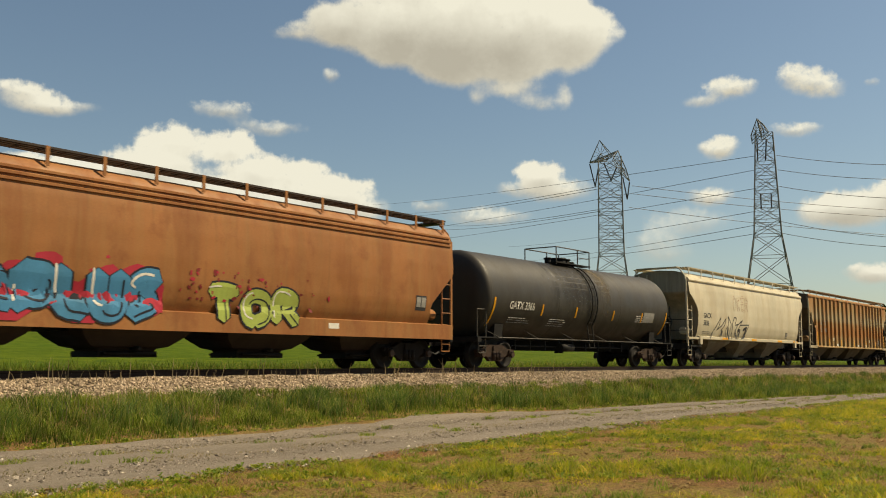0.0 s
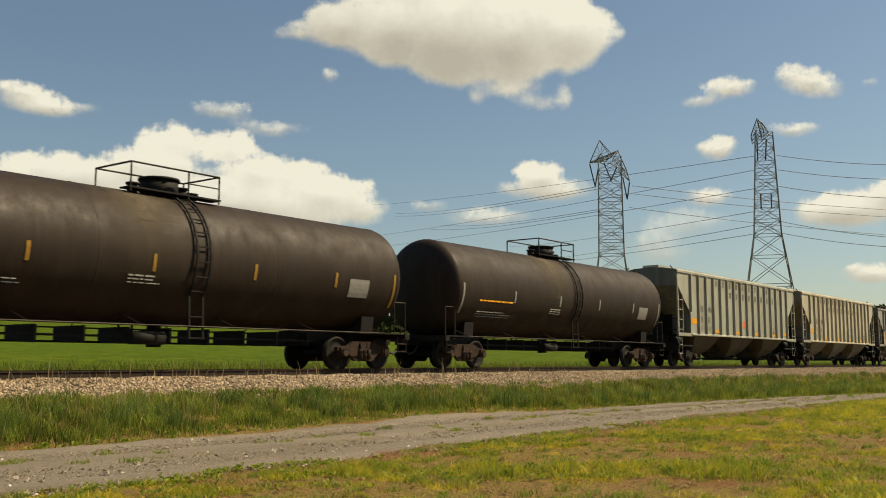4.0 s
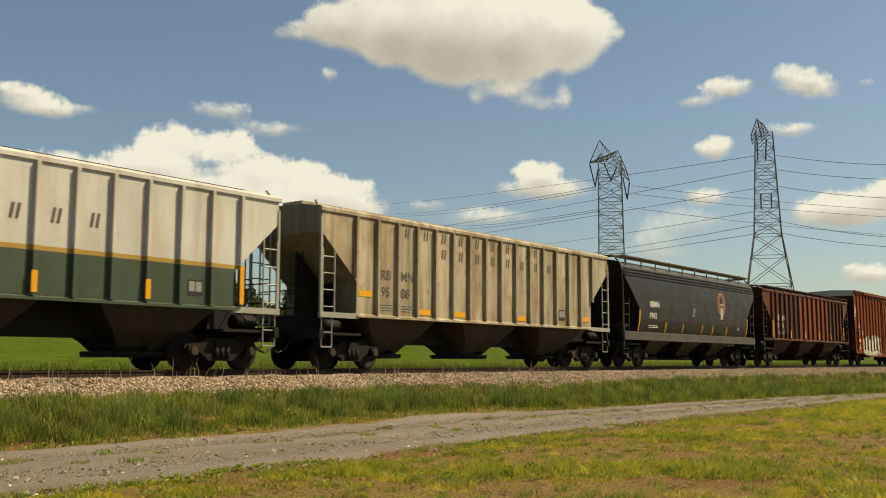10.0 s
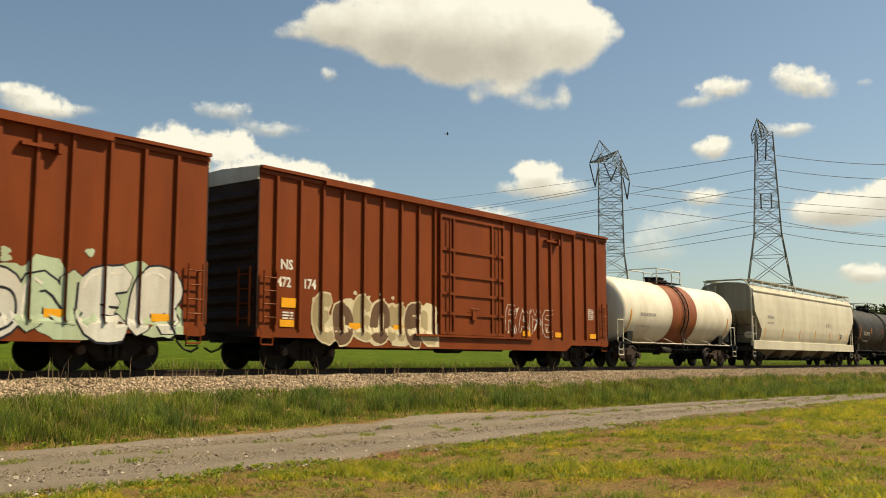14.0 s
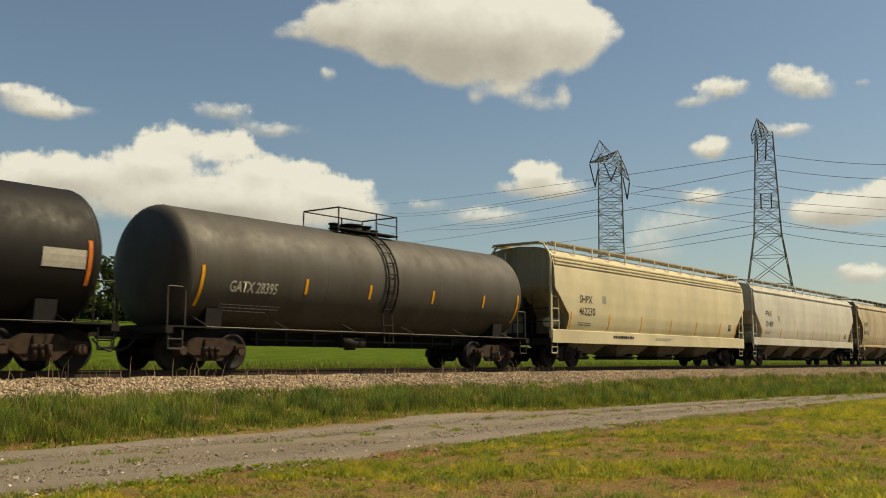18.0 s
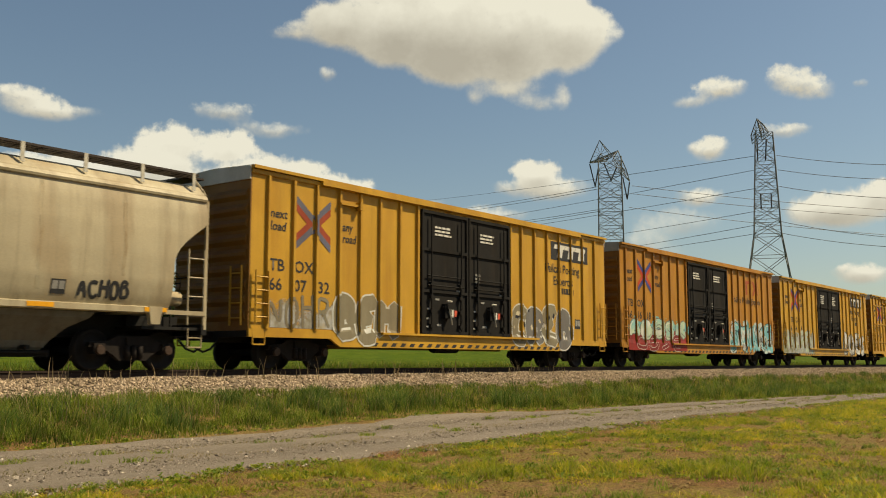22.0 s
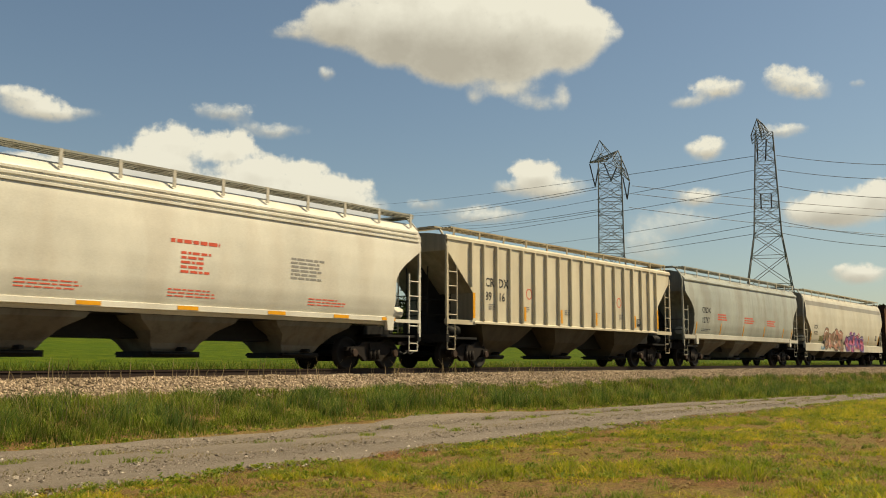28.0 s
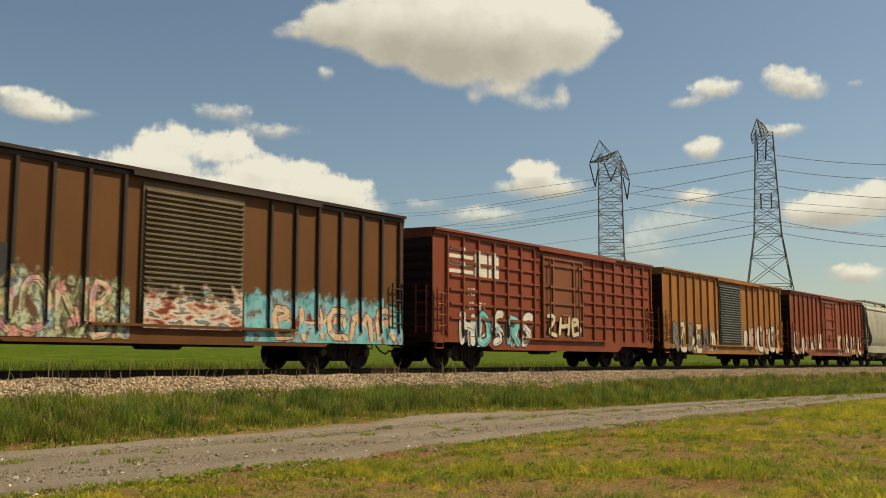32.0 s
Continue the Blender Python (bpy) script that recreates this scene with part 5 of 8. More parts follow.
def rust_streaked():
    """Cream paint with rust that starts at the top chord and the sill and runs in vertical streaks."""
    m, nt, b = mat_new("rust_streaked_cream")
    tc, sep = nt.nodes.new("ShaderNodeTexCoord"), nt.nodes.new("ShaderNodeSeparateXYZ")
    nt.links.new(tc.outputs["Object"], sep.inputs[0])
    run, spot, big = noise_tex(nt, coords(nt, (1.5, 1.5, 0.35)), 1.0, 4, 0.55), noise_tex(nt, coords(nt, (1.2, 1.2, 0.9)), 2.2, 6, 0.7), noise_tex(nt, coords(nt, (0.5, 0.5, 0.4)), 1.0, 3)
    bloom = noise_tex(nt, coords(nt, (1.15, 1.15, 0.55)), 1.0, 3, 0.5)

    def level(pts):
        r = nt.nodes.new("ShaderNodeMapRange")
        r.inputs["From Min"].default_value, r.inputs["From Max"].default_value = 1.1, 4.5
        nt.links.new(sep.outputs[2], r.inputs["Value"])
        q = nt.nodes.new("ShaderNodeValToRGB")
        q.color_ramp.interpolation = "EASE"
        for i, (z, k) in enumerate(pts):
            e = q.color_ramp.elements[i] if i < 2 else q.color_ramp.elements.new(1.0)
            e.position, e.color = (z - 1.1) / 3.4, (k, k, k, 1)
        nt.links.new(r.outputs[0], q.inputs[0])
        return q.outputs[0]

    def plus(x, y, k):
        n = node(nt, "ShaderNodeMath")
        n.operation = "MULTIPLY_ADD"
        nt.links.new(x, n.inputs[0])
        n.inputs[1].default_value = k
        nt.links.new(y, n.inputs[2])
        return n.outputs[0]
    c = mixc(nt, ramp(nt, big, 0.35, 0.7), (0.30, 0.215, 0.105), (0.25, 0.165, 0.072))
    pale = plus(run, level([(1.2, 0.15), (2.5, 0.15), (3.0, 0.62), (3.35, 0.55), (3.9, 0.1), (4.4, 0.0)]), 0.5)
    c = mixc(nt, ramp(nt, pale, 0.55, 0.95, cb=(0.8, 0.8, 0.8, 1)), c, (0.31, 0.265, 0.17))
    rust = plus(bloom, level([(1.2, 0.05), (1.75, 0.22), (2.2, 0.42), (2.6, 0.22), (3.0, 0.0), (3.5, 0.16), (4.3, 0.32)]), 1.0)
    c = mixc(nt, ramp(nt, rust, 0.56, 0.88, cb=(0.9, 0.9, 0.9, 1)), c, (0.26, 0.105, 0.028))
    c = mixc(nt, ramp(nt, spot, 0.60, 0.76, cb=(0.5, 0.5, 0.5, 1)), c, (0.19, 0.075, 0.024))
    nt.links.new(c, b.inputs["Base Color"])
    b.inputs["Roughness"].default_value, b.inputs["Specular IOR Level"].default_value = 0.7, 0.2
    bump(nt, b, spot, 0.12, 0.02)
    return m


P_RUSTGREY = rust_streaked()
P_BOARDTAN = paint("tan_brown_grating", (0.42, 0.27, 0.15), 0.3, 0.5, 0.6)
# Grimy tan, set darker so that shade under the car is in the colour.
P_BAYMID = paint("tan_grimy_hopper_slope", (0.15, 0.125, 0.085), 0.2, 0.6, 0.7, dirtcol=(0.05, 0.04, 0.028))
P_FADEDRED = paint("faded_red_print", (0.42, 0.17, 0.07), 0.3, 0.5, 0.6)
P_LGREY = paint("light_grey_paint", (0.65, 0.66, 0.55), 0.08, 0.4, 0.5, dirtcol=(0.30, 0.27, 0.2))
P_LGREY2 = paint("pale_tan_grey_paint", (0.83, 0.78, 0.59), 0.12, 0.5, 0.5, dirtcol=(0.33, 0.25, 0.16))
P_MGREY = paint("mid_grey_paint", (0.58, 0.59, 0.51), 0.1, 0.5, 0.5, dirtcol=(0.22, 0.2, 0.16))
P_STAIN = paint("stained_tan_paint", (0.90, 0.79, 0.54), 0.62, 0.95, 0.6, rustcol=(0.36, 0.22, 0.09), dirtcol=(0.17, 0.125, 0.065))
P_WHITEUP = paint("white_upper_paint", (1.0, 0.98, 0.86), 0.08, 0.4, 0.45, dirtcol=(0.3, 0.26, 0.18))
P_GREEN = paint("dark_green_paint", (0.11, 0.155, 0.10), 0.08, 0.4, 0.45)
P_GOLD = paint("gold_stripe_paint", (0.72, 0.47, 0.10), 0.05, 0.3, 0.45)
P_CHARCOAL = paint("charcoal_paint", (0.030, 0.028, 0.021), 0.05, 0.4, 0.45, dirtcol=(0.08, 0.069, 0.052), spec=0.35)
P_CHARTOP = paint("dusty_grey_top", (0.16, 0.15, 0.125), 0.05, 0.4, 0.5)
P_RUSTRED = paint("rust_red_paint", (0.19, 0.055, 0.02), 0.35, 0.5, 0.55, rustcol=(0.16, 0.05, 0.02), dirtcol=(0.05, 0.035, 0.025))
P_BRIGHTRED = paint("patched_red_paint", (0.36, 0.085, 0.03), 0.1, 0.3, 0.5)
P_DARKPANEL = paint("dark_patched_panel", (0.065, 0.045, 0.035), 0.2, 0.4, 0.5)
P_BOXBROWN = paint("boxcar_brown_paint", (0.33, 0.070, 0.013), 0.1, 0.35, 0.55, rustcol=(0.2, 0.06, 0.02), dirtcol=(0.19, 0.055, 0.018), spec=0.12)
# Far darker than the car sides: the shade of the ends is in it.
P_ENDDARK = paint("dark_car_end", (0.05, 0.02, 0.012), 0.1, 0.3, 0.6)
P_CAPGREY = paint("grey_roof_cap", (0.95, 0.92, 0.82), 0.05, 0.3, 0.5)
P_YELLOW = paint("boxcar_yellow_paint", (0.95, 0.53, 0.06), 0.12, 0.4, 0.45, rustcol=(0.38, 0.15, 0.03), dirtcol=(0.36, 0.19, 0.05))
P_YELLOW2 = paint("faded_orange_yellow_paint", (0.78, 0.36, 0.045), 0.2, 0.5, 0.5, rustcol=(0.36, 0.13, 0.03), dirtcol=(0.33, 0.15, 0.04))
# The yellow at about half strength, with the ends' shade painted in.
P_YELEND = paint("yellow_car_end", (0.42, 0.20, 0.04), 0.2, 0.5, 0.5, rustcol=(0.25, 0.10, 0.03))
P_BLACKDOOR = paint("black_door_paint", (0.034, 0.032, 0.030), 0.05, 0.4, 0.75, spec=0.08)
P_TANKWHITE = paint("white_tank_paint", (1.3, 1.24, 1.06), 0.1, 0.3, 0.4)
P_BANDRED = paint("red_brown_band", (0.42, 0.12, 0.04), 0.1, 0.3, 0.5)
P_OFFWHITE = paint("off_white_paint", (1.0, 0.95, 0.77), 0.06, 0.12, 0.42, dirtcol=(0.4, 0.34, 0.24))
P_FRESHWHITE = paint("fresh_white_paint", (1.22, 1.18, 1.02), 0.04, 0.1, 0.42, dirtcol=(0.5, 0.45, 0.36))
P_COOLWHITE = paint("cool_white_paint", (0.92, 0.89, 0.76), 0.05, 0.12, 0.42, dirtcol=(0.36, 0.34, 0.28))
P_TAN = paint("dusty_tan_paint", (0.78, 0.67, 0.45), 0.12, 0.55, 0.5, dirtcol=(0.29, 0.22, 0.13))
P_SILVER = paint("silver_grey_paint", (0.66, 0.70, 0.63), 0.05, 0.4, 0.4, dirtcol=(0.25, 0.24, 0.2))
P_DKBROWN = paint("dark_brown_boxcar", (0.22, 0.085, 0.018), 0.2, 0.2, 0.55, rustcol=(0.18, 0.07, 0.025))
P_RED = paint("oxide_red_boxcar", (0.40, 0.088, 0.032), 0.2, 0.45, 0.5, rustcol=(0.2, 0.05, 0.02))
P_ORANGE = paint("weathered_orange_boxcar", (0.58, 0.24, 0.05), 0.45, 0.6, 0.55, rustcol=(0.24, 0.08, 0.025), dirtcol=(0.12, 0.06, 0.03))
P_REDDOOR = paint("brown_orange_door", (0.36, 0.12, 0.05), 0.3, 0.4, 0.55)
P_GREYDOOR = paint("blue_grey_door", (0.14, 0.15, 0.15), 0.1, 0.4, 0.5)
P_BROWNDOOR = paint("tan_brown_door", (0.22, 0.17, 0.10), 0.2, 0.4, 0.55)
# Grimy slope paints below body tone: underside shade is in their colour.
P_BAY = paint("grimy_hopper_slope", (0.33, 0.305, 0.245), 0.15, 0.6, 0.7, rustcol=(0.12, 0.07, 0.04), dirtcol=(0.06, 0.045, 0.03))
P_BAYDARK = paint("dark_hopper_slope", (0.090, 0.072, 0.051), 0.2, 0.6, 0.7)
G = {k: paint("spray_" + k, tuple(q * 1.42 for q in v), 0.06, 0.5, 0.6, dirtcol=tuple(q * 0.75 for q in v)) for k, v in dict(
    blue=(0.07, 0.28, 0.50), dark=(0.015, 0.018, 0.03), lime=(0.45, 0.55, 0.12), red=(0.50, 0.03, 0.06), mint=(0.55, 0.68, 0.48), white=(0.78, 0.78, 0.72),
    peach=(0.72, 0.42, 0.28), teal=(0.10, 0.42, 0.45), maroon=(0.25, 0.03, 0.03), silver=(0.5, 0.5, 0.48), cyan=(0.2, 0.58, 0.62), pink=(0.65, 0.16, 0.25),
    olive=(0.24, 0.24, 0.10), violet=(0.16, 0.08, 0.30), tan=(0.46, 0.38, 0.22), brown=(0.16, 0.09, 0.05), ash=(0.30, 0.26, 0.17), lilac=(0.28, 0.28, 0.52), cream=(0.78, 0.68, 0.46), grey=(0.22, 0.21, 0.2), sky=(0.28, 0.5, 0.6)).items()}
M_MAROON = plain("maroon_spray_line", (0.20, 0.035, 0.02), 0.6, 0.0, 0.15)


def marks(car, side, x, z, owner, number, size, material, gap=0.5, spacing=1.0):
    letters(owner, x, z, size, material, car, side, "reporting_mark", spacing)
    letters(number, x, z - gap, size, material, car, side, "car_number", spacing)
    small_print(x, z - gap - 0.32, 1.1, 2, material, car, side)


def placard(car, side, x, z, s=0.34):
    patch(x, x + s, z, z + s * 0.9, M_BLACK, car, side, "service_placard", 0.006)
    patch(x + 0.03, x + s * 0.46, z + 0.1, z + s * 0.8, M_GREY, car, side, "placard_field", 0.010)
    patch(x + s * 0.54, x + s - 0.03, z + 0.1, z + s * 0.8, M_GREY, car, side, "placard_field", 0.010)


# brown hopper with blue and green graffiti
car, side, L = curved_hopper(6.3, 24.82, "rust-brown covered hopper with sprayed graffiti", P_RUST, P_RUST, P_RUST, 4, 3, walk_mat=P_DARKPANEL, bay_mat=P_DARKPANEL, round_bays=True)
CARS = [car]
graffiti(car, over_sill(side), -6.3, -1.9, 1.04, 2.3, [G["blue"]], G["dark"], G["red"], 5, 3, 0.25, label="blue sprayed letters on red", word="APLUS")
graffiti(car, over_sill(side), -0.5, 2.5, 1.04, 2.15, [G["lime"]], G["dark"], None, 3, 9, 0.17, label="lime green sprayed letters", word="TOR")
splatter(car, over_sill(side), -1.6, 3.6, 1.5, 2.4, [G["red"], G["maroon"]], 60, 14, "red paint splatter round the lime letters")
placard(car, side, 7.3, 1.75, 0.5)
patch(3.6, 4.0, 1.1, 1.25, M_WHITE, car, lambda z: 1.49, "white_label")

car, side, L = tank_car(26.45, 41.14, "black tank car with yellow reflector strips", P_BLACKTANK, P_GREYTANK, ticks=(-6.72, -3.62, -1.18, 1.83, 4.38, 6.75))
CARS.append(car)
spill(car, 1.54, 2.52, -3.4, 1.6, run_stain("dark_oil_runs", (0.012, 0.010, 0.008)), "dark oil runs below the manway")
spill(car, 1.54, 2.52, 0.5, 2.0, run_stain("tan_dust_runs", (0.085, 0.068, 0.045), 0.8), "tan dust runs beside the ladder")
letters("GATX 3366", -5.75, 2.03, 0.38, M_WHITE, car, side, "reporting_mark", width=0.85)
small_print(-5.6, 1.72, 1.5, 3, M_GREY, car, side)
small_print(-2.9, 1.75, 1.3, 4, M_GREY, car, side)
small_print(3.9, 2.1, 1.5, 4, M_GREY, car, side)
patch(4.6, 5.6, 1.9, 2.3, M_GREY, car, side, "data_panel")

car, side, L = curved_hopper(43.05, 59.9, "cream covered hopper with black and red graffiti", P_CREAM, P_CREAM, P_CREAM, 3, 1, walk_mat=P_TAN, bay_mat=P_BAY, slim=True, sill_z=(1.30, 1.46))
CARS.append(car)
marks(car, side, -6.75, 2.32, "GACX", "5836", 0.34, M_BLACK, 0.36)
tag_lines(car, over_sill(side), [[(-5.89, 1.34), (-5.33, 1.81), (-4.6, 2.4), (-4.78, 1.99), (-5.04, 1.76)], [(-5.04, 1.76), (-4.43, 2.01), (-3.9, 2.4), (-4.08, 2.03), (-4.51, 1.75), (-4.27, 1.7), (-4.49, 1.47)],
          [(-3.65, 2.5), (-3.58, 2.07), (-3.91, 1.76), (-3.79, 1.35)], [(-3.65, 2.5), (-3.19, 2.09), (-3.32, 1.79), (-3.07, 1.38)], [(-2.83, 2.46), (-3.07, 2.1), (-3.0, 1.68), (-3.09, 1.36)]], 0.028, M_BLACK, "spiky black sprayed tag")
tag_lines(car, over_sill(side), [[(-2.83, 2.46), (-2.49, 2.45), (-2.7, 2.03), (-2.3, 2.15), (-2.58, 1.81), (-2.3, 1.37)], [(-2.41, 2.07), (-1.62, 2.36), (-1.98, 2.1), (-0.7, 2.14), (-1.27, 1.5), (-1.8, 1.41)],
          [(-1.98, 2.1), (-2.26, 1.81), (-2.17, 1.39)]], 0.028, M_BLACK, "spiky black sprayed tag")
tag_lines(car, over_sill(side), [[(-4.42, 1.73), (-4.29, 1.69), (-4.45, 1.51)], [(-3.6, 1.92), (-3.5, 1.36)], [(-2.59, 1.81), (-2.49, 1.38)], [(-2.26, 1.81), (-1.95, 1.83), (-2.07, 1.51)], [(-1.51, 1.85), (-1.05, 2.0), (-1.38, 1.47)]], 0.075, M_BLACK, "black shadows of the sprayed tag")
graffiti(car, side, -2.95, -0.75, 2.8, 3.6, P_CREAM, M_MAROON, None, 4, 12, 0.07, False, "thin red sprayed outline letters", "OKER")
for x in (-4.3, -0.2, 3.9, 6.6):
    patch(x, x + 0.7, 1.32, 1.42, M_YEL, car, lambda z: 1.495, "reflector_strip")
placard(car, side, 5.2, 1.55)

car, side, L = ribbed_hopper(61.36, 80.46, "rust-streaked grey covered hopper with side posts", P_RUSTGREY, P_TAN, 19, 4, walk_mat=P_BOARDTAN, bay_mat=P_BAYMID, round_bays=True, sz=1.14, tri=(3.55, 1.30), top=4.34, posts=[-8.38, -7.6, -6.77, -5.92, -5.05, -4.18, -3.25, -2.27, -1.27, -0.24, 0.83, 1.85, 2.85, 3.8, 4.6, 5.45, 6.3, 7.1, 7.91])
CARS.append(car)
tick_marks(car, (-5.83, -3.15, -0.1, 2.95, 5.6), 1.25, 1.68, lambda z: 1.537, w=0.12)
tick_marks(car, (-8.30, 8.05), 1.28, 2.1, lambda z: 1.537, w=0.12)
small_print(2.1, 3.62, 0.56, 8, P_FADEDRED, car, side, 0.16)
for two, num, x in (("RA", "73", -7.35), ("CX", "496", -6.52)):
    letters(two, x, 2.55, 0.42, M_GREY, car, side, "reporting_mark")
    letters(num, x - 0.04, 2.12, 0.4, M_GREY, car, side, "car_number")
placard(car, side, 6.5, 1.42, 0.45)
for x in (-4.95, 3.95):
    patch(x, x + 0.62, 1.58, 1.78, P_CREAM, car, side, "pale_repaint_patch")
for x in (-4.05, 3.05, 0.95):
    patch(x, x + 0.6, 1.26, 1.40, M_WHITE, car, side, "white_label")

for f, r, own, num, m in ((82.28, 97.89, "GBRX", "701587", M_WHITE), (100.19, 115.82, "NATX", "27681", M_YEL)):
    car, side, L = tank_car(f, r, "dark brown-black tank car with grey lettering" if m == M_WHITE else "dark brown-black tank car with yellow lettering", P_BROWNTANK, P_BROWNTANK, ticks=(-7.3, -4.27, -1.22, 1.79, 4.7, 7.15), tick_z=2.63, tick_mat=M_DULLYEL if m == M_WHITE else M_GREY, dome=0.16, R=1.59, zc=2.67)
    CARS.append(car)
    spill(car, 1.59, 2.67, -2.6, 0.2, run_stain("tan_dust_runs", (0.085, 0.068, 0.045), 0.8), "tan dust runs beside the ladder")
    if m == M_WHITE:
        letters(own + " " + num, -7.05, 2.08, 0.34, M_WHITE, car, side, "reporting_mark", width=0.8)
    else:
        small_print(-6.3, 2.2, 2.0, 1, M_YEL, car, side, 0.3)
    small_print(-6.3, 1.85, 2.2, 3, M_GREY, car, side)
    small_print(-1.8, 2.1, 0.9, 3, M_GREY, car, side)
    patch(5.3, 6.1, 2.0, 2.5, M_GREY, car, side, "data_panel")

# a run of similar hoppers with a painted company word, one block to a panel
WORD1, WORD2 = "####### #", "########"
POSTS18 = [-6.92, -6.22, -5.45, -4.65, -3.85, -3.05, -2.23, -1.34, -0.46, 0.43, 1.34, 2.2, 3.06, 3.9, 4.7, 5.5, 6.25, 6.95]
P_WORD = plain("grey_brown_word_paint", (0.10, 0.085, 0.07), 0.6)
runs = [(117.51, 134.08, P_LGREY, "light grey covered hopper with dark painted lettering", True, False, M_YEL),
        (135.57, 152.15, P_LGREY2, "pale tan covered hopper with dark painted lettering", True, False, M_YEL),
        (153.6, 170.36, P_MGREY, "mid grey covered hopper with roof boards and dark lettering", True, True, M_YEL),
        (171.83, 188.39, P_LGREY2, "pale tan covered hopper with plain ribbed sides", False, False, M_YEL)]
for k, (f, r, m, lab, word, boards, tick) in enumerate(runs):
    car, side, L = ribbed_hopper(f, r, lab, m, P_LGREY if k != 2 else P_MGREY, 16, 3, boards=boards, walk_mat=P_DARKPANEL if boards else None, bay_mat=(P_BAYMID, P_BAY, P_BAYMID, P_BAY)[k], posts=POSTS18 if k == 2 else None, rise=0.13, top=4.22 if k == 2 else 4.43)
    CARS.append(car)
    ps = car["posts"]
    mid = lambda q: (ps[q] + ps[q + 1]) / 2
    first = (3, 2, 0, 2)[k]
    if word:
        zr = 3.70 if k == 2 else 3.92
        block_word(WORD1, zr, 0.31, P_WORD, car, side, ps, first)
        block_word(WORD2, zr - 0.5, 0.31, P_WORD, car, side, ps, first + 2)
    c0 = 2 if k == 2 else 1
    for q, (two, num) in enumerate(zip(("RB", "MN"), (("95", "31"), ("95", "53"), ("95", "70"), ("95", "99"))[k])):
        letters(two, mid(c0 + q) - 0.28, 2.6, 0.4, P_WORD, car, side, "reporting_mark", width=1.0)
        letters(num, mid(c0 + q) - 0.26, 2.1, 0.4, P_WORD, car, side, "car_number", width=1.0)
        small_print(mid(c0 + q) - 0.34, 1.9, 0.72, 3, M_GREY, car, side)
    if k == 2:
        for q in (0, 3, 7, 12, 17):
            patch(ps[q] - 0.06, ps[q] + 0.06, 1.6, 2.05 if 0 < q < 17 else 2.5, M_YEL, car, lambda z: 1.537, "reflector_strip")
    elif k == 3:
        patch(ps[0] + 0.08, ps[0] + 0.2, 1.62, 2.55, M_YEL, car, side, "reflector_strip")
        for q in (3, 5, 7, 9, 11, 13):
            patch(mid(q) - 0.31, mid(q) + 0.25, 1.62, 1.75, M_YEL, car, side, "reflector_strip")
    else:
        for q, z in ((0, 2.0), (3, 1.62), (6, 1.62), (9, 1.62), (12, 1.62), (14, 1.7)):
            patch(mid(q) - 0.33, mid(q) + 0.28, z, z + (0.26 if q == 0 else 0.15), M_YEL, car, side, "reflector_strip")
    if k == 0:
        patch(mid(7) - 0.2, mid(7) + 0.2, 1.98, 2.33, plain("orange_sign", (0.75, 0.16, 0.04), 0.5), car, side, "orange_square_sign")
    if k == 1:
        for q, h in ((8, 2.25), (9, 2.1), (10, 2.05)):
            patch(ps[q] + 0.08, ps[q + 1] - 0.08, 1.66, h, P_MGREY, car, side, "repainted_patch")
    placard(car, side, mid(12 if k == 0 else 13) - 0.2, 1.75)

car, side, L = ribbed_hopper(189.83, 206.1, "white and dark green covered hopper with gold stripe", P_WHITEUP, P_LGREY, 16, 3, boards=False, walk_mat=P_DARKPANEL, bay_mat=P_CHARCOAL, lower=P_GREEN, stripe=P_GOLD)
CARS.append(car)
ps = car["posts"]
block_word("#", 3.34, 0.62, P_WORD, car, side, ps, 1)
block_word(WORD1[1:7], 3.68, 0.32, P_WORD, car, side, ps, 2)
block_word("#", 3.1, 0.32, P_WORD, car, side, ps, 2)
block_word("#", 2.78, 0.6, P_WORD, car, side, ps, 3)
block_word(WORD2[1:], 3.08, 0.32, P_WORD, car, side, ps, 4)
for q, (two, num) in enumerate((("RB", "99"), ("MN", "93"))):
    letters(two, (ps[1 + q] + ps[2 + q]) / 2 - 0.3, 2.04, 0.36, M_WHITE, car, lambda z: 1.437, "reporting_mark", bold=0.01)
    letters(num, (ps[1 + q] + ps[2 + q]) / 2 - 0.26, 1.72, 0.32, M_WHITE, car, lambda z: 1.437, "car_number")
for q in (3, 4, 7):
    small_print(ps[q] + 0.15, 1.85, 0.55, 3, M_LADDER, car, lambda z: 1.437)
for q in (0, 3, 6, 9, 12, 15):
    patch(ps[q] - 0.07, ps[q] + 0.06, 1.6, 2.05 if 0 < q < 15 else 2.55, M_YEL, car, lambda z: 1.541, "reflector_strip")
placard(car, lambda z: 1.437, (ps[13] + ps[14]) / 2 - 0.2, 1.75, 0.42)

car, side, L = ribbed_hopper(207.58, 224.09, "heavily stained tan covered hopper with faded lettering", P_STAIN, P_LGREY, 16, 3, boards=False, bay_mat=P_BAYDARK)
CARS.append(car)
ps = car["posts"]
block_word(WORD1, 3.92, 0.31, P_WORD, car, side, ps, 2)
block_word(WORD2, 3.42, 0.31, P_WORD, car, side, ps, 4)
for q, (two, num) in enumerate((("RB", "95"), ("MN", "88"))):
    letters(two, (ps[1 + q] + ps[2 + q]) / 2 - 0.28, 2.6, 0.4, P_WORD, car, side, "reporting_mark")
    letters(num, (ps[1 + q] + ps[2 + q]) / 2 - 0.26, 2.1, 0.4, P_WORD, car, side, "car_number")
    small_print((ps[1 + q] + ps[2 + q]) / 2 - 0.34, 1.85, 0.7, 3, M_GREY, car, side)
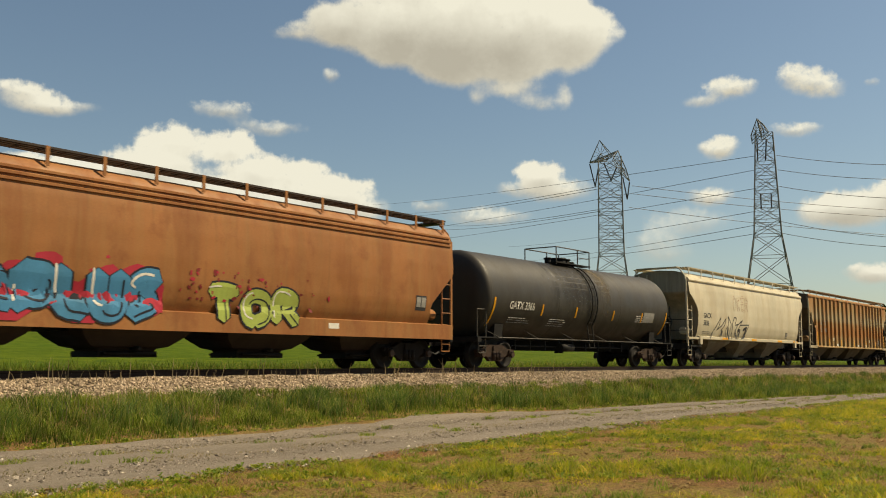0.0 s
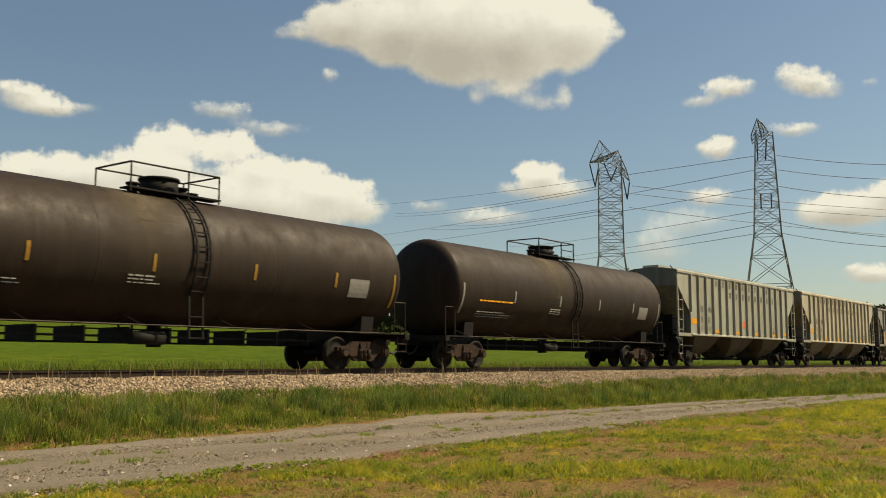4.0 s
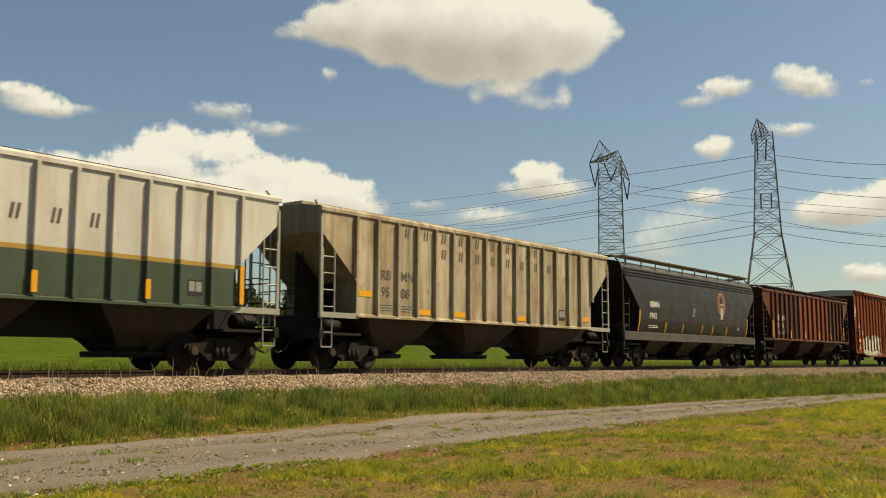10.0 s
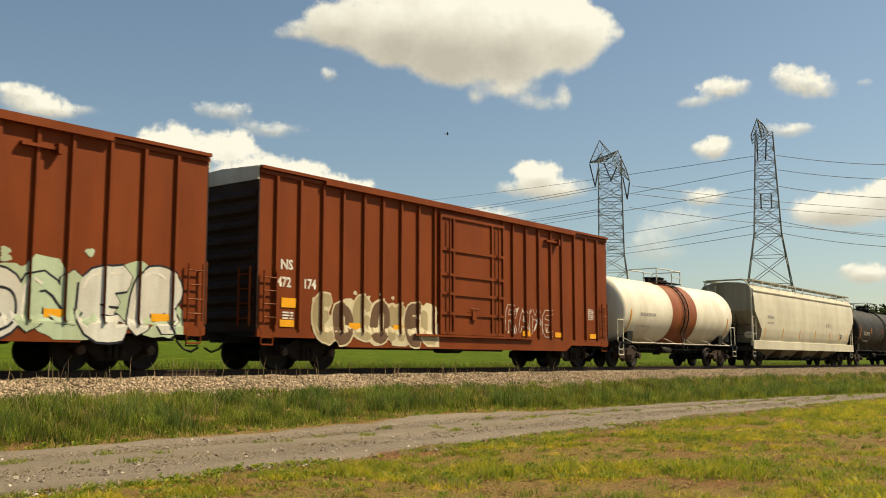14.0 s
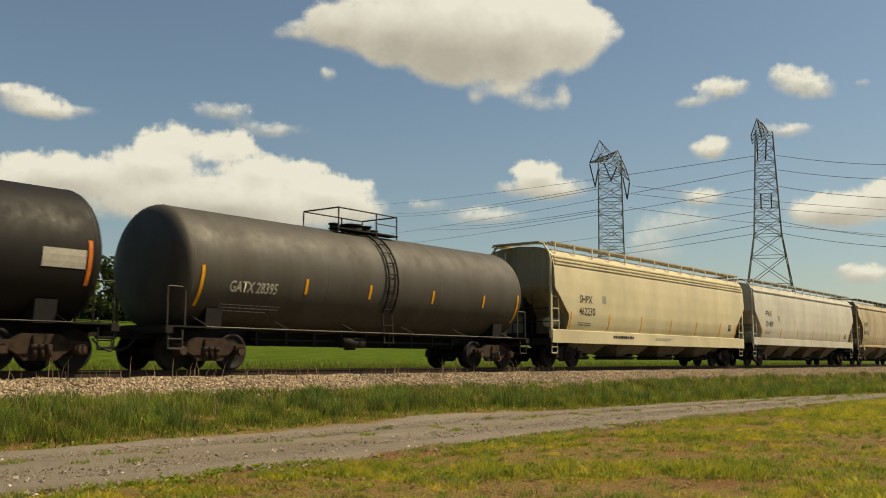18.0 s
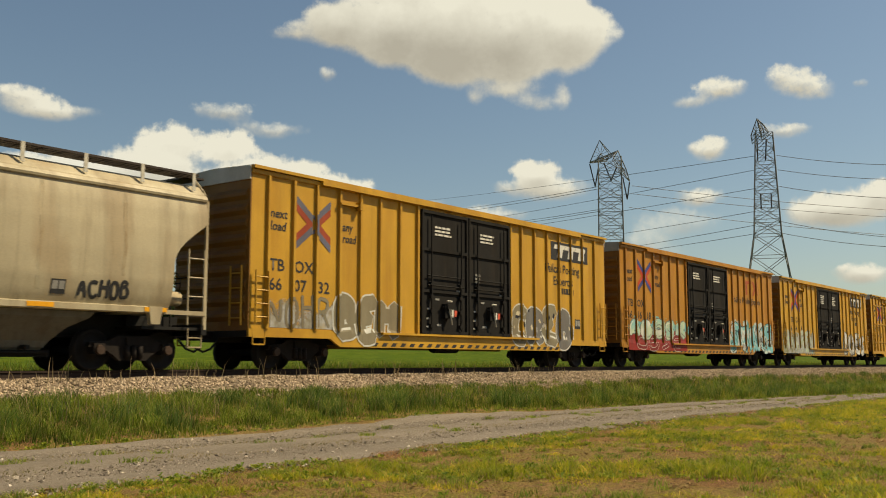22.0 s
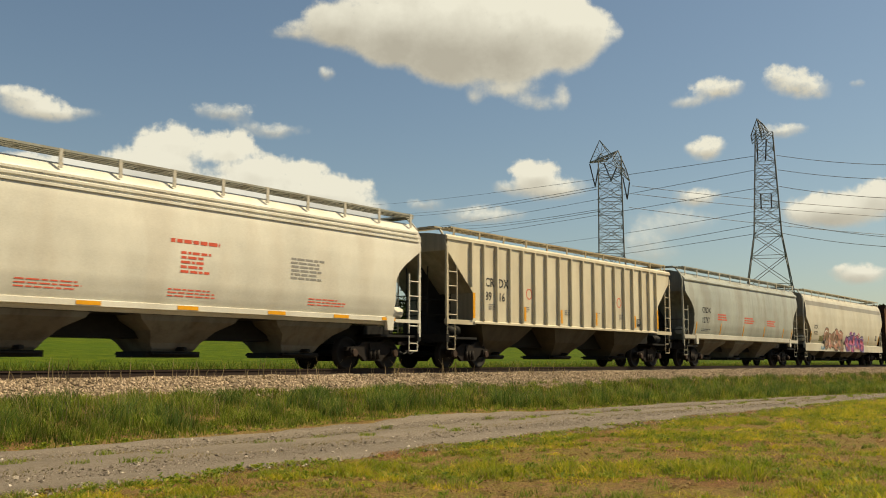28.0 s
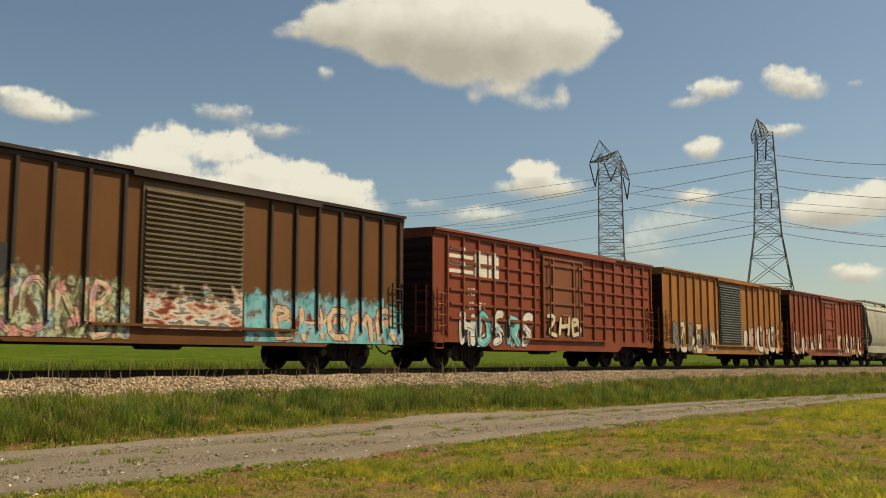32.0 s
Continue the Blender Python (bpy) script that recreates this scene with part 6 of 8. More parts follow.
for q, z in ((0, 2.05), (3, 1.62), (5, 1.62), (9, 1.62), (14, 1.75)):
    patch((ps[q] + ps[q + 1]) / 2 - 0.3, (ps[q] + ps[q + 1]) / 2 + 0.26, z, z + 0.17, M_YEL, car, side, "reflector_strip")
placard(car, side, (ps[12] + ps[13]) / 2 - 0.2, 1.75, 0.42)

car, side, L = curved_hopper(225.3, 240.53, "charcoal grey covered hopper with round emblem", P_CHARCOAL, P_CHARTOP, P_CHARCOAL, 3, 3, walk_mat=P_BROWNDOOR, bay_mat=P_CHARCOAL, sill_z=(1.13, 1.50), notch=(3.7, 2.42, 1.32))
CARS.append(car)
marks(car, side, -5.32, 2.58, "RBMN", "9962", 0.36, M_WHITE, 0.5)
tick_marks(car, (-3.65, -1.8, 0.43, 1.7, 3.5), 1.53, 1.95, side)
tick_marks(car, (-6.3, 6.25), 1.53, 2.42, side)
for rx, rz, off, mt, nm in ((0.52, 0.58, 0.006, plain("emblem_orange", (0.34, 0.15, 0.07), 0.5), "round_emblem"), (0.43, 0.48, 0.009, plain("emblem_brown", (0.20, 0.09, 0.05), 0.5), "emblem_field")):
    bm = bmesh.new()
    bm.faces.new([bm.verts.new((2.8 + rx * math.cos(q / 10 * math.pi), -side(3.07 + rz * math.sin(q / 10 * math.pi)) - off, 3.07 + rz * math.sin(q / 10 * math.pi))) for q in range(20)])
    part(nm, bm, mt, car)
patch(2.68, 2.92, 3.1, 3.42, M_BLACK, car, side, "emblem_figure", 0.012)
patch(2.5, 3.1, 2.98, 3.08, M_GREY, car, side, "emblem_figure", 0.012)
patch(2.64, 2.98, 2.3, 2.85, M_LADDER, car, side, "emblem_ribbon", 0.012)
small_print(-0.75, 2.62, 0.35, 4, M_GREY, car, side, 0.1)
placard(car, side, 4.9, 1.7)

car, side, L = ribbed_hopper(241.95, 258.61, "rust-red open-looking hopper with dark patched panels", P_RUSTRED, P_ENDDARK, 18, 3, boards=True, walk_mat=P_ENDDARK, bay_mat=P_ENDDARK, posts=POSTS18, top=4.23, rise=0.12, dark_panels=[(2, P_DARKPANEL), (4, P_DARKPANEL), (5, P_DARKPANEL), (13, P_DARKPANEL), (14, P_DARKPANEL), (16, P_DARKPANEL)] + [(q, P_BRIGHTRED) for q in range(6, 13)])
CARS.append(car)
for two, num, x in (("RB", "99", -6.13), ("MN", "73", -5.35)):
    letters(two, x, 2.6, 0.4, M_WHITE, car, lambda z: 1.437, "reporting_mark", bold=0.01)
    letters(num, x + 0.02, 2.14, 0.4, M_WHITE, car, lambda z: 1.437, "car_number", bold=0.01)
small_print(-6.0, 1.95, 1.6, 3, M_GREY, car, lambda z: 1.437)
tick_marks(car, (-4.02, -1.4, 1.34, 3.84), 1.6, 2.05, lambda z: 1.537, w=0.12)
tick_marks(car, (-6.98, 6.8), 1.6, 2.5, lambda z: 1.537, w=0.12)

# two brown boxcars
RIBS = [-8.68, -7.83, -6.98, -6.18, -5.31, -4.5, -3.66, -2.83, -2.04, 1.75, 2.38, 3.22, 4.07, 4.9, 5.7, 6.62, 7.5, 8.4]
for k, (f, r, num) in enumerate(((260.22, 278.86, "472 151"), (280.49, 299.03, "472 174"))):
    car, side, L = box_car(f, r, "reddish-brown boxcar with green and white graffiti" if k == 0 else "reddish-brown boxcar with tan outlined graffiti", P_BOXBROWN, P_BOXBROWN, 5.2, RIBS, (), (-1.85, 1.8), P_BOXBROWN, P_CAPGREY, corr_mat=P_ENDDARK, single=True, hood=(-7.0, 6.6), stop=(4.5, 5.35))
    CARS.append(car)
    letters("NS", -8.5, 2.6, 0.36, M_WHITE, car, side, "reporting_mark", bold=0.01)
    letters(num[:3], -8.6, 2.14, 0.36, M_WHITE, car, side, "car_number", bold=0.01, width=0.9)
    letters(num[4:], -7.68, 2.14, 0.36, M_WHITE, car, side, "car_number", bold=0.01, width=0.9)
    small_print(-8.4, 1.45, 0.5, 4, M_WHITE, car, side)
    small_print(7.7, 2.2, 0.5, 6, M_WHITE, car, side)
    for x in (-8.5, -5.9, -4.0, 3.0, 5.2, 7.8):
        patch(x, x + 0.5, 1.1, 1.28, M_YEL, car, side, "reflector_strip", 0.02)
    patch(-8.45, -7.95, 1.6, 1.85, M_YEL, car, side, "yellow_label", 0.02)
    if k == 0:
        graffiti(car, box_side, -7.3, -2.7, 0.72, 2.05, [G["white"], G["white"], G["cream"]], G["dark"], G["mint"], 6, 21, 0.2, False, "white and mint green sprayed letters", "HYMEDS")
        graffiti(car, box_side, 2.1, 8.6, 0.68, 2.3, [G["white"], G["white"], G["mint"]], G["dark"], G["mint"], 6, 22, 0.19, True, "mint and black sprayed letters", "RONER")
        tag = new("graffiti")
        tag.parent = car
        tagged(tag, "looping white sprayed scribble")
        for q in range(7):
            rr = random.Random(400 + q)
            a0, cx, cz, rx, rz = rr.uniform(0, 6), -9.0 + rr.uniform(-0.15, 0.15), 3.65 + rr.uniform(-0.15, 0.2), rr.uniform(0.12, 0.34), rr.uniform(0.2, 0.45)
            bm = bmesh.new()
            stroke(bm, [(cx + rx * math.cos(a0 + 0.45 * j), cz + rz * math.sin(a0 + 0.62 * j)) for j in range(9)], 0.016, 0.006 + 0.0006 * q, side)
            part("spray_line", bm, G["white"], tag)
    else:
        graffiti(car, box_side, -7.25, -1.9, 0.68, 2.0, [G["tan"], G["brown"]], G["cream"], G["cream"], 6, 31, 0.2, False, "tan and brown sprayed letters with cream outlines", "EDGOKEL")
        graffiti(car, side, 1.9, 5.1, 1.15, 2.2, [P_BOXBROWN], G["white"], None, 3, 33, 0.12, False, "thin white sprayed outline letters", "RAME", True)

car, side, L = tank_car(300.3, 312.92, "white tank car with a rust-red band round its middle", P_TANKWHITE, P_TANKWHITE, 1.46, 2.44, 1.3, (-1.25, 1.45, P_BANDRED), (-5.4, 5.3))
CARS.append(car)
small_print(-4.5, 2.2, 1.7, 1, M_GREY, car, side, 0.45)
small_print(-4.4, 1.8, 1.2, 2, M_GREY, car, side)

car, side, L = curved_hopper(315.44, 334.76, "off-white covered hopper with grey roof boards", P_OFFWHITE, P_OFFWHITE, P_OFFWHITE, 4, 1, walk_mat=P_MGREY, bay_mat=P_BAY, round_bays=True)
CARS.append(car)
small_print(-7.6, 2.6, 1.3, 2, M_GREY, car, side, 0.3)
small_print(3.2, 2.6, 1.3, 4, M_GREY, car, side)
tick_marks(car, (-8.0, -5, -2, 1, 4, 6.2, 8.0), 1.5, 2.1, side)
placard(car, side, 6.4, 1.7)

car, side, L = tank_car(335.82, 350.88, "black tank car with orange strips and white labels", P_TARTANK, P_TARTANK, ticks=(-6.75, -3.9, -0.87, 1.87, 4.49, 6.9), tick_z=2.66, tick_mat=plain("orange_reflector", (0.62, 0.17, 0.03), 0.5), dome=0.16)
CARS.append(car)
letters("TILX 261010", -5.8, 2.12, 0.36, M_LADDER, car, side, "reporting_mark", width=0.78)
small_print(-5.6, 1.75, 1.6, 2, M_GREY, car, side)
patch(3.55, 4.3, 2.1, 2.48, M_LADDER, car, side, "white_label")
patch(5.85, 6.85, 2.15, 2.55, M_LADDER, car, side, "data_panel")
car, side, L = tank_car(352.6, 367.54, "dusty black tank car with yellow reflector strips", P_GREYTANK, P_GREYTANK, ticks=(-6.8, -3.35, -0.81, 2.1, 4.82, 6.85), tick_z=2.38)
CARS.append(car)
letters("GATX 28395", -5.9, 1.92, 0.38, M_LADDER, car, side, "reporting_mark", width=0.76)
small_print(-6.0, 1.6, 2.0, 3, M_GREY, car, side)

for f, r, own, num, m, s_, lab, nb, mx in ((369.31, 388.64, "SHPX", "462230", P_BUFF, P_BUFF, "buff yellow covered hopper with long side sill", 4, -7.75),
                                           (390.05, 409.26, "FPAX", "201409", P_COOLWHITE, P_COOLWHITE, "cool white covered hopper with white side sill", 4, -7.9)):
    car, side, L = curved_hopper(f, r, lab, m, s_, m, nb, 3 if own == "SHPX" else 1, end_mat=None if own == "SHPX" else P_COOLWHITE, walk_mat=P_TAN if own == "SHPX" else P_MGREY, bay_mat=P_BAY, round_bays=own == "SHPX", sill_z=(0.91, 1.42) if own == "SHPX" else (1.14, 1.55))
    CARS.append(car)
    marks(car, side, mx, 2.46 if own == "SHPX" else 2.72, own, num, 0.42, M_BLACK, 0.46 if own == "SHPX" else 0.56)
    tick_marks(car, (-8.35, -5.3, -2.4, 0.6, 3.4, 6.3, 8.4), 1.45, 2.1, side)
    patch(-5.9, -5.6, 2.5, 2.8, M_GREY, car, side, "inspection_stencil", 0.005)
    placard(car, side, 7.4, 1.75)
    if own == "SHPX":
        small_print(-4.9, 1.15, 2.0, 1, M_BLACK, car, lambda z: 1.493, 0.2)
        small_print(-1.0, 1.2, 1.8, 2, M_GREY, car, lambda z: 1.493)

car, side, L = curved_hopper(410.67, 427.43, "dusty tan covered hopper with seam streaks", P_TAN, P_TAN, P_TAN, 3, 1, walk_mat=P_DARKPANEL, bay_mat=P_BAY, slim=True, sill_z=(1.30, 1.46))
CARS.append(car)
marks(car, side, -7.1, 2.72, "FURX", "845936", 0.44, M_BLACK, 0.58)
for k in range(7):
    bm = bmesh.new()
    x = -6.0 + k * 2.0
    zs = [1.45 + q * 0.25 for q in range(11)]
    vs = [[bm.verts.new((x + dx + 0.02 * math.sin(5 * z), -side(z) - 0.004, z)) for dx in (-0.045, 0.045)] for z in zs]
    for a, b in zip(vs, vs[1:]):
        bm.faces.new((a[0], a[1], b[1], b[0]))
    part("seam_streak", bm, P_STAIN, car)
for x in (-6.8, -3.6, 0.2, 3.8, 6.6):
    patch(x, x + 0.6, 1.32, 1.42, M_YEL, car, lambda z: 1.495, "reflector_strip")
graffiti(car, side, 4.9, 6.2, 1.55, 2.0, [M_BLACK], M_BLACK, None, 5, 41, 0.10, False, "small black sprayed tag", "ACHOB")
placard(car, side, 4.3, 1.6)


def yellow_logo(car, side, x, z, s, red, blue):
    """Crossed red and blue bars with a blue arc at the middle, as a plain shape."""
    for sx in (-1, 1):
        for sz in (-1, 1):
            for d, mm in ((0.16, blue), (-0.14, red)):
                bm = bmesh.new()
                pts = [(0.06, 0.05 + d + 0.15), (0.06, 0.05 + d - 0.15), (0.78, 0.72 + d - 0.15), (0.78, 0.72 + d + 0.15)]
                bm.faces.new([bm.verts.new((x + sx * s * 1.18 * px, -side(z) - 0.006 - 0.001 * (sx > 0) - 0.0005 * (sz > 0) - 0.0015 * (d > 0), z + sz * s * pz)) for px, pz in pts])
                part("emblem_bar", bm, mm, car)
    bm = bmesh.new()
    rows = [[bm.verts.new((x - 0.1 + q * s * math.cos(k / 6 * math.pi - math.pi / 2), -side(z) - 0.010, z + q * s * math.sin(k / 6 * math.pi - math.pi / 2))) for q in (0.26, 0.4)] for k in range(7)]
    for p, q in zip(rows, rows[1:]):
        bm.faces.new((p[0], p[1], q[1], q[0]))
    part("emblem_bar", bm, blue, car)


M_EMRED, M_EMBLUE = paint("emblem_red", (0.85, 0.10, 0.03), 0.05, 0.3, 0.5), paint("emblem_blue", (0.07, 0.10, 0.40), 0.05, 0.3, 0.5)
M_OLDRED, M_OLDBLUE = paint("faded_emblem_paint_red", (0.55, 0.10, 0.04), 0.1, 0.5, 0.5), paint("faded_emblem_paint_blue", (0.22, 0.22, 0.30), 0.1, 0.5, 0.5)
M_PALEMB = plain("faded_red_emblem", (0.33, 0.07, 0.03), 0.6)
yel = [(428.71, 447.37, "660732", 0), (448.71, 467.14, "661618", 1), (468.48, 487.04, "666414", 2), (488.37, 506.94, "664612", 3), (508.77, 527.35, "670641", 4)]
YLAB = ["weathered yellow boxcar with black double doors and grey graffiti", "faded orange-yellow boxcar with teal and maroon graffiti", "yellow boxcar with black doors and silver graffiti", "clean yellow boxcar with grid ribbed sides and black doors", "yellow grid-ribbed boxcar with black double doors"]
YR = [-8.75, -7.85, -7.0, -6.1, -5.25, -4.4, -3.5, -2.66, 2.45, 3.16, 4.02, 4.88, 5.75, 6.62, 7.5, 8.45]
for f, r, num, k in yel:
    m = P_YELLOW2 if k == 1 else P_YELLOW
    car, side, L = box_car(f, r, YLAB[k], m, m, (5.17, 5.16, 5.12, 5.15, 5.13)[k], YR, (1.69, 3.02, 4.38) if k > 2 else (), (-2.55, 2.35), P_BLACKDOOR, P_CAPGREY if k != 1 else P_MGREY, corr_mat=P_YELEND, sill_mat=m, hood=(-6.9, 7.2), stop=(-6.15, -5.35), plug=True)
    CARS.append(car)
    lx, tx = ((-7.1, -8.68), (-6.95, -8.6), (-6.72, -7.58), (-6.9, -8.66), (-6.9, -8.66))[k]
    yellow_logo(car, side, lx, 3.88, 0.70, *((M_OLDRED, M_OLDBLUE) if k == 0 else (M_EMRED, M_EMBLUE)))
    letters("next\nload", -8.68 if k != 2 else -8.42, 3.92, 0.33, M_BLACK, car, side, "slogan", shear=0.15, bold=0.006)
    letters("any\nroad", -5.98 if k != 2 else -5.95, 3.84, 0.33, M_BLACK, car, side, "slogan", shear=0.15, bold=0.006, width=0.9)
    for q, two in enumerate(("TB", "OX")):
        letters(two, tx + 0.88 * q, 2.54, 0.44, M_BLACK, car, side, "reporting_mark", width=1.05)
    for q in range(3):
        letters(num[2 * q:2 * q + 2], tx + 0.88 * q - (0.0 if k != 2 else 0.2), 2.04, 0.44, M_BLACK, car, side, "car_number", width=1.05)
    if k in (0, 2):
        patch(5.2, 7.95, 3.98, 4.66, M_BLACK, car, side, "black_emblem_field", 0.006)
        for q in range(3):
            patch(5.42 + q * 0.78, 6.18 + q * 0.78, 4.40, 4.56, M_WHITE, car, side, "emblem_block", 0.010, slant=0.3)
            patch(5.62 + q * 0.78, 5.98 + q * 0.78, 4.08, 4.40, M_WHITE, car, side, "emblem_block", 0.010, slant=0.3)
        letters("Railcar Pooling\n     Experts", 4.75, 3.5, 0.46, M_BLACK, car, side, "slogan", width=0.92)
        small_print(5.7, 2.72, 1.5, 1, M_BLACK, car, side, 0.4)
    else:
        patch(5.0, 5.9, 4.35, 4.5, M_PALEMB, car, side, "faded_emblem_bar", 0.006)
        patch(5.15, 5.35, 3.75, 4.35, M_PALEMB, car, side, "faded_emblem_bar", 0.006)
        patch(6.1, 6.3, 3.75, 4.5, M_PALEMB, car, side, "faded_emblem_bar", 0.006, slant=0.7)
        patch(6.65, 6.85, 3.75, 4.5, M_PALEMB, car, side, "faded_emblem_bar", 0.007, slant=-0.7)
        letters("Railcar Pooling Experts" if k < 3 else "RAILCAR POOLING EXPERTS", 3.3, 3.28, 0.42 if k < 3 else 0.3, M_BLACK, car, side, "slogan", width=1.0)
    for x in (-1.85, 0.6):
        small_print(x, 4.36, 0.85, 3 if k < 2 else 5, M_WHITE, car, lambda z: 1.53, 0.115)
    small_print(0.3, 3.0, 0.3, 3, M_GREY, car, lambda z: 1.53, 0.12)
    for x in np.arange(-6.0, 6.0, 0.42):
        patch(x, x + 0.2, 0.64, 0.74, M_BLACK, car, lambda z: 1.503, "hazard_stripe", 0.004, slant=1.0) if k < 6 and abs(x) < 5.5 else None
    placard(car, side, 6.9, 1.45, 0.4)
    if k == 0:
        graffiti(car, side, -8.75, -6.4, 1.05, 1.95, [G["ash"]], G["grey"], None, 4, 50, 0.060, False, "grey sprayed scribble", "NOHR")
        overspray(car, side, -8.7, -6.3, 1.07, 2.0, sprayed("faded_grey_overspray", tint("ash", "silver", "tan"), 2.2, (1.75, 0.7)), "faded grey spray over the lower side")
        graffiti(car, box_side, -6.2, -3.65, 0.74, 2.12, [G["ash"]], G["white"], None, 3, 51, 0.22, False, "olive grey sprayed letters with white outlines", "BEH")
        graffiti(car, box_side, 2.5, 6.6, 0.72, 2.3, [G["ash"], G["grey"]], G["white"], None, 4, 52, 0.2, False, "grey sprayed letters with white outlines", "CREB")
        splatter(car, box_side, 2.5, 6.6, 0.75, 2.1, [G["dark"], G["silver"], G["cream"]], 40, 60, "black and pale spray between the letters", (0.05, 0.16))
    elif k == 1:
        graffiti(car, box_side, -8.6, -2.7, 1.2, 2.1, [sprayed("pale_turquoise_spray", tint("cyan", "mint", "white"), 1.8)], G["grey"], G["cyan"], 5, 53, 0.22, True, "turquoise sprayed letters above a maroon band", "ABOSK")
        overspray(car, box_side, -8.6, -2.7, 0.70, 1.6, sprayed("red_sprayed_band", [(0.30, 0.03, 0.03), (0.50, 0.04, 0.035), (0.42, 0.035, 0.03)], 2.2, (1.75, 0.25)), "red sprayed band under the letters")
        graffiti(car, box_side, -7.9, -3.2, 0.72, 1.45, [G["maroon"]], G["white"], None, 5, 58, 0.10, False, "thin white sprayed outlines on maroon", "OBSE")
        graffiti(car, box_side, 2.7, 9.0, 0.68, 2.3, [sprayed("turquoise_and_white_spray", tint("sky", "cyan", "cyan", "white", "grey"), 1.7)], G["dark"], sprayed("teal_cloud_spray", tint("dark", "teal", "white", "teal"), 1.8), 6, 54, 0.19, True, "teal, white and black sprayed letters", "STAKE", True)
    elif k == 2:
        overspray(car, box_side, -9.1, -3.4, 0.72, 2.3, sprayed("dull_green_grey_overspray", tint("ash", "olive", "silver", "teal"), 2.4, (2.0, 0.6)), "dull green and grey sprayed background")
        graffiti(car, box_side, -8.9, -3.5, 0.74, 2.15, [sprayed("silver_green_spray", tint("ash", "silver", "mint", "grey"), 2.6)], G["silver"], None, 6, 55, 0.15, False, "silver sprayed letters with white edges", "HAWSEN", True)
        graffiti(car, box_side, 3.0, 8.4, 0.68, 2.2, [sprayed("white_and_grey_spray", tint("grey", "silver", "white", "white", "dark"), 2.4)], G["dark"], None, 4, 56, 0.19, True, "white sprayed letters", "BOES", True)

car, side, L = curved_hopper(528.86, 545.77, "off-white covered hopper with faint red stencils", P_FRESHWHITE, P_FRESHWHITE, P_FRESHWHITE, 3, 3, walk_mat=P_MGREY, bay_mat=P_BAY, slim=True, sill_z=(1.38, 1.54), notch=(3.55, 2.5, 1.25))
CARS.append(car)
marks(car, side, -6.35, 2.74, "SHQX", "40025", 0.38, M_BLACK, 0.48)
small_print(-0.9, 2.95, 1.7, 1, M_REDSTEN, car, side, 0.16)
small_print(-0.6, 2.7, 0.9, 5, M_REDSTEN, car, side, 0.11)
small_print(-4.6, 1.85, 1.7, 3, M_REDSTEN, car, side)
small_print(-0.9, 1.85, 1.5, 3, M_REDSTEN, car, side)
small_print(2.9, 2.85, 1.3, 6, M_GREY, car, side, 0.1)
small_print(3.6, 1.85, 1.5, 3, M_REDSTEN, car, side)
for x in (-6.6, -3.2, -0.6, 2.2, 4.6, 6.6):
    patch(x, x + 0.6, 1.40, 1.49, M_YEL, car, lambda z: 1.495, "reflector_strip")

car, side, L = ribbed_hopper(547.06, 563.79, "cream covered hopper with ribbed sides and round signs", P_WARMCREAM, P_CREAM, 18, 3, walk_mat=P_TAN, bay_mat=P_BAYMID, posts=[q - 0.12 for q in POSTS18], top=4.20)
CARS.append(car)
for two, num, x in (("CR", "89", -6.22), ("DX", "16", -5.42)):
    letters(two, x, 2.72, 0.42, M_BLACK, car, side, "reporting_mark")
    letters(num, x, 2.26, 0.4, M_BLACK, car, side, "car_number")
tick_marks(car, (-3.97, -1.46, 1.22, 4.58), 1.62, 2.12, lambda z: 1.537, w=0.12)
tick_marks(car, (-7.05, 6.75), 1.62, 2.45, lambda z: 1.537, w=0.12)
for x, z in ((-3.48, 2.6), (3.4, 2.62)):
    bm = bmesh.new()
    rings = [[bm.verts.new((x + q * math.cos(a), -side(z) - 0.006, z + q * math.sin(a))) for a in [i / 16 * 6.2832 for i in range(16)]] for q in (0.2, 0.16)]
    for i in range(16):
        bm.faces.new((rings[0][i], rings[0][(i + 1) % 16], rings[1][(i + 1) % 16], rings[1][i]))
    part("round_sign", bm, M_REDSTEN, car)
for x in (-6.0, -4.0, -1.0, 1.2, 3.4):
    small_print(x, 2.1, 0.55, 3, M_GREY, car, side)
placard(car, side, 5.0, 1.7)

car, side, L = curved_hopper(565.16, 581.55, "silver grey covered hopper with red stencil lines", P_SILVER, P_COOLWHITE, P_LGREY, 3, 1, walk_mat=P_MGREY, bay_mat=P_BAY, slim=True, sill_z=(1.32, 1.56))
CARS.append(car)
marks(car, side, -6.25, 2.56, "CRDX", "12767", 0.38, M_BLACK, 0.48)
for x, z in ((-4.3, 2.5), (-0.7, 2.45), (2.7, 2.4)):
    small_print(x, z, 1.5, 3, M_REDSTEN, car, side, 0.12)
tick_marks(car, (-6.9, -3.9, -0.8, 2.3, 5.4, 6.9), 1.5, 2.1, side)

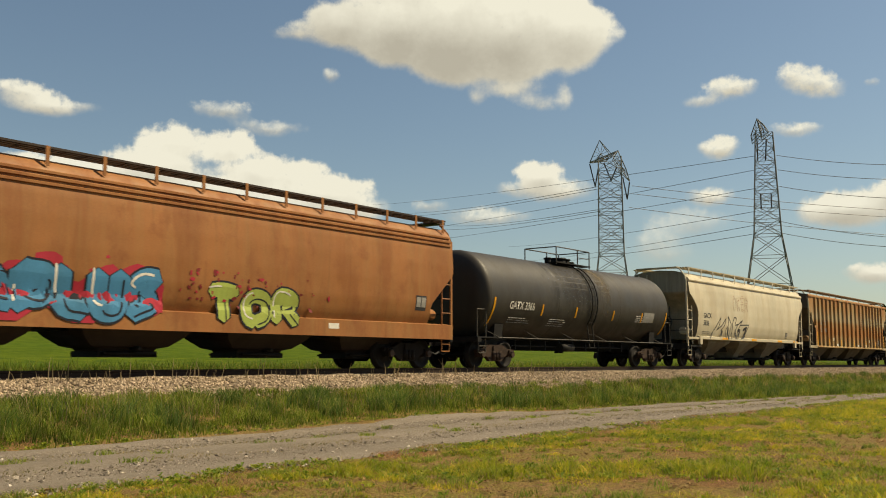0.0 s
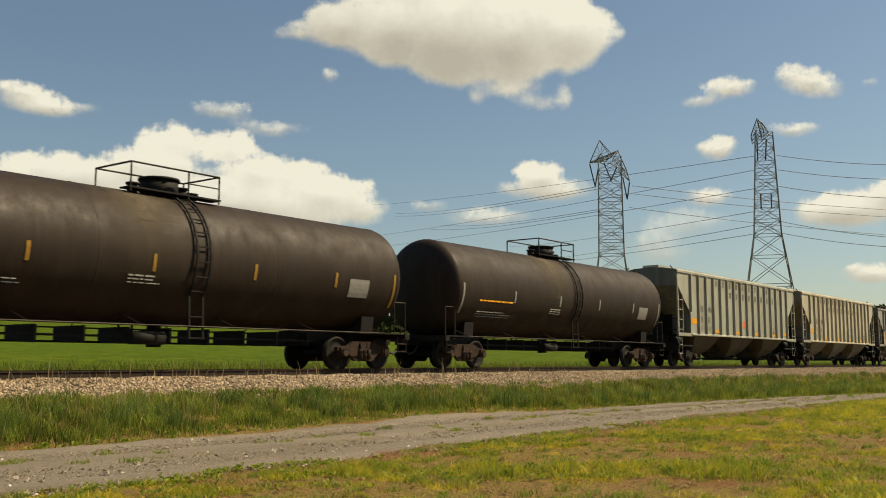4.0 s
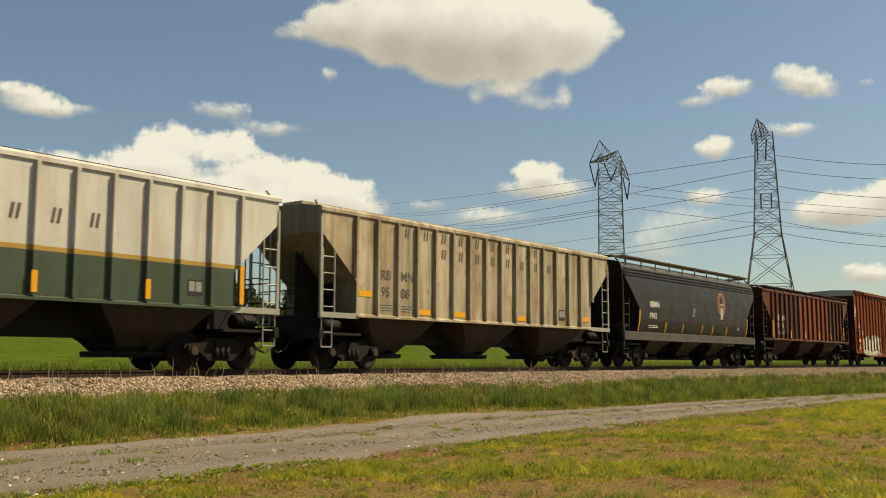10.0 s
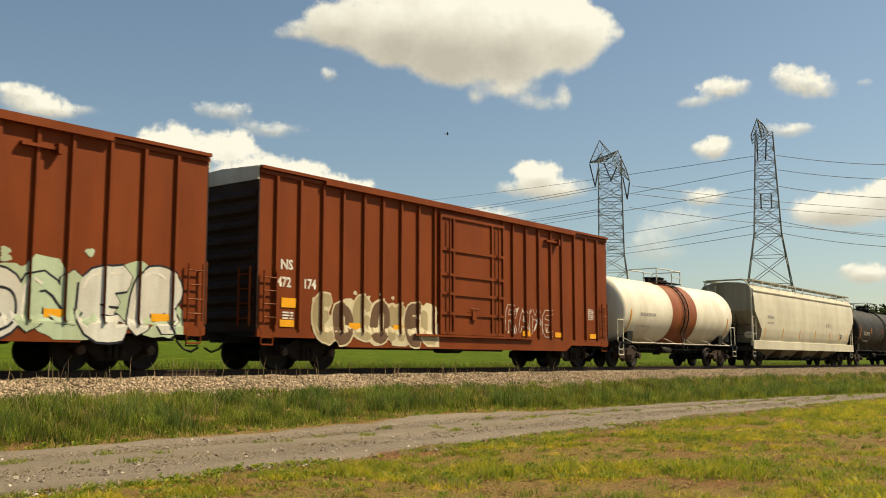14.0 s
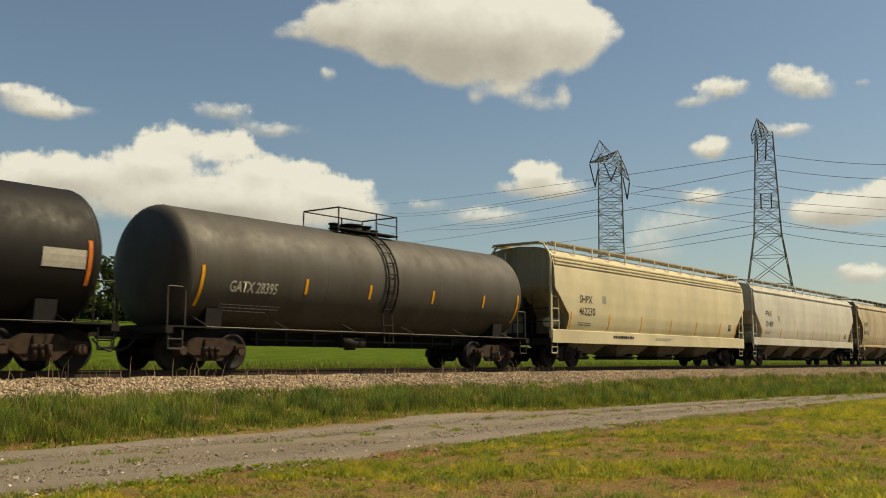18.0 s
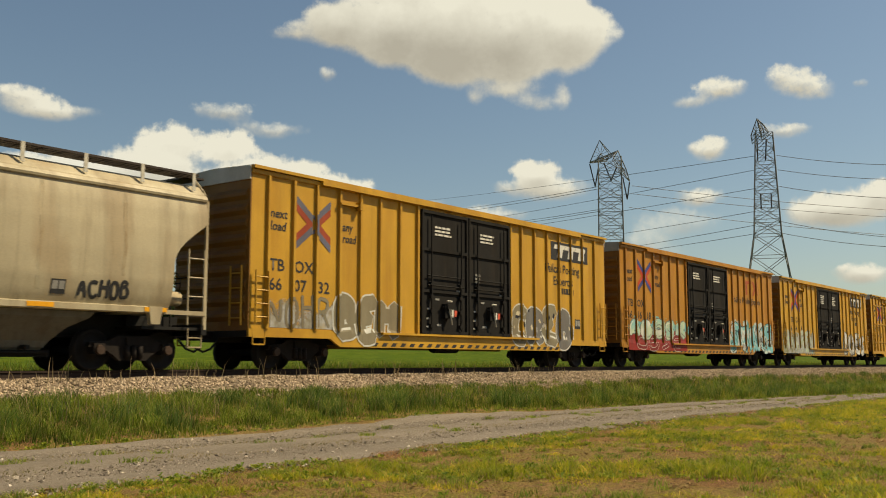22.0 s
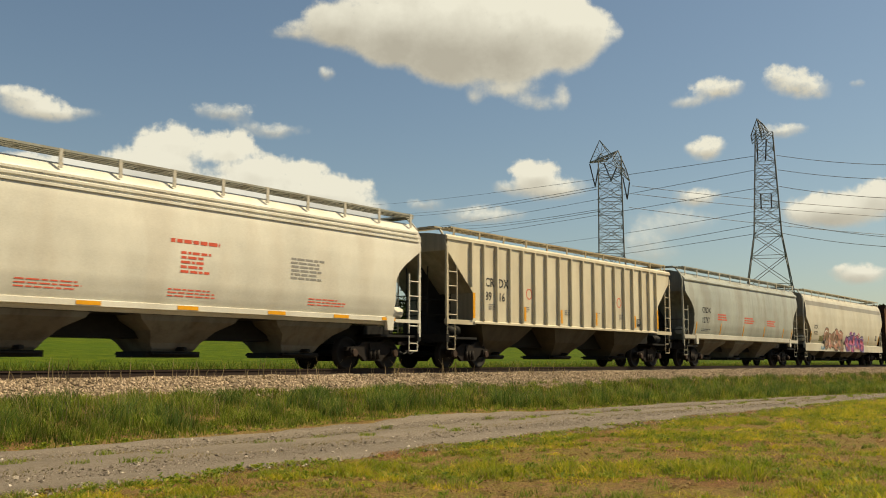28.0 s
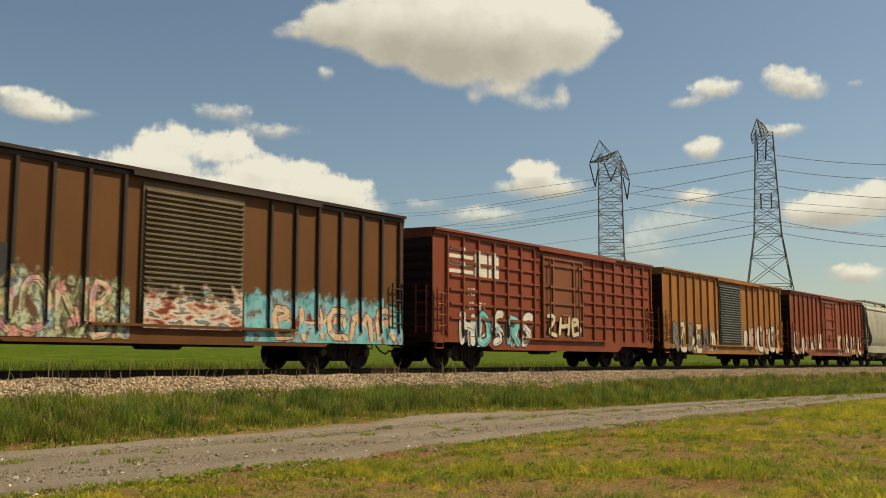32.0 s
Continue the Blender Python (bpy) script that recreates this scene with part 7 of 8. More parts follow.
car, side, L = curved_hopper(582.89, 601.27, "cream-white covered hopper with colourful graffiti", P_OFFWHITE, P_OFFWHITE, P_OFFWHITE, 4, 0, walk_mat=P_LGREY2, bay_mat=P_CHARTOP, round_bays=True)
CARS.append(car)
patch(-L / 2 + 0.25, L / 2 - 0.25, 3.70, 3.98, paint("grey_stripe_paint", (0.50, 0.48, 0.41), 0.03, 0.2, 0.5), car, side, "grey_top_stripe", 0.006)
splatter(car, side, -6.45, -5.55, 1.5, 1.9, [G["olive"]], 9, 81, "olive blot of spray paint", (0.12, 0.22), 1.5)
splatter(car, over_sill(side), -6.1, -5.4, 1.0, 1.2, [G["blue"]], 5, 82, "blue dabs beside the letters", (0.08, 0.16), 1.3)
splatter(car, over_sill(side), -2.1, -1.3, 1.0, 1.2, [G["blue"]], 5, 83, "blue dabs beside the letters", (0.08, 0.16), 1.3)
marks(car, side, -7.65, 2.28, "UTCX", "47732", 0.32, M_BLACK, 0.38)
graffiti(car, over_sill(side), -5.5, -1.2, 0.92, 2.36, [sprayed("salmon_and_olive_spray", [(0.80, 0.36, 0.27), (0.72, 0.36, 0.25), (0.34, 0.27, 0.15), (0.78, 0.33, 0.26)], 1.3)], G["dark"], None, 4, 61, 0.23, True, "olive and salmon sprayed letters", "SNOZ")
graffiti(car, over_sill(side), -0.65, 3.85, 0.92, 2.06, [sprayed("pink_and_violet_spray", tint("lilac", "violet", "pink", "pink"), 1.5, None, (1, 1, 1.8))], G["dark"], sprayed("pink_and_violet_spray", tint("lilac", "violet", "pink", "pink"), 1.5), 4, 62, 0.21, True, "pink and violet sprayed letters", "KITS", True)
tick_marks(car, (-8.2, 5.2, 7.9), 1.5, 2.1, side)
placard(car, side, 7.0, 1.75, 0.4)

# older boxcars at the tail
R50 = [-7.03, -6.18, -5.33, -4.42, -3.6, -2.76, -1.88, 2.48, 3.36, 4.2, 5.07, 5.94, 6.8, 7.6]
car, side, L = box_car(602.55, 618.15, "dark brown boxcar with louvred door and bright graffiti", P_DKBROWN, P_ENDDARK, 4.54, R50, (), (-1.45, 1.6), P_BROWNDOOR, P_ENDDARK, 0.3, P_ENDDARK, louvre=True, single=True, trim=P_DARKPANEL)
CARS.append(car)
proud = lambda z: side(z) + 0.018
patch(-6.12, -4.46, 1.66, 2.56, M_BLACK, car, side, "number_panel", 0.016)
for word, x, z, nm in (("LR", -6.06, 2.2, "reporting_mark"), ("S", -5.02, 2.2, "reporting_mark"), ("44", -6.08, 1.78, "car_number"), ("57", -5.12, 1.78, "car_number")):
    letters(word, x, z, 0.36, M_WHITE, car, proud, nm, bold=0.008)
overspray(car, box_side, -7.75, -1.65, 0.70, 2.5, sprayed("pastel_overspray", [*tint("pink", "peach", "dark", "olive", "mint", "brown", "sky", "cream")], 3.0, (2.05, 0.5), (1, 1, 0.7)), "pink, lime and blue sprayed background")
graffiti(car, box_side, -7.5, -1.9, 0.72, 2.1, [sprayed("pastel_letter_spray", tint("peach", "olive", "cream", "pink", "sky"), 2.6)], G["brown"], None, 6, 71, 0.10, True, "faded multicoloured sprayed letters", "SEAKONB", True)
overspray(car, box_side, 1.65, 7.75, 0.70, 2.4, sprayed("turquoise_overspray", tint("dark", "teal", "cyan", "sky", "brown", "cyan"), 2.8, (2.0, 0.5), (1, 1, 0.7)), "turquoise sprayed background")
graffiti(car, box_side, 2.5, 7.5, 0.72, 1.7, [sprayed("cream_and_rose_spray", tint("maroon", "cream", "peach", "cream"), 2.8)], G["maroon"], None, 6, 72, 0.13, False, "cream sprayed letters on turquoise", "BHEMR", True)
overspray(car, lambda z: 1.584, -1.35, 1.5, 0.95, 2.3, sprayed("rose_door_overspray", tint("brown", "maroon", "peach", "white", "brown", "cyan"), 3.2, (1.9, 0.6), (0.6, 1, 1.6)), "faded pink and white spray across the door")
small_print(-7.15, 3.75, 0.34, 7, M_LADDER, car, side, 0.15)

car, side, L = box_car(619.58, 635.1, "oxide red boxcar with brown plug door and white emblem", P_RED, P_RED, 4.4, R50, (1.6, 2.05, 2.5, 2.95, 3.4, 3.85), (-1.4, 1.6), P_REDDOOR, P_RED, 0.3, P_ENDDARK, single=True)
CARS.append(car)
for q in range(4):
    patch(-6.9, -5.6, 3.05 + q * 0.24, 3.17 + q * 0.24, M_WHITE, car, side, "emblem_bar", 0.006)
patch(-5.5, -4.8, 3.0, 3.85, M_WHITE, car, side, "emblem_block", 0.006)
patch(-4.7, -4.1, 3.0, 3.85, M_WHITE, car, side, "emblem_block", 0.006)
letters("NS", -5.9, 2.36, 0.34, M_WHITE, car, side, "reporting_mark")
letters("40 994", -5.9, 1.9, 0.36, M_WHITE, car, side, "car_number")
graffiti(car, box_side, -6.4, -1.9, 0.68, 1.95, [G["white"], G["cyan"]], G["dark"], None, 5, 74, 0.17, True, "white and blue sprayed letters", "", True)
graffiti(car, lambda z: 1.59, -1.3, 1.4, 1.1, 1.9, [G["cream"]], G["dark"], None, 3, 75, 0.100, False, "cream sprayed scribble on the door")

car, side, L = box_car(636.18, 651.98, "weathered orange boxcar with blue-grey louvred door", P_ORANGE, P_ORANGE, 4.42, R50, (), (-1.45, 1.5), P_GREYDOOR, P_ORANGE, 0.3, P_ENDDARK, louvre=True, single=True)
CARS.append(car)
graffiti(car, box_side, -7.2, -1.8, 0.68, 2.1, [G["grey"], G["cream"]], G["dark"], None, 6, 76, 0.17, False, "grey sprayed letters", "", True)
graffiti(car, box_side, 1.9, 7.5, 0.68, 2.1, [G["white"], G["peach"]], G["dark"], None, 6, 77, 0.149, False, "white sprayed letter shapes")

car, side, L = box_car(653.55, 669.17, "dark red boxcar with white sprayed scribbles", P_RED, P_RED, 4.42, R50, (), (-1.9, 1.2), P_RED, P_RED, 0.3, P_ENDDARK, single=True)
CARS.append(car)
graffiti(car, box_side, -7.4, -2.0, 0.68, 2.0, [G["white"], P_RED], G["cream"], None, 7, 78, 0.100, False, "white sprayed scribbles")
graffiti(car, box_side, 1.6, 7.2, 0.68, 2.0, [G["cream"], P_RED], G["white"], None, 7, 79, 0.100, False, "white sprayed scribbles")

car, side, L = curved_hopper(670.38, 687.0, "pale grey covered hopper at the tail of the view", P_LGREY, P_LGREY, P_LGREY, 3, 1)
CARS.append(car)

for car in CARS:
    if car.name.startswith("boxcar"):
        paint_over_posts(car)

# ---- power line ----
M_PYLON = plain("weathered_lattice_steel", (0.21, 0.205, 0.19), 0.7, 0.0, 0.2, 2.0)
M_WIRE = plain("conductor_wire", (0.09, 0.09, 0.09), 0.6, 0.3, 0.1)
M_INSUL = plain("dark_insulator", (0.05, 0.045, 0.04), 0.4, 0.0, 0.1)


def pylon(x, y, z, H, turn, label, base, waist, wz, taper, arms, strings, lintel):
    """Lattice transmission tower: splayed legs, a braced body, arms and peaks of thin bars, V insulator strings."""
    top = new("transmission_tower")
    top.matrix_basis = pose(x, y, z, 0, 0, turn) @ Matrix.Diagonal((1, 1, 1.03 if H > 43 else 1.015, 1))
    tagged(top, label, "pylon", "transmission towers")
    zs = [0, 0.3 * wz * H, 0.58 * wz * H, 0.82 * wz * H, wz * H]
    zs += [wz * H + (lintel - wz * H) * k / 7 for k in range(1, 8)]

    def half(h):
        return base + (waist - base) * min(1.0, h / (wz * H)) - (0.0 if h < wz * H else (h - wz * H) / H * taper)

    def bar(p, q, r, name="brace", material=None):
        bm = bmesh.new()
        add_rod(bm, p, q, r * 0.78, 5)
        part(name, bm, material or M_PYLON, top)
    for sx in (-1, 1):
        for sy in (-1, 1):
            for a, b in ((zs[0], zs[4]), (zs[4], zs[-1])):
                bar((sx * half(a), sy * half(a), a), (sx * half(b), sy * half(b), b), 0.14, "leg")
    for k, (a, b) in enumerate(zip(zs, zs[1:])):
        ha, hb = half(a), half(b)
        cs = [(-1, -1), (1, -1), (1, 1), (-1, 1)]
        for (p, q) in zip(cs, cs[1:] + cs[:1]):
            bar((p[0] * ha, p[1] * ha, a), (q[0] * hb, q[1] * hb, b), 0.075)
            bar((q[0] * ha, q[1] * ha, a), (p[0] * hb, p[1] * hb, b), 0.075)
            bar((p[0] * hb, p[1] * hb, b), (q[0] * hb, q[1] * hb, b), 0.07)
            if k > 3:
                hm, m = half((a + b) / 2), (a + b) / 2
                bar((p[0] * hm, p[1] * hm, m), (q[0] * hm, q[1] * hm, m), 0.045)
                bar((p[0] * ha, p[1] * ha, a), ((p[0] + q[0]) / 2 * hb, (p[1] + q[1]) / 2 * hb, b), 0.05)
    # arms: each a spine of points with a depth of lattice that narrows to the tip
    for pts in arms:
        n = len(pts)
        for i in range(n):
            p, q = pts[i], pts[(i + 1) % n]
            for d in (-1, 1):
                bar((p[0], d * p[2], p[1]), (q[0], d * q[2], q[1]), 0.10, "cross_arm_bar")
            for t in (0.25, 0.5, 0.75):
                u = (p[0] + (q[0] - p[0]) * t, p[1] + (q[1] - p[1]) * t)
                c = (sum(v[0] for v in pts) / n, sum(v[1] for v in pts) / n)
                bar((u[0], 0.5 * p[2] * (-1) ** i, u[1]), (c[0], 0, c[1]), 0.055, "cross_arm_bar")
    for p, q in strings:
        bar((p[0], 0, p[1]), (q[0], 0, q[1]), 0.17, "insulator_string", M_INSUL)
    return top


PYL = [pylon(178.0, 73.0, 4.3, 42.2, -62.4, "grey lattice steel transmission tower with slanting arms", 4.9, 2.55, 0.44, 0.5,
             [[(-2.0, 42.2, 0.1), (-4.1, 37.6, 0.4), (-1.6, 38.3, 1.8), (0.4, 38.9, 1.8)], [(1.7, 39.9, 0.2), (3.3, 36.0, 0.5), (3.95, 33.6, 0.3), (2.4, 35.4, 1.6), (0.6, 38.4, 1.8)], [(-4.1, 37.6, 0.4), (1.7, 39.9, 0.3), (-0.8, 38.0, 1.0)]],
             [((-4.1, 37.3), (-3.05, 32.6)), ((-2.3, 36.8), (-3.05, 32.6)), ((2.6, 34.4), (3.4, 29.8)), ((3.95, 33.4), (3.4, 29.8)), ((-1.2, 37.5), (0.2, 33.8)), ((1.4, 36.5), (0.2, 33.8))], 38.3),
       pylon(183.5, 42.7, 2.6, 44.2, -71.0, "tall grey lattice steel transmission tower above the field", 6.0, 2.5, 0.5, 2.1,
             [[(-1.2, 44.2, 0.3), (-2.4, 41.0, 0.6), (-2.2, 39.8, 1.5), (-0.4, 41.5, 1.5)], [(-1.2, 44.2, 0.3), (0.0, 42.9, 0.4), (0.9, 41.2, 1.5), (-0.4, 40.4, 1.5)]],
             [((-1.3, 40.6), (-1.3, 36.2)), ((0.4, 40.2), (0.1, 36.2)), ((-1.0, 30.0), (-1.0, 27.0)), ((0.9, 30.0), (0.9, 27.0))], 41.2)]


def wire(a, b, sag, name="power_line"):
    """One conductor as a single bent tube."""
    bm = bmesh.new()
    a, b, rings = Vector(a), Vector(b), []
    q = (b - a).to_track_quat("Z", "Y")
    for k in range(15):
        t = k / 14
        p = a.lerp(b, t) - Vector((0, 0, sag * 4 * t * (1 - t)))
        rings.append([bm.verts.new(p + q @ Vector((0.05 * math.cos(c), 0.05 * math.sin(c), 0))) for c in (0.0, 1.57, 3.14, 4.71)])
    for A, B in zip(rings, rings[1:]):
        for i in range(4):
            bm.faces.new((A[i], A[(i + 1) % 4], B[(i + 1) % 4], B[i]))
    return tagged(new(name, to_mesh(bm, name, M_WIRE)), "dark overhead conductor strung between the towers", "power line", "overhead conductors")


WIRES = [((174.9, 74.3, 37.0), (392.6, 313.1, 80.4), 1.5),
         ((174.9, 74.3, 36.5), (392.7, 313.2, 78.9), 1.5),
         ((175.6, 74.3, 32.4), (407.9, 294.4, 74.1), 1.5),
         ((175.6, 74.3, 32.0), (404.4, 299.3, 72.0), 1.5),
         ((179.1, 68.7, 37.2), (233.7, 24.5, 34.3), 0.6),
         ((179.3, 68.8, 35.6), (233.9, 24.6, 32.8), 0.6),
         ((179.2, 69.5, 32.8), (234.3, 24.9, 28.7), 0.6),
         ((179.4, 42.9, 40.1), (414.4, 348.7, 91.3), 1.2),
         ((179.7, 43.1, 37.5), (412.2, 355.2, 72.9), 1.2),
         ((180.0, 43.4, 34.0), (412.8, 355.6, 66.5), 1.2),
         ((180.4, 43.7, 29.7), (464.1, 288.5, 67.4), 1.2),
         ((180.6, 43.9, 27.1), (465.0, 289.1, 58.4), 1.2),
         ((180.8, 44.0, 25.5), (465.1, 289.2, 56.8), 1.2),
         ((181.7, 39.9, 40.2), (189.5, 15.6, 36.6), 0.6),
         ((182.1, 39.9, 37.5), (189.7, 15.8, 34.0), 0.6),
         ((182.5, 40.0, 34.4), (190.0, 16.1, 30.5), 0.6),
         ((183.3, 40.2, 27.8), (190.7, 16.6, 23.3), 0.6),
         ((183.6, 40.2, 25.6), (190.9, 16.7, 21.7), 0.6)]
for a, b, s in WIRES:
    wire(a, b, s)

# ---- trees ----
M_LEAF = [island_mat("spring_leaves", [(0.045, 0.065, 0.012), (0.075, 0.10, 0.018), (0.10, 0.125, 0.025)], 0.8, 0.35), island_mat("dark_leaves", [(0.025, 0.042, 0.012), (0.04, 0.06, 0.016), (0.055, 0.075, 0.02)], 0.8, 0.35)]
M_BARK = plain("bark", (0.085, 0.065, 0.045), 0.9, 0, 0.35, 3.0)


def leaves(n, centres, size, seed):
    """Small folded leaf clumps scattered over several lobes."""
    g = np.random.default_rng(seed)
    c = np.array(centres, float)
    k = g.integers(0, len(c), n)
    d = g.normal(size=(n, 3))
    d /= np.linalg.norm(d, axis=1)[:, None]
    rad = g.random(n) ** 0.35
    p = c[k, :3] + d * (c[k, 3:] * rad[:, None])
    u, v = g.normal(size=(n, 3)), g.normal(size=(n, 3))
    u /= np.linalg.norm(u, axis=1)[:, None]
    v -= (v * u).sum(1)[:, None] * u
    v /= np.linalg.norm(v, axis=1)[:, None]
    s = size * (0.5 + g.random((n, 1)))
    V = np.stack([p - u * s, p + v * s * 0.6, p + u * s, p - v * s * 0.6], 1).reshape(-1, 3)
    Fc = np.arange(n * 4).reshape(n, 4)
    return V, Fc


def tree(x, y, h, seed, mat, label):
    r = random.Random(seed)
    z = float(ground_z(np.array([x]), np.array([y]))[0])
    top = new("tree")
    top.matrix_basis = pose(x, y, z - 0.1, 0, 0, r.uniform(0, 360))
    tagged(top, label, "tree", "trees along the field edge")
    bm = bmesh.new()
    add_rod(bm, (0, 0, 0), (r.uniform(-0.3, 0.3), r.uniform(-0.3, 0.3), h * 0.5), 0.02 * h, 7, 0.011 * h)
    for k in range(7):
        a, zz = r.uniform(0, 6.28), h * r.uniform(0.25, 0.5)
        add_rod(bm, (0, 0, zz), (math.cos(a) * h * 0.22, math.sin(a) * h * 0.22, zz + h * r.uniform(0.15, 0.3)), 0.009 * h, 5, 0.003 * h)
    part("trunk", bm, M_BARK, top)
    lobes = [(r.uniform(-0.25, 0.25) * h, r.uniform(-0.25, 0.25) * h, h * r.uniform(0.28, 0.85), h * r.uniform(0.1, 0.19), h * r.uniform(0.1, 0.19), h * r.uniform(0.08, 0.15)) for k in range(13)]
    V, Fc = leaves(1700, lobes, 0.028 * h, seed)
    ob = new("crown", raw_mesh("crown", V, Fc, mat))
    ob.parent = top


def along(px_angle, dist):
    a = radians(px_angle)
    return EYE[0] + math.cos(a) * dist, EYE[1] + math.sin(a) * dist


TR = [(62, 150, 11.5), (60, 158, 12.5), (58.2, 150, 10.5), (56, 162, 12), (54, 165, 11), (51.5, 165, 9), (49, 172, 9), (46, 178, 8), (43, 185, 8.5), (40, 190, 8), (37, 200, 8.5), (34, 210, 9.0),
      (31, 225, 9.5), (28.5, 240, 10.5), (26, 255, 11.5), (23.5, 270, 13), (21, 285, 13), (18.5, 300, 14), (17, 310, 15), (15.6, 320, 16), (14.4, 330, 17), (13.3, 340, 17.5), (12.3, 350, 17)]
for i, (a, d, h) in enumerate(TR):
    x, y = along(a, d)
    tree(x, y, h, 100 + i, M_LEAF[i % 2], "leafy spring tree at the edge of the field" if i % 2 == 0 else "dark leafy tree at the edge of the field")
lob = []
for k in range(90):
    a = 66 - k * 0.62
    d = np.interp(a, [10, 20, 40, 66], [365, 300, 200, 160]) + random.uniform(0, 25)
    x, y = along(a, d)
    hh = random.uniform(2.5, 6.0) * d / 200
    lob.append((x, y, float(ground_z(np.array([x]), np.array([y]))[0]) + hh * 0.4, 2.6 * d / 180, 2.6 * d / 180, hh * 0.6))
V, Fc = leaves(26000, lob, 0.55, 5)
tagged(new("hedgerow_woods", raw_mesh("hedgerow_woods", V, Fc, M_LEAF[1])), "distant dark green hedgerow and woods along the field", "woods", kind="stuff")


# ---- grass ----
def blades(n, xs, ys, height, width, seed, lean=0.45):
    """Bent two-part grass blades standing on the ground."""
    g = np.random.default_rng(seed)
    x, y = xs(g, n), None
    y = ys(g, n, x)
    z = ground_z(x, y) - 0.01
    h = height(g, x, y)
    a, l = g.random(n) * 6.283, lean * (0.3 + g.random(n))
    b = g.random(n) * 6.283
    w = width * (0.6 + 0.8 * g.random(n)) * (1 + np.hypot(x, y + 20) / 60)
    dx, dy = np.cos(a) * w, np.sin(a) * w
    lx, ly = np.cos(b) * l * h, np.sin(b) * l * h
    P = np.stack([np.stack([x - dx, y - dy, z], -1), np.stack([x + dx, y + dy, z], -1), np.stack([x + dx * 0.7 + lx * 0.35, y + dy * 0.7 + ly * 0.35, z + h * 0.6], -1),
                  np.stack([x + lx, y + ly, z + h], -1), np.stack([x - dx * 0.7 + lx * 0.35, y - dy * 0.7 + ly * 0.35, z + h * 0.6], -1)], 1)
    i = np.arange(n) * 5
    T = np.stack([np.stack([i, i + 1, i + 2], -1), np.stack([i, i + 2, i + 4], -1), np.stack([i + 4, i + 2, i + 3], -1)], 1).reshape(-1, 3)
    return P.reshape(-1, 3), T


M_TALL = island_mat("tall_verge_grass", [(0.05, 0.09, 0.013), (0.105, 0.165, 0.02), (0.165, 0.215, 0.03), (0.33, 0.27, 0.10)], 0.7, 0.5, (0.45, 0.5, 0.45), (1.4, 1.3, 1.15), 0.8, (3.2, (0.45, 0.55, 0.6), (1.4, 1.3, 1.05)))
M_SHORT = island_mat("short_lawn_grass", [(0.17, 0.22, 0.025), (0.42, 0.40, 0.045), (0.33, 0.36, 0.035), (0.52, 0.37, 0.14)], 0.75, 0.55, (0.42, 0.6, 0.5), (1.4, 1.22, 1.0), 0.6, (2.6, (0.5, 0.66, 0.6), (1.45, 1.28, 1.15)))
M_DRY = island_mat("dry_stalks", [(0.28, 0.22, 0.14), (0.22, 0.17, 0.10), (0.34, 0.28, 0.18)], 0.85, 0.3)


def near_x(g, n):
    return 1.0 + 89.0 * g.random(n) ** 1.9


def verge_y(g, n, x):
    far = lerp_curve(x, ROAD_FAR)
    return far + 0.05 + (-3.05 - far) * g.random(n) ** 0.9


V, T = blades(170000, near_x, verge_y, lambda g, x, y: (0.08 + 0.22 * g.random(len(x))) * (0.8 + 1.0 * patchy(x, y, 1.1, 1.0) + 0.5 * patchy(x, y, 3.1, 6.0)).clip(0.22, 1.6) * np.clip((y - lerp_curve(x, ROAD_FAR)) / 0.8, 0.35, 1.0) * np.interp(y, [-4.2, -3.1], [1.0, 0.5]), 0.0042, 11)
tagged(new("verge_grass", raw_mesh("verge_grass", V, T, M_TALL)), "tall dark green grass between the gravel road and the ballast", "grass", kind="stuff")


def tufts(n, per, xs, ys, radius):
    """Places of blades gathered in n clumps."""
    def fx(g, m):
        cx = np.repeat(xs(g, n), per)
        cy = np.repeat(ys(g, n, cx[::per]), per)
        fx.cy = cy + radius * 0.6 * g.normal(size=m)
        return cx + radius * g.normal(size=m)
    return fx, lambda g, m, x: fx.cy


M_TUFT = island_mat("fresh_grass_tufts", [(0.10, 0.17, 0.02), (0.18, 0.25, 0.03), (0.26, 0.30, 0.05), (0.36, 0.34, 0.12)], 0.7, 0.5, (0.6, 0.65, 0.6), (1.3, 1.25, 1.1), 0.9)
fx, fy = tufts(620, 60, near_x, verge_y, 0.10)
V, T = blades(37200, fx, fy, lambda g, x, y: (0.16 + 0.2 * g.random(len(x))) * np.clip((y - lerp_curve(x, ROAD_FAR)) / 0.7, 0.3, 1.0) * np.interp(y, [-4.2, -3.0], [1.0, 0.45]), 0.0045, 21, 0.75)
tagged(new("grass_tufts", raw_mesh("grass_tufts", V, T, M_TUFT)), "fresh light green tufts among the verge grass", "grass", kind="stuff")


M_CLUMP = island_mat("tall_dark_grass_clumps", [(0.045, 0.09, 0.018), (0.08, 0.145, 0.03), (0.14, 0.195, 0.04), (0.26, 0.26, 0.08)], 0.65, 0.45, (0.6, 0.7, 0.7), (1.25, 1.2, 1.0), 0.8)
fx, fy = tufts(260, 95, near_x, lambda g, n, x: lerp_curve(x, ROAD_FAR) + 0.7 + (-3.3 - lerp_curve(x, ROAD_FAR) - 0.7) * g.random(n), 0.17)
V, T = blades(24700, fx, fy, lambda g, x, y: (0.22 + 0.3 * g.random(len(x))) * np.interp(y, [-4.4, -3.2], [1.0, 0.6]), 0.0052, 31, 0.7)
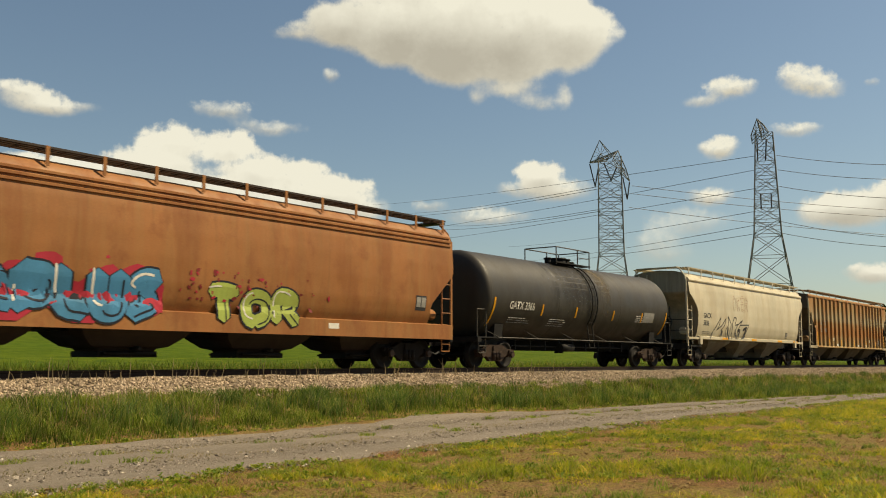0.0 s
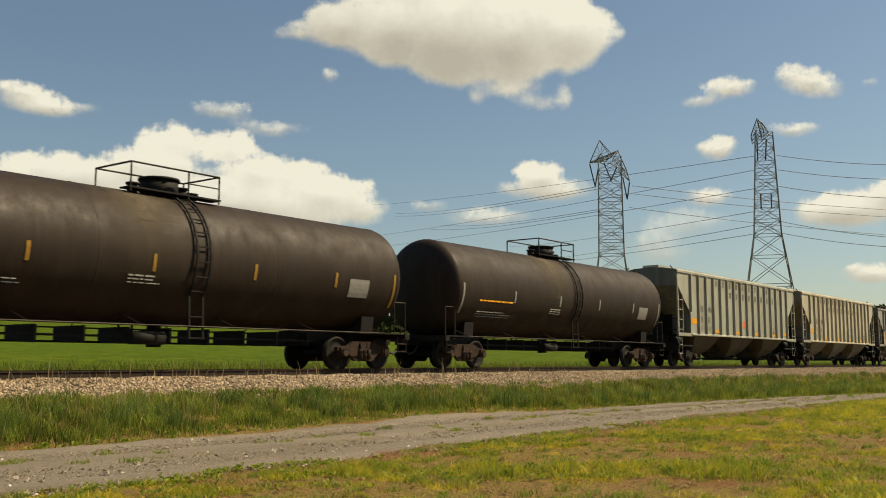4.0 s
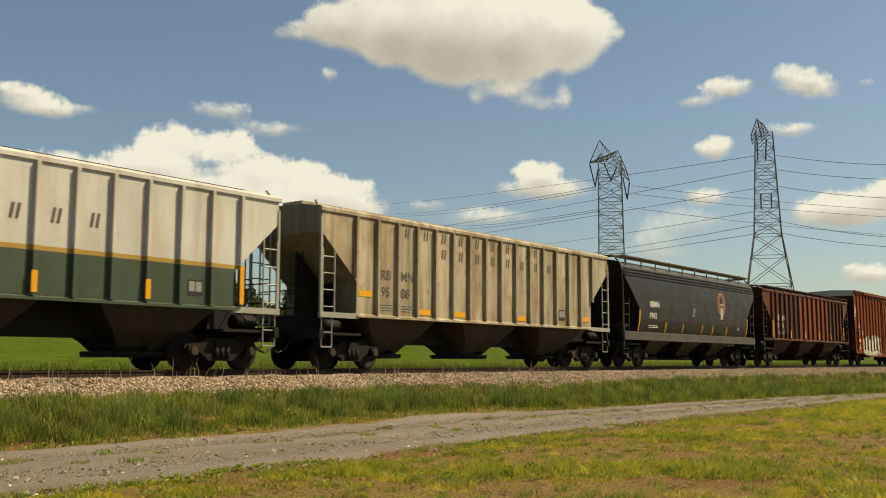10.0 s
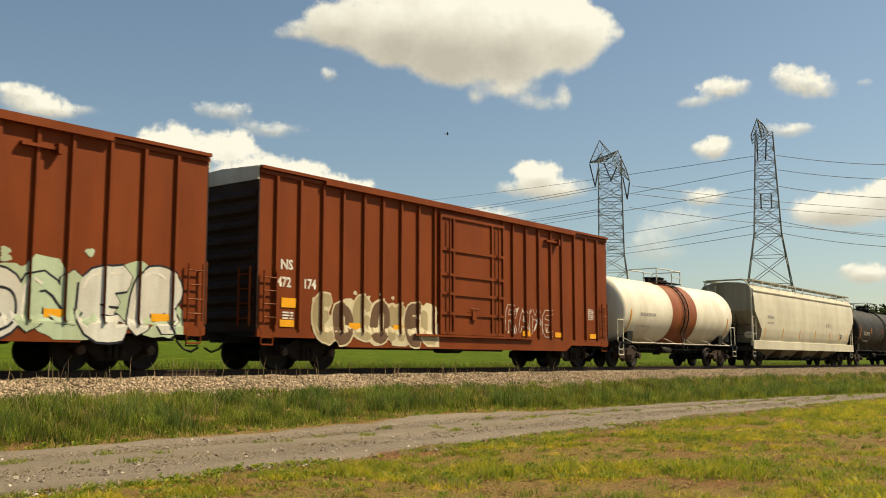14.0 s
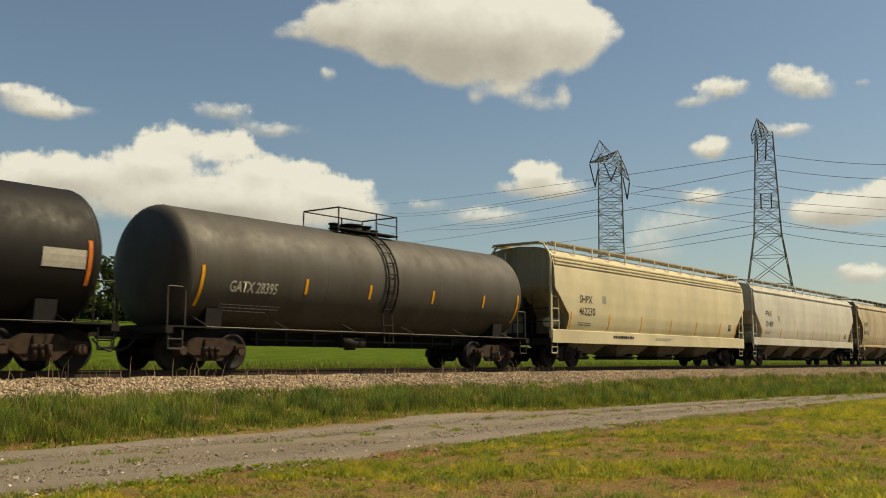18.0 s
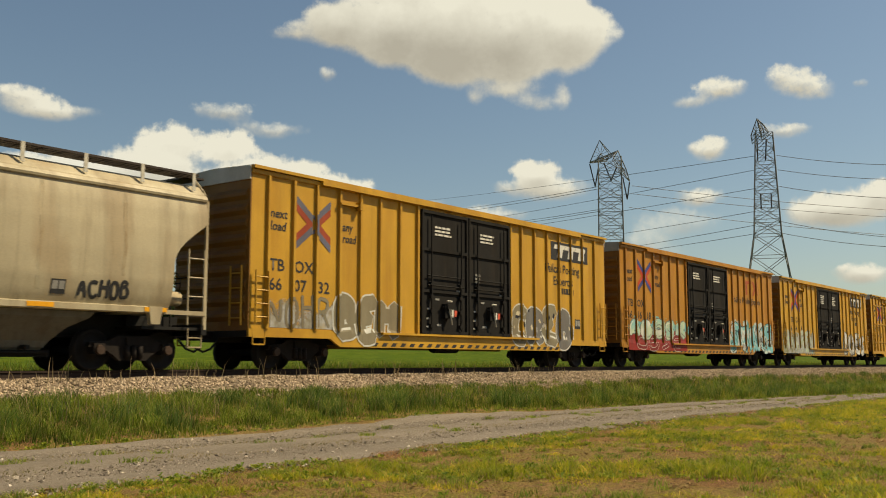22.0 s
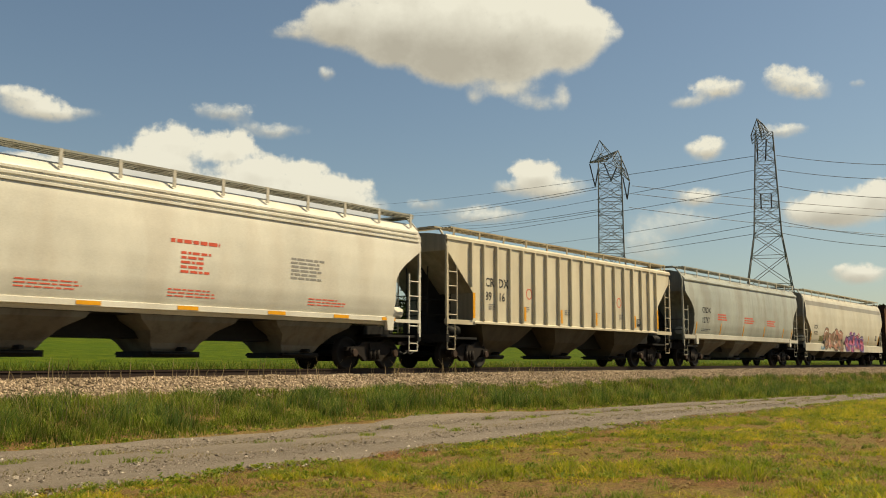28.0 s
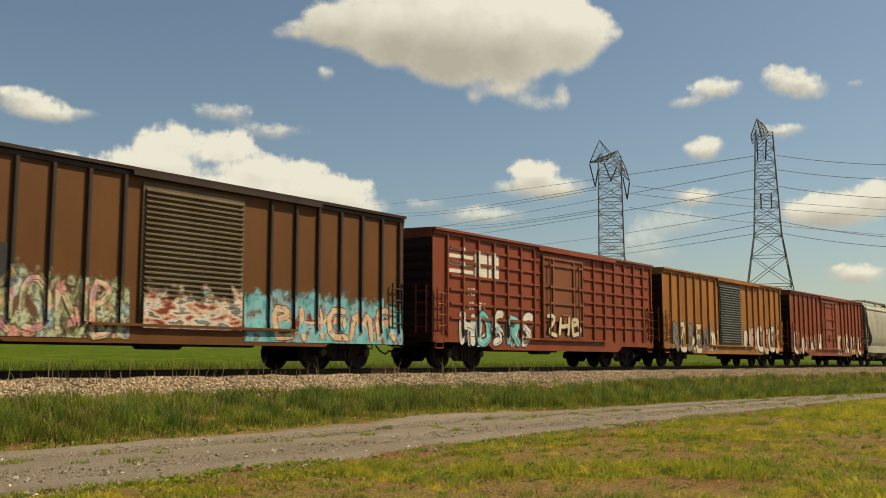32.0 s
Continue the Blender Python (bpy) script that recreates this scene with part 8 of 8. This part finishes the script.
tagged(new("tall_grass_clumps", raw_mesh("tall_grass_clumps", V, T, M_CLUMP)), "tall dark blue-green grass clumps in the verge", "grass", kind="stuff")
V, T = blades(2600, near_x, lambda g, n, x: -3.2 - 2.2 * g.random(n), lambda g, x, y: 0.35 + 0.25 * g.random(len(x)), 0.003, 32, 0.5)
tagged(new("seed_stalks", raw_mesh("seed_stalks", V, T, M_DRY)), "thin pale seed stalks standing above the verge grass", "grass", kind="stuff")


def rosettes(n, per, xs, ys, leaf, seed, rise=(0.15, 0.9)):
    """Low broadleaf weeds: kite-shaped leaves round a crown on the ground."""
    g = np.random.default_rng(seed)
    cx = xs(g, n)
    cy = ys(g, n, cx)
    big = (0.55 + 0.9 * g.random(n))[:, None]
    x, y = np.repeat(cx, per), np.repeat(cy, per)
    m = n * per
    z = ground_z(x, y) + 0.005 + 0.03 * g.random(m)
    a, e = g.random(m) * 6.283, rise[0] + (rise[1] - rise[0]) * g.random(m)
    ln = (np.repeat(big, per, 1).reshape(-1)) * leaf * (0.6 + 0.8 * g.random(m))
    ux, uy, uz = np.cos(a) * np.cos(e) * ln, np.sin(a) * np.cos(e) * ln, np.sin(e) * ln
    px, py = -np.sin(a) * ln * 0.26, np.cos(a) * ln * 0.26
    x, y = x + 0.3 * ux, y + 0.3 * uy
    P = np.stack([np.stack([x, y, z], -1), np.stack([x + ux * 0.6 + px, y + uy * 0.6 + py, z + uz * 0.75], -1), np.stack([x + ux, y + uy, z + uz * 0.7], -1), np.stack([x + ux * 0.6 - px, y + uy * 0.6 - py, z + uz * 0.75], -1)], 1)
    return P.reshape(-1, 3), np.arange(m * 4).reshape(m, 4)


M_WEED = island_mat("broadleaf_weeds", [(0.07, 0.13, 0.015), (0.14, 0.21, 0.02), (0.24, 0.29, 0.03), (0.34, 0.36, 0.06)], 0.6, 0.4, (0.6, 0.65, 0.6), (1.3, 1.2, 1.0), 0.7)
V, F4 = rosettes(1700, 8, near_x, lambda g, n, x: lerp_curve(x, ROAD_FAR) - 0.1 + 1.3 * g.random(n) ** 1.3, 0.055, 41)
tagged(new("verge_weeds", raw_mesh("verge_weeds", V, F4, M_WEED)), "low bright broadleaf weeds along the road edge", "weeds", kind="stuff")


def lawn_x(g, n):
    return 1.5 + 68.0 * g.random(n) ** 1.7


def lawn_y(g, n, x):
    near = lerp_curve(x, ROAD_NEAR)
    return near - 0.05 - 7.5 * g.random(n) ** 1.3


def lawn_h(g, x, y):
    edge = np.clip((lerp_curve(x, ROAD_NEAR) - y) / 1.1, 0.25, 1.0)
    bare = np.clip(0.72 + 2.2 * patchy(x, y, 0.42, 3.0) + 1.1 * patchy(x, y, 1.6, 9.0), 0.03, 1.7)
    lump = np.clip(0.85 + 1.6 * patchy(x, y, 2.4, 4.0), 0.3, 1.9)
    return (0.028 + 0.065 * g.random(len(x))) * bare * lump * edge


V, T = blades(430000, lawn_x, lawn_y, lawn_h, 0.0044, 12, 1.15)
tagged(new("lawn_grass", raw_mesh("lawn_grass", V, T, M_SHORT)), "short yellow-green grass with bare brown patches", "grass", kind="stuff")


def sunk(where, k, thr, s):
    """Places kept only where the patches run high."""
    def ys(g, n, x):
        y = where(g, n, x)
        for turn in range(4):
            bad = patchy(x, y, k, s) < thr
            y[bad] = where(g, n, x)[bad]
        return y
    return ys


V, F4 = rosettes(5200, 8, lawn_x, sunk(lawn_y, 0.42, 0.0, 3.0), 0.05, 42)
tagged(new("lawn_weeds", raw_mesh("lawn_weeds", V, F4, M_WEED)), "small green broadleaf weeds in the rough lawn", "weeds", kind="stuff")
V, F4 = rosettes(2600, 8, lawn_x, lawn_y, 0.045, 43, (0.05, 0.5))
tagged(new("withered_weeds", raw_mesh("withered_weeds", V, F4, island_mat("withered_leaves", [(0.20, 0.11, 0.05), (0.32, 0.20, 0.09), (0.12, 0.07, 0.035), (0.40, 0.30, 0.15)], 0.9, 0.2))), "withered brown weeds on the bare patches", "weeds", kind="stuff")
fx, fy = tufts(1100, 45, lawn_x, lawn_y, 0.09)
V, T = blades(49500, fx, fy, lambda g, x, y: 0.04 + 0.06 * g.random(len(x)), 0.0045, 22, 1.1)
tagged(new("lawn_tufts", raw_mesh("lawn_tufts", V, T, M_TUFT)), "small fresh green tufts in the yellowish lawn", "grass", kind="stuff")
V, T = blades(60000, lawn_x, lawn_y, lambda g, x, y: 0.012 + 0.03 * g.random(len(x)), 0.004, 16, 1.6)
tagged(new("dead_grass", raw_mesh("dead_grass", V, T, island_mat("dead_thatch", [(0.38, 0.20, 0.085), (0.27, 0.14, 0.06), (0.5, 0.33, 0.15), (0.13, 0.075, 0.035)], 0.9, 0.2))), "short dead brown grass between the green tufts", "grass", kind="stuff")
V, T = blades(5000, lambda g, n: 1 + 30 * g.random(n) ** 1.3, lambda g, n, x: -1.7 - 0.6 * g.random(n), lambda g, x, y: 0.25 + 0.4 * g.random(len(x)) ** 2, 0.007, 13, 0.4)
V[:, 2] += 0.2
tagged(new("trackside_grass", raw_mesh("trackside_grass", V[: 5 * 200], T[: 3 * 200], M_DRY)), "sparse dry stalks standing at the edge of the ballast", "grass", kind="stuff")
V, T = blades(80000, lambda g, n: 3 + 110 * g.random(n) ** 1.6, lambda g, n, x: 3.4 + 9.0 * g.random(n) ** 1.5, lambda g, x, y: 0.25 + 0.5 * g.random(len(x)), 0.008, 14, 0.4)
tagged(new("far_verge_grass", raw_mesh("far_verge_grass", V, T, M_TALL)), "tall green grass beyond the track", "grass", kind="stuff")


M_CROWN = island_mat("crown_thatch", [(0.24, 0.18, 0.085), (0.17, 0.16, 0.055), (0.30, 0.235, 0.12)], 0.9, 0.2)


def road_tuft_y(g, n, x):
    a, b = lerp_curve(x, ROAD_NEAR), lerp_curve(x, ROAD_FAR)
    return a + (b - a) * (0.5 + 0.09 * g.normal(size=n))


fx, fy = tufts(70, 60, lambda g, n: 1.5 + 55 * g.random(n) ** 1.5, road_tuft_y, 0.09)
V, T = blades(4200, fx, fy, lambda g, x, y: 0.03 + 0.06 * g.random(len(x)), 0.005, 23, 1.0)
V[:, 2] += 0.035
tagged(new("road_tufts", raw_mesh("road_tufts", V, T, M_TUFT)), "small green tufts along the crown of the gravel road", "grass", kind="stuff")
V, T = blades(30000, lambda g, n: 1.5 + 55 * g.random(n) ** 1.5, road_tuft_y, lambda g, x, y: (0.008 + 0.018 * g.random(len(x))) * (patchy(x, y, 0.6, 2.0) > -0.3) + 0.001, 0.006, 15, 1.8)
V[:, 2] += 0.035
tagged(new("road_grass", raw_mesh("road_grass", V, T, M_CROWN)), "thin dry grass along the crown of the gravel road", "grass", kind="stuff")


def road_z(x, y):
    return np.maximum(ground_z(x, y), -0.02) + 0.02


M_PEBBLE = island_mat("road_pebbles", [(0.10, 0.085, 0.07), (0.22, 0.185, 0.145), (0.36, 0.32, 0.26), (0.17, 0.14, 0.11), (0.55, 0.50, 0.42)], 0.9, lo=(0.85, 0.83, 0.8), hi=(1.08, 1.04, 1.0))
tagged(new("road_stones", stones(36000, 1.5, 48, -11.2, -6.6, road_z, 0.009, "road_stones", M_PEBBLE)), "small loose stones on the gravel road", "stones", kind="stuff")
tagged(new("road_cobbles", stones(1500, 1.5, 50, -11.3, -6.2, road_z, 0.026, "road_cobbles", M_PEBBLE)), "larger pale stones scattered on the gravel road", "stones", kind="stuff")


# ---- clouds ----
def cloud_material():
    m, nt, b = mat_new("sunlit_cloud")
    out = nt.nodes["Material Output"]
    nt.nodes.remove(b)

    def attribute(name):
        a = nt.nodes.new("ShaderNodeAttribute")
        a.attribute_name = name
        return a.outputs["Fac"]

    def calc(op, *v):
        n = node(nt, "ShaderNodeMath")
        n.operation = op
        for sock, x in zip(n.inputs, v):
            if isinstance(x, (int, float)):
                sock.default_value = x
            else:
                nt.links.new(x, sock)
        return n.outputs[0]
    depth, soft, lift, veil, fray = attribute("depth"), attribute("soft"), attribute("lift"), attribute("veil"), attribute("fray")
    info, add, tc = nt.nodes.new("ShaderNodeObjectInfo"), nt.nodes.new("ShaderNodeVectorMath"), nt.nodes.new("ShaderNodeTexCoord")
    nt.links.new(calc("MULTIPLY", info.outputs["Random"], 9000.0), add.inputs[1])
    nt.links.new(tc.outputs["Object"], add.inputs[0])
    v = add.outputs[0]
    billow, curl, fine, shade = noise_tex(nt, v, 0.013, 3, 0.5), noise_tex(nt, v, 0.045, 5, 0.6), noise_tex(nt, v, 0.12, 5, 0.65), noise_tex(nt, v, 0.0055, 4, 0.5)
    d = calc("MULTIPLY", billow, 56.0)
    d = calc("MULTIPLY_ADD", curl, 28.0, d)
    d = calc("MULTIPLY_ADD", fine, 8.0, d)
    d = calc("SUBTRACT", d, 46.0)
    d = calc("MULTIPLY_ADD", d, fray, depth)
    q = calc("DIVIDE", d, soft)
    alpha = ramp(nt, calc("MULTIPLY_ADD", q, 0.5, 0.5), 0.0, 1.0)
    alpha.node.color_ramp.interpolation = "EASE"
    thinned = calc("MULTIPLY", alpha, calc("MINIMUM", 1.0, calc("MULTIPLY", veil, calc("MULTIPLY_ADD", curl, 1.2, 0.4))))
    h = calc("MULTIPLY_ADD", shade, 0.30, lift)
    h = calc("MULTIPLY_ADD", calc("MULTIPLY", billow, calc("MULTIPLY_ADD", lift, 0.75, 0.02)), 1.0, h)
    h = calc("MULTIPLY_ADD", curl, 0.20, h)
    # Clouds glow: lit tops and grey undersides are painted into the emission colour.
    col = ramp(nt, calc("MULTIPLY", h, 0.5), 0.18, 0.60, (0.585, 0.56, 0.515, 1), (1.06, 1.05, 0.99, 1))
    em, tr, mx = nt.nodes.new("ShaderNodeEmission"), nt.nodes.new("ShaderNodeBsdfTransparent"), nt.nodes.new("ShaderNodeMixShader")
    em.inputs["Strength"].default_value = 0.56
    nt.links.new(col, em.inputs["Color"])
    nt.links.new(thinned, mx.inputs[0])
    nt.links.new(tr.outputs[0], mx.inputs[1])
    nt.links.new(em.outputs[0], mx.inputs[2])
    nt.links.new(mx.outputs[0], out.inputs["Surface"])
    return m


M_CLOUD = cloud_material()
# name, azimuth and elevation in degrees, lobes (x, y, half width, half height) in metres at 3 km
CLOUDS = [
    ("huge bright cumulus cloud with grey underside", 37.45, 18.28, [(-436, 46, 94, 29), (-299, 67, 137, 79), (-145, 55, 171, 123), (26, 46, 188, 174), (197, 46, 197, 168), (368, 43, 145, 126), (26, 191, 564, 85), (94, -145, 21, 24), (190, -126, 92, 26), (291, -170, 62, 24), (372, -150, 22, 36), (518, 43, 24, 24)], 0.15, 0.00, 0.00),
    ("long bank of piled white cumulus cloud", 52.86, 10.36, [(-30, 106, 143, 57), (140, 98, 92, 62), (-70, 30, 165, 72), (215, 28, 108, 70), (322, 30, 117, 60), (423, -29, 193, 74), (540, -74, 94, 50), (-315, -12, 268, 75), (138, -70, 487, 92), (-483, -45, 151, 75)], 0.05, 0.00, 0.00),
    ("small wispy white cloud", 60.22, 14.06, [(-52, 17, 80, 38), (7, -20, 125, 35)], 0.00, -0.35, 0.15),
    ("thin ragged strip of cloud", 49.16, 13.91, [(-65, 22, 102, 30), (74, -29, 93, 24)], -0.10, -0.15, 0.45),
    ("tiny faint puff of cloud", 44.44, 16.67, [(0, 0, 24, 24)], 0.30, 0.10, 0.45),
    ("puffy white cloud above the horizon", 31.66, 10.57, [(-10, 11, 86, 59), (48, -32, 121, 38), (-99, -23, 69, 24)], 0.30, 0.10, 0.00),
    ("low thin hazy cloud", 36.24, 8.76, [(50, -13, 131, 31), (-121, 23, 59, 21)], 0.30, 0.10, 0.45),
    ("ragged white cloud tuft", 21.38, 15.26, [(20, 7, 74, 40), (-66, -30, 40, 13)], 0.85, 0.00, 0.25),
    ("ragged white cumulus tuft", 16.68, 15.32, [(4, -2, 84, 44), (48, -30, 44, 24), (-50, 26, 48, 30)], 0.85, 0.00, 0.25),
    ("tiny white cloud puff", 13.57, 14.97, [(0, 0, 20, 15)], 0.85, 0.00, 0.40),
    ("small white cloud puff", 21.77, 12.03, [(0, 0, 60, 40)], 0.85, 0.00, 0.20),
    ("small flat white cloud puff", 17.79, 12.77, [(0, 0, 75, 26)], 0.85, 0.00, 0.35),
    ("small round white cloud puff", 22.39, 9.35, [(0, 0, 74, 34)], 0.85, 0.00, 0.20),
    ("low hazy cloud patch", 24.05, 7.20, [(21, 40, 119, 47), (-47, -53, 76, 34), (-72, -11, 68, 51)], 0.85, 0.00, 0.68),
    ("bright cumulus cloud near the horizon", 14.75, 8.50, [(-12, -13, 177, 61), (92, 19, 96, 55)], 0.85, 0.00, 0.00),
    ("low white cloud puff", 13.94, 4.76, [(0, 0, 88, 40)], 0.85, 0.00, 0.00),
]


def cloud(kind, az, lobes, thin):
    """A bulging sheet of vapour: depth is how far inside the cloud's edge a point lies, in metres."""
    r = random.Random(len(kind) + int(az * 100))
    puffs = list(lobes)
    for cx, cy, rx, ry in lobes:
        for k in range(4):
            a, w = r.uniform(0.1, 3.0), r.uniform(0.25, 0.42)
            puffs.append((cx + rx * 0.74 * math.cos(a), cy + ry * 0.74 * math.sin(a), rx * w, ry * w * 1.1))
    pad = 45
    x0, x1 = min(a[0] - a[2] for a in puffs) - pad, max(a[0] + a[2] for a in puffs) + pad
    y0, y1 = min(a[1] - a[3] for a in puffs) - pad, max(a[1] + a[3] for a in puffs) + pad
    nx, ny = 120, 70
    X, Y = np.meshgrid(np.linspace(x0, x1, nx), np.linspace(y0, y1, ny))
    total, top, bottom = np.zeros_like(X), np.full(nx, -1e9), np.full(nx, 1e9)
    for cx, cy, rx, ry in puffs:
        q = 1 - np.sqrt(((X - cx) / rx) ** 2 + ((Y - cy) / ry) ** 2)
        total += np.exp(np.clip(q * min(rx, ry) * 0.9 / 9.0, -40, 40))
    size = max(min(a[2], a[3]) for a in lobes)
    fray = min(0.8, 0.38 + size / 150)
    depth = 9.0 * np.log(total + 1e-9) - 10.0 - 7.0 * fray
    inside = depth > 0
    top = np.where(inside.any(0), np.where(inside, Y, -1e9).max(0), Y.mean())
    bottom = np.where(inside.any(0), np.where(inside, Y, 1e9).min(0), Y.mean())
    box = np.ones(13) / 13
    top, bottom = (np.convolve(np.pad(np.convolve(np.pad(e, 6, "edge"), box, "valid"), 6, "edge"), box, "valid") for e in (top, bottom))
    rel = np.clip((Y - bottom) / np.maximum(top - bottom, 30.0), 0, 1)
    step = (x1 - x0) / (nx - 1), (y1 - y0) / (ny - 1)
    even = np.clip(depth, -60, 90)
    for turn in range(3):
        for axis in (0, 1):
            w = 2 * int(min(9, 1 + 0.16 * size / step[1 - axis])) + 1
            even = np.apply_along_axis(lambda e: np.convolve(np.pad(e, w // 2, "edge"), np.ones(w) / w, "valid"), axis, even)
    thick = np.clip((even + 10) / 80.0, 0, 1)
    slope = np.gradient(0.75 * even + 0.25 * depth, step[1], axis=0)
    # Painted light: brighter towards top and right, darker in thick undersides.
    lift = 0.42 + 0.32 * rel - 0.40 * thick * (1 - rel) ** 0.8 - 0.30 * np.clip(slope, -1, 1)
    lift += 0.05 + 0.16 * np.clip(2 * (X - x0) / (x1 - x0) - 1, -1, 1) * min(1.0, size / 100)
    soft = (8.0 + 5.0 * (1 - rel)) * (1 + 0.8 * thin) * min(1.0, 0.4 + size / 100)
    V = np.stack([X, Y, np.clip(depth, 0, 120) * 0.4], -1).reshape(-1, 3)
    i = (np.arange(ny - 1)[:, None] * nx + np.arange(nx - 1)[None, :]).reshape(-1)
    Fc = np.stack([i, i + 1, i + 1 + nx, i + nx], -1)
    Fc = Fc[(depth.reshape(-1)[Fc] > -70.0).any(1)]
    me = raw_mesh("cloud", V, Fc, M_CLOUD, True)
    for key, val in (("depth", depth), ("soft", soft), ("lift", lift), ("fray", fray * (0.5 + 0.5 * rel)), ("veil", np.full_like(X, 1.25 * (1 - thin)))):
        me.attributes.new(key, "FLOAT", "POINT").data.foreach_set("value", val.astype(np.float32).ravel())
    return tagged(new("cloud", me), kind, "cloud", "clouds", "")


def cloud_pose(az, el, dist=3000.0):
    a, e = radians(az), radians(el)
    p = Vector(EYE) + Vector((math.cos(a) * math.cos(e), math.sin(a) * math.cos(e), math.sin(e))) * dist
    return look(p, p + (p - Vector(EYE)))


SKY = []
for kind, az, el, lobes, daz, dele, thin in CLOUDS:
    ob = cloud(kind, az, lobes, thin)
    ob.visible_shadow = False
    SKY.append((ob, az, el, daz, dele))


# ---- a passing bird ----
M_BIRD = plain("dark_feathers", (0.03, 0.03, 0.034), 0.6, 0.0, 0.3, 40.0)


def swallow():
    """A small dark bird: the beak points along -z, the back along y."""
    bird = tagged(new("bird"), "small dark swallow flying below the clouds", "bird")
    bm = bmesh.new()
    bmesh.ops.create_uvsphere(bm, u_segments=12, v_segments=8, radius=1.0)
    for v in bm.verts:
        k = 1.0 if v.co.z < 0 else 0.72
        v.co = (v.co.x * 0.024 * k, v.co.y * 0.022 * k, v.co.z * 0.085)
    part("body", bm, M_BIRD, bird)
    bm = bmesh.new()
    add_prism(bm, [(-0.012, 0.07), (0.012, 0.07), (0.035, 0.15), (0.006, 0.105), (-0.006, 0.105), (-0.035, 0.15)], "y", -0.002, 0.002)
    part("tail", bm, M_BIRD, bird)
    wings = []
    for s in (-1, 1):
        bm = bmesh.new()
        add_prism(bm, [(s * 0.0, -0.045), (s * 0.07, -0.05), (s * 0.17, 0.03), (s * 0.08, 0.012), (s * 0.0, 0.03)], "y", -0.002, 0.002)
        wing = part("wing", bm, M_BIRD, bird)
        wings.append((wing, s))
    return bird, wings


BIRD, WINGS = swallow()
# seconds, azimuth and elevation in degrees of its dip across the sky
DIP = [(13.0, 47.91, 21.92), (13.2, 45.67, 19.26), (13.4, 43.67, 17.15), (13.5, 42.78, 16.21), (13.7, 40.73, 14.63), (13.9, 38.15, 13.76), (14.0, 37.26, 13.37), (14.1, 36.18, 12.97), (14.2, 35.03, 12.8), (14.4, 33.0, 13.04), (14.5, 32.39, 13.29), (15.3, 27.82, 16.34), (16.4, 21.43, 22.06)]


# ---- movement ----
ROLL = [(0.0, 0.0), (6.0, 113.23), (12.0, 226.38), (18.0, 338.47), (25.0, 467.54), (32.0, 595.83)]
RADIUS = 0.457


def rolled(t):
    """How far the train has gone at t seconds."""
    return float(np.interp(t, [a for a, _ in ROLL], [b for _, b in ROLL]))


def motions():
    for car in CARS:
        x0 = car.location.x
        walk(car, [(t, pose(x0 - d, 0, RT)) for t, d in ROLL])
        car["start"] = x0
    for w, car, x, lx in WHEELSETS:
        x0 = car["start"] + x
        first = next((k for k in range(961) if x0 - rolled(k / 30) < 80), 960)
        last = next((k for k in range(961) if x0 - rolled(k / 30) < 4), 960)
        rows = [(k / 30, pose(lx, 0, 0.457, 0, -math.degrees((rolled(k / 30) - rolled(first / 30)) / RADIUS), 0)) for k in range(first, last + 1)]
        if first > 0:
            rows.insert(0, (0.0, rows[0][1]))
        if last < 960:
            rows.append((32.0, rows[-1][1]))
        walk(w, rows)
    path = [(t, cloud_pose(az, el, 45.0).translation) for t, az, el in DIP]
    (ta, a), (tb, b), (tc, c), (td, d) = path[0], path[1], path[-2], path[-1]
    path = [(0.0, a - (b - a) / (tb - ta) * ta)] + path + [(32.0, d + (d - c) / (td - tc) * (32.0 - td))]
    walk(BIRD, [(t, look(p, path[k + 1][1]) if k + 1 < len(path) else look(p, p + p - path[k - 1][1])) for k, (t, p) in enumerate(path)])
    for wing, s in WINGS:
        walk(wing, [(0.0, pose(0, 0, 0))] + [(12.9 + 0.1 * k, pose(0, 0, 0, 0, 0, s * (34 if k % 2 else -22))) for k in range(36)] + [(32.0, pose(0, 0, 0))])
    for ob, az, el, daz, dele in SKY:
        walk(ob, [(0.0, cloud_pose(az - daz / 2, el - dele / 2)), (32.0, cloud_pose(az + daz / 2, el + dele / 2))])


motions()
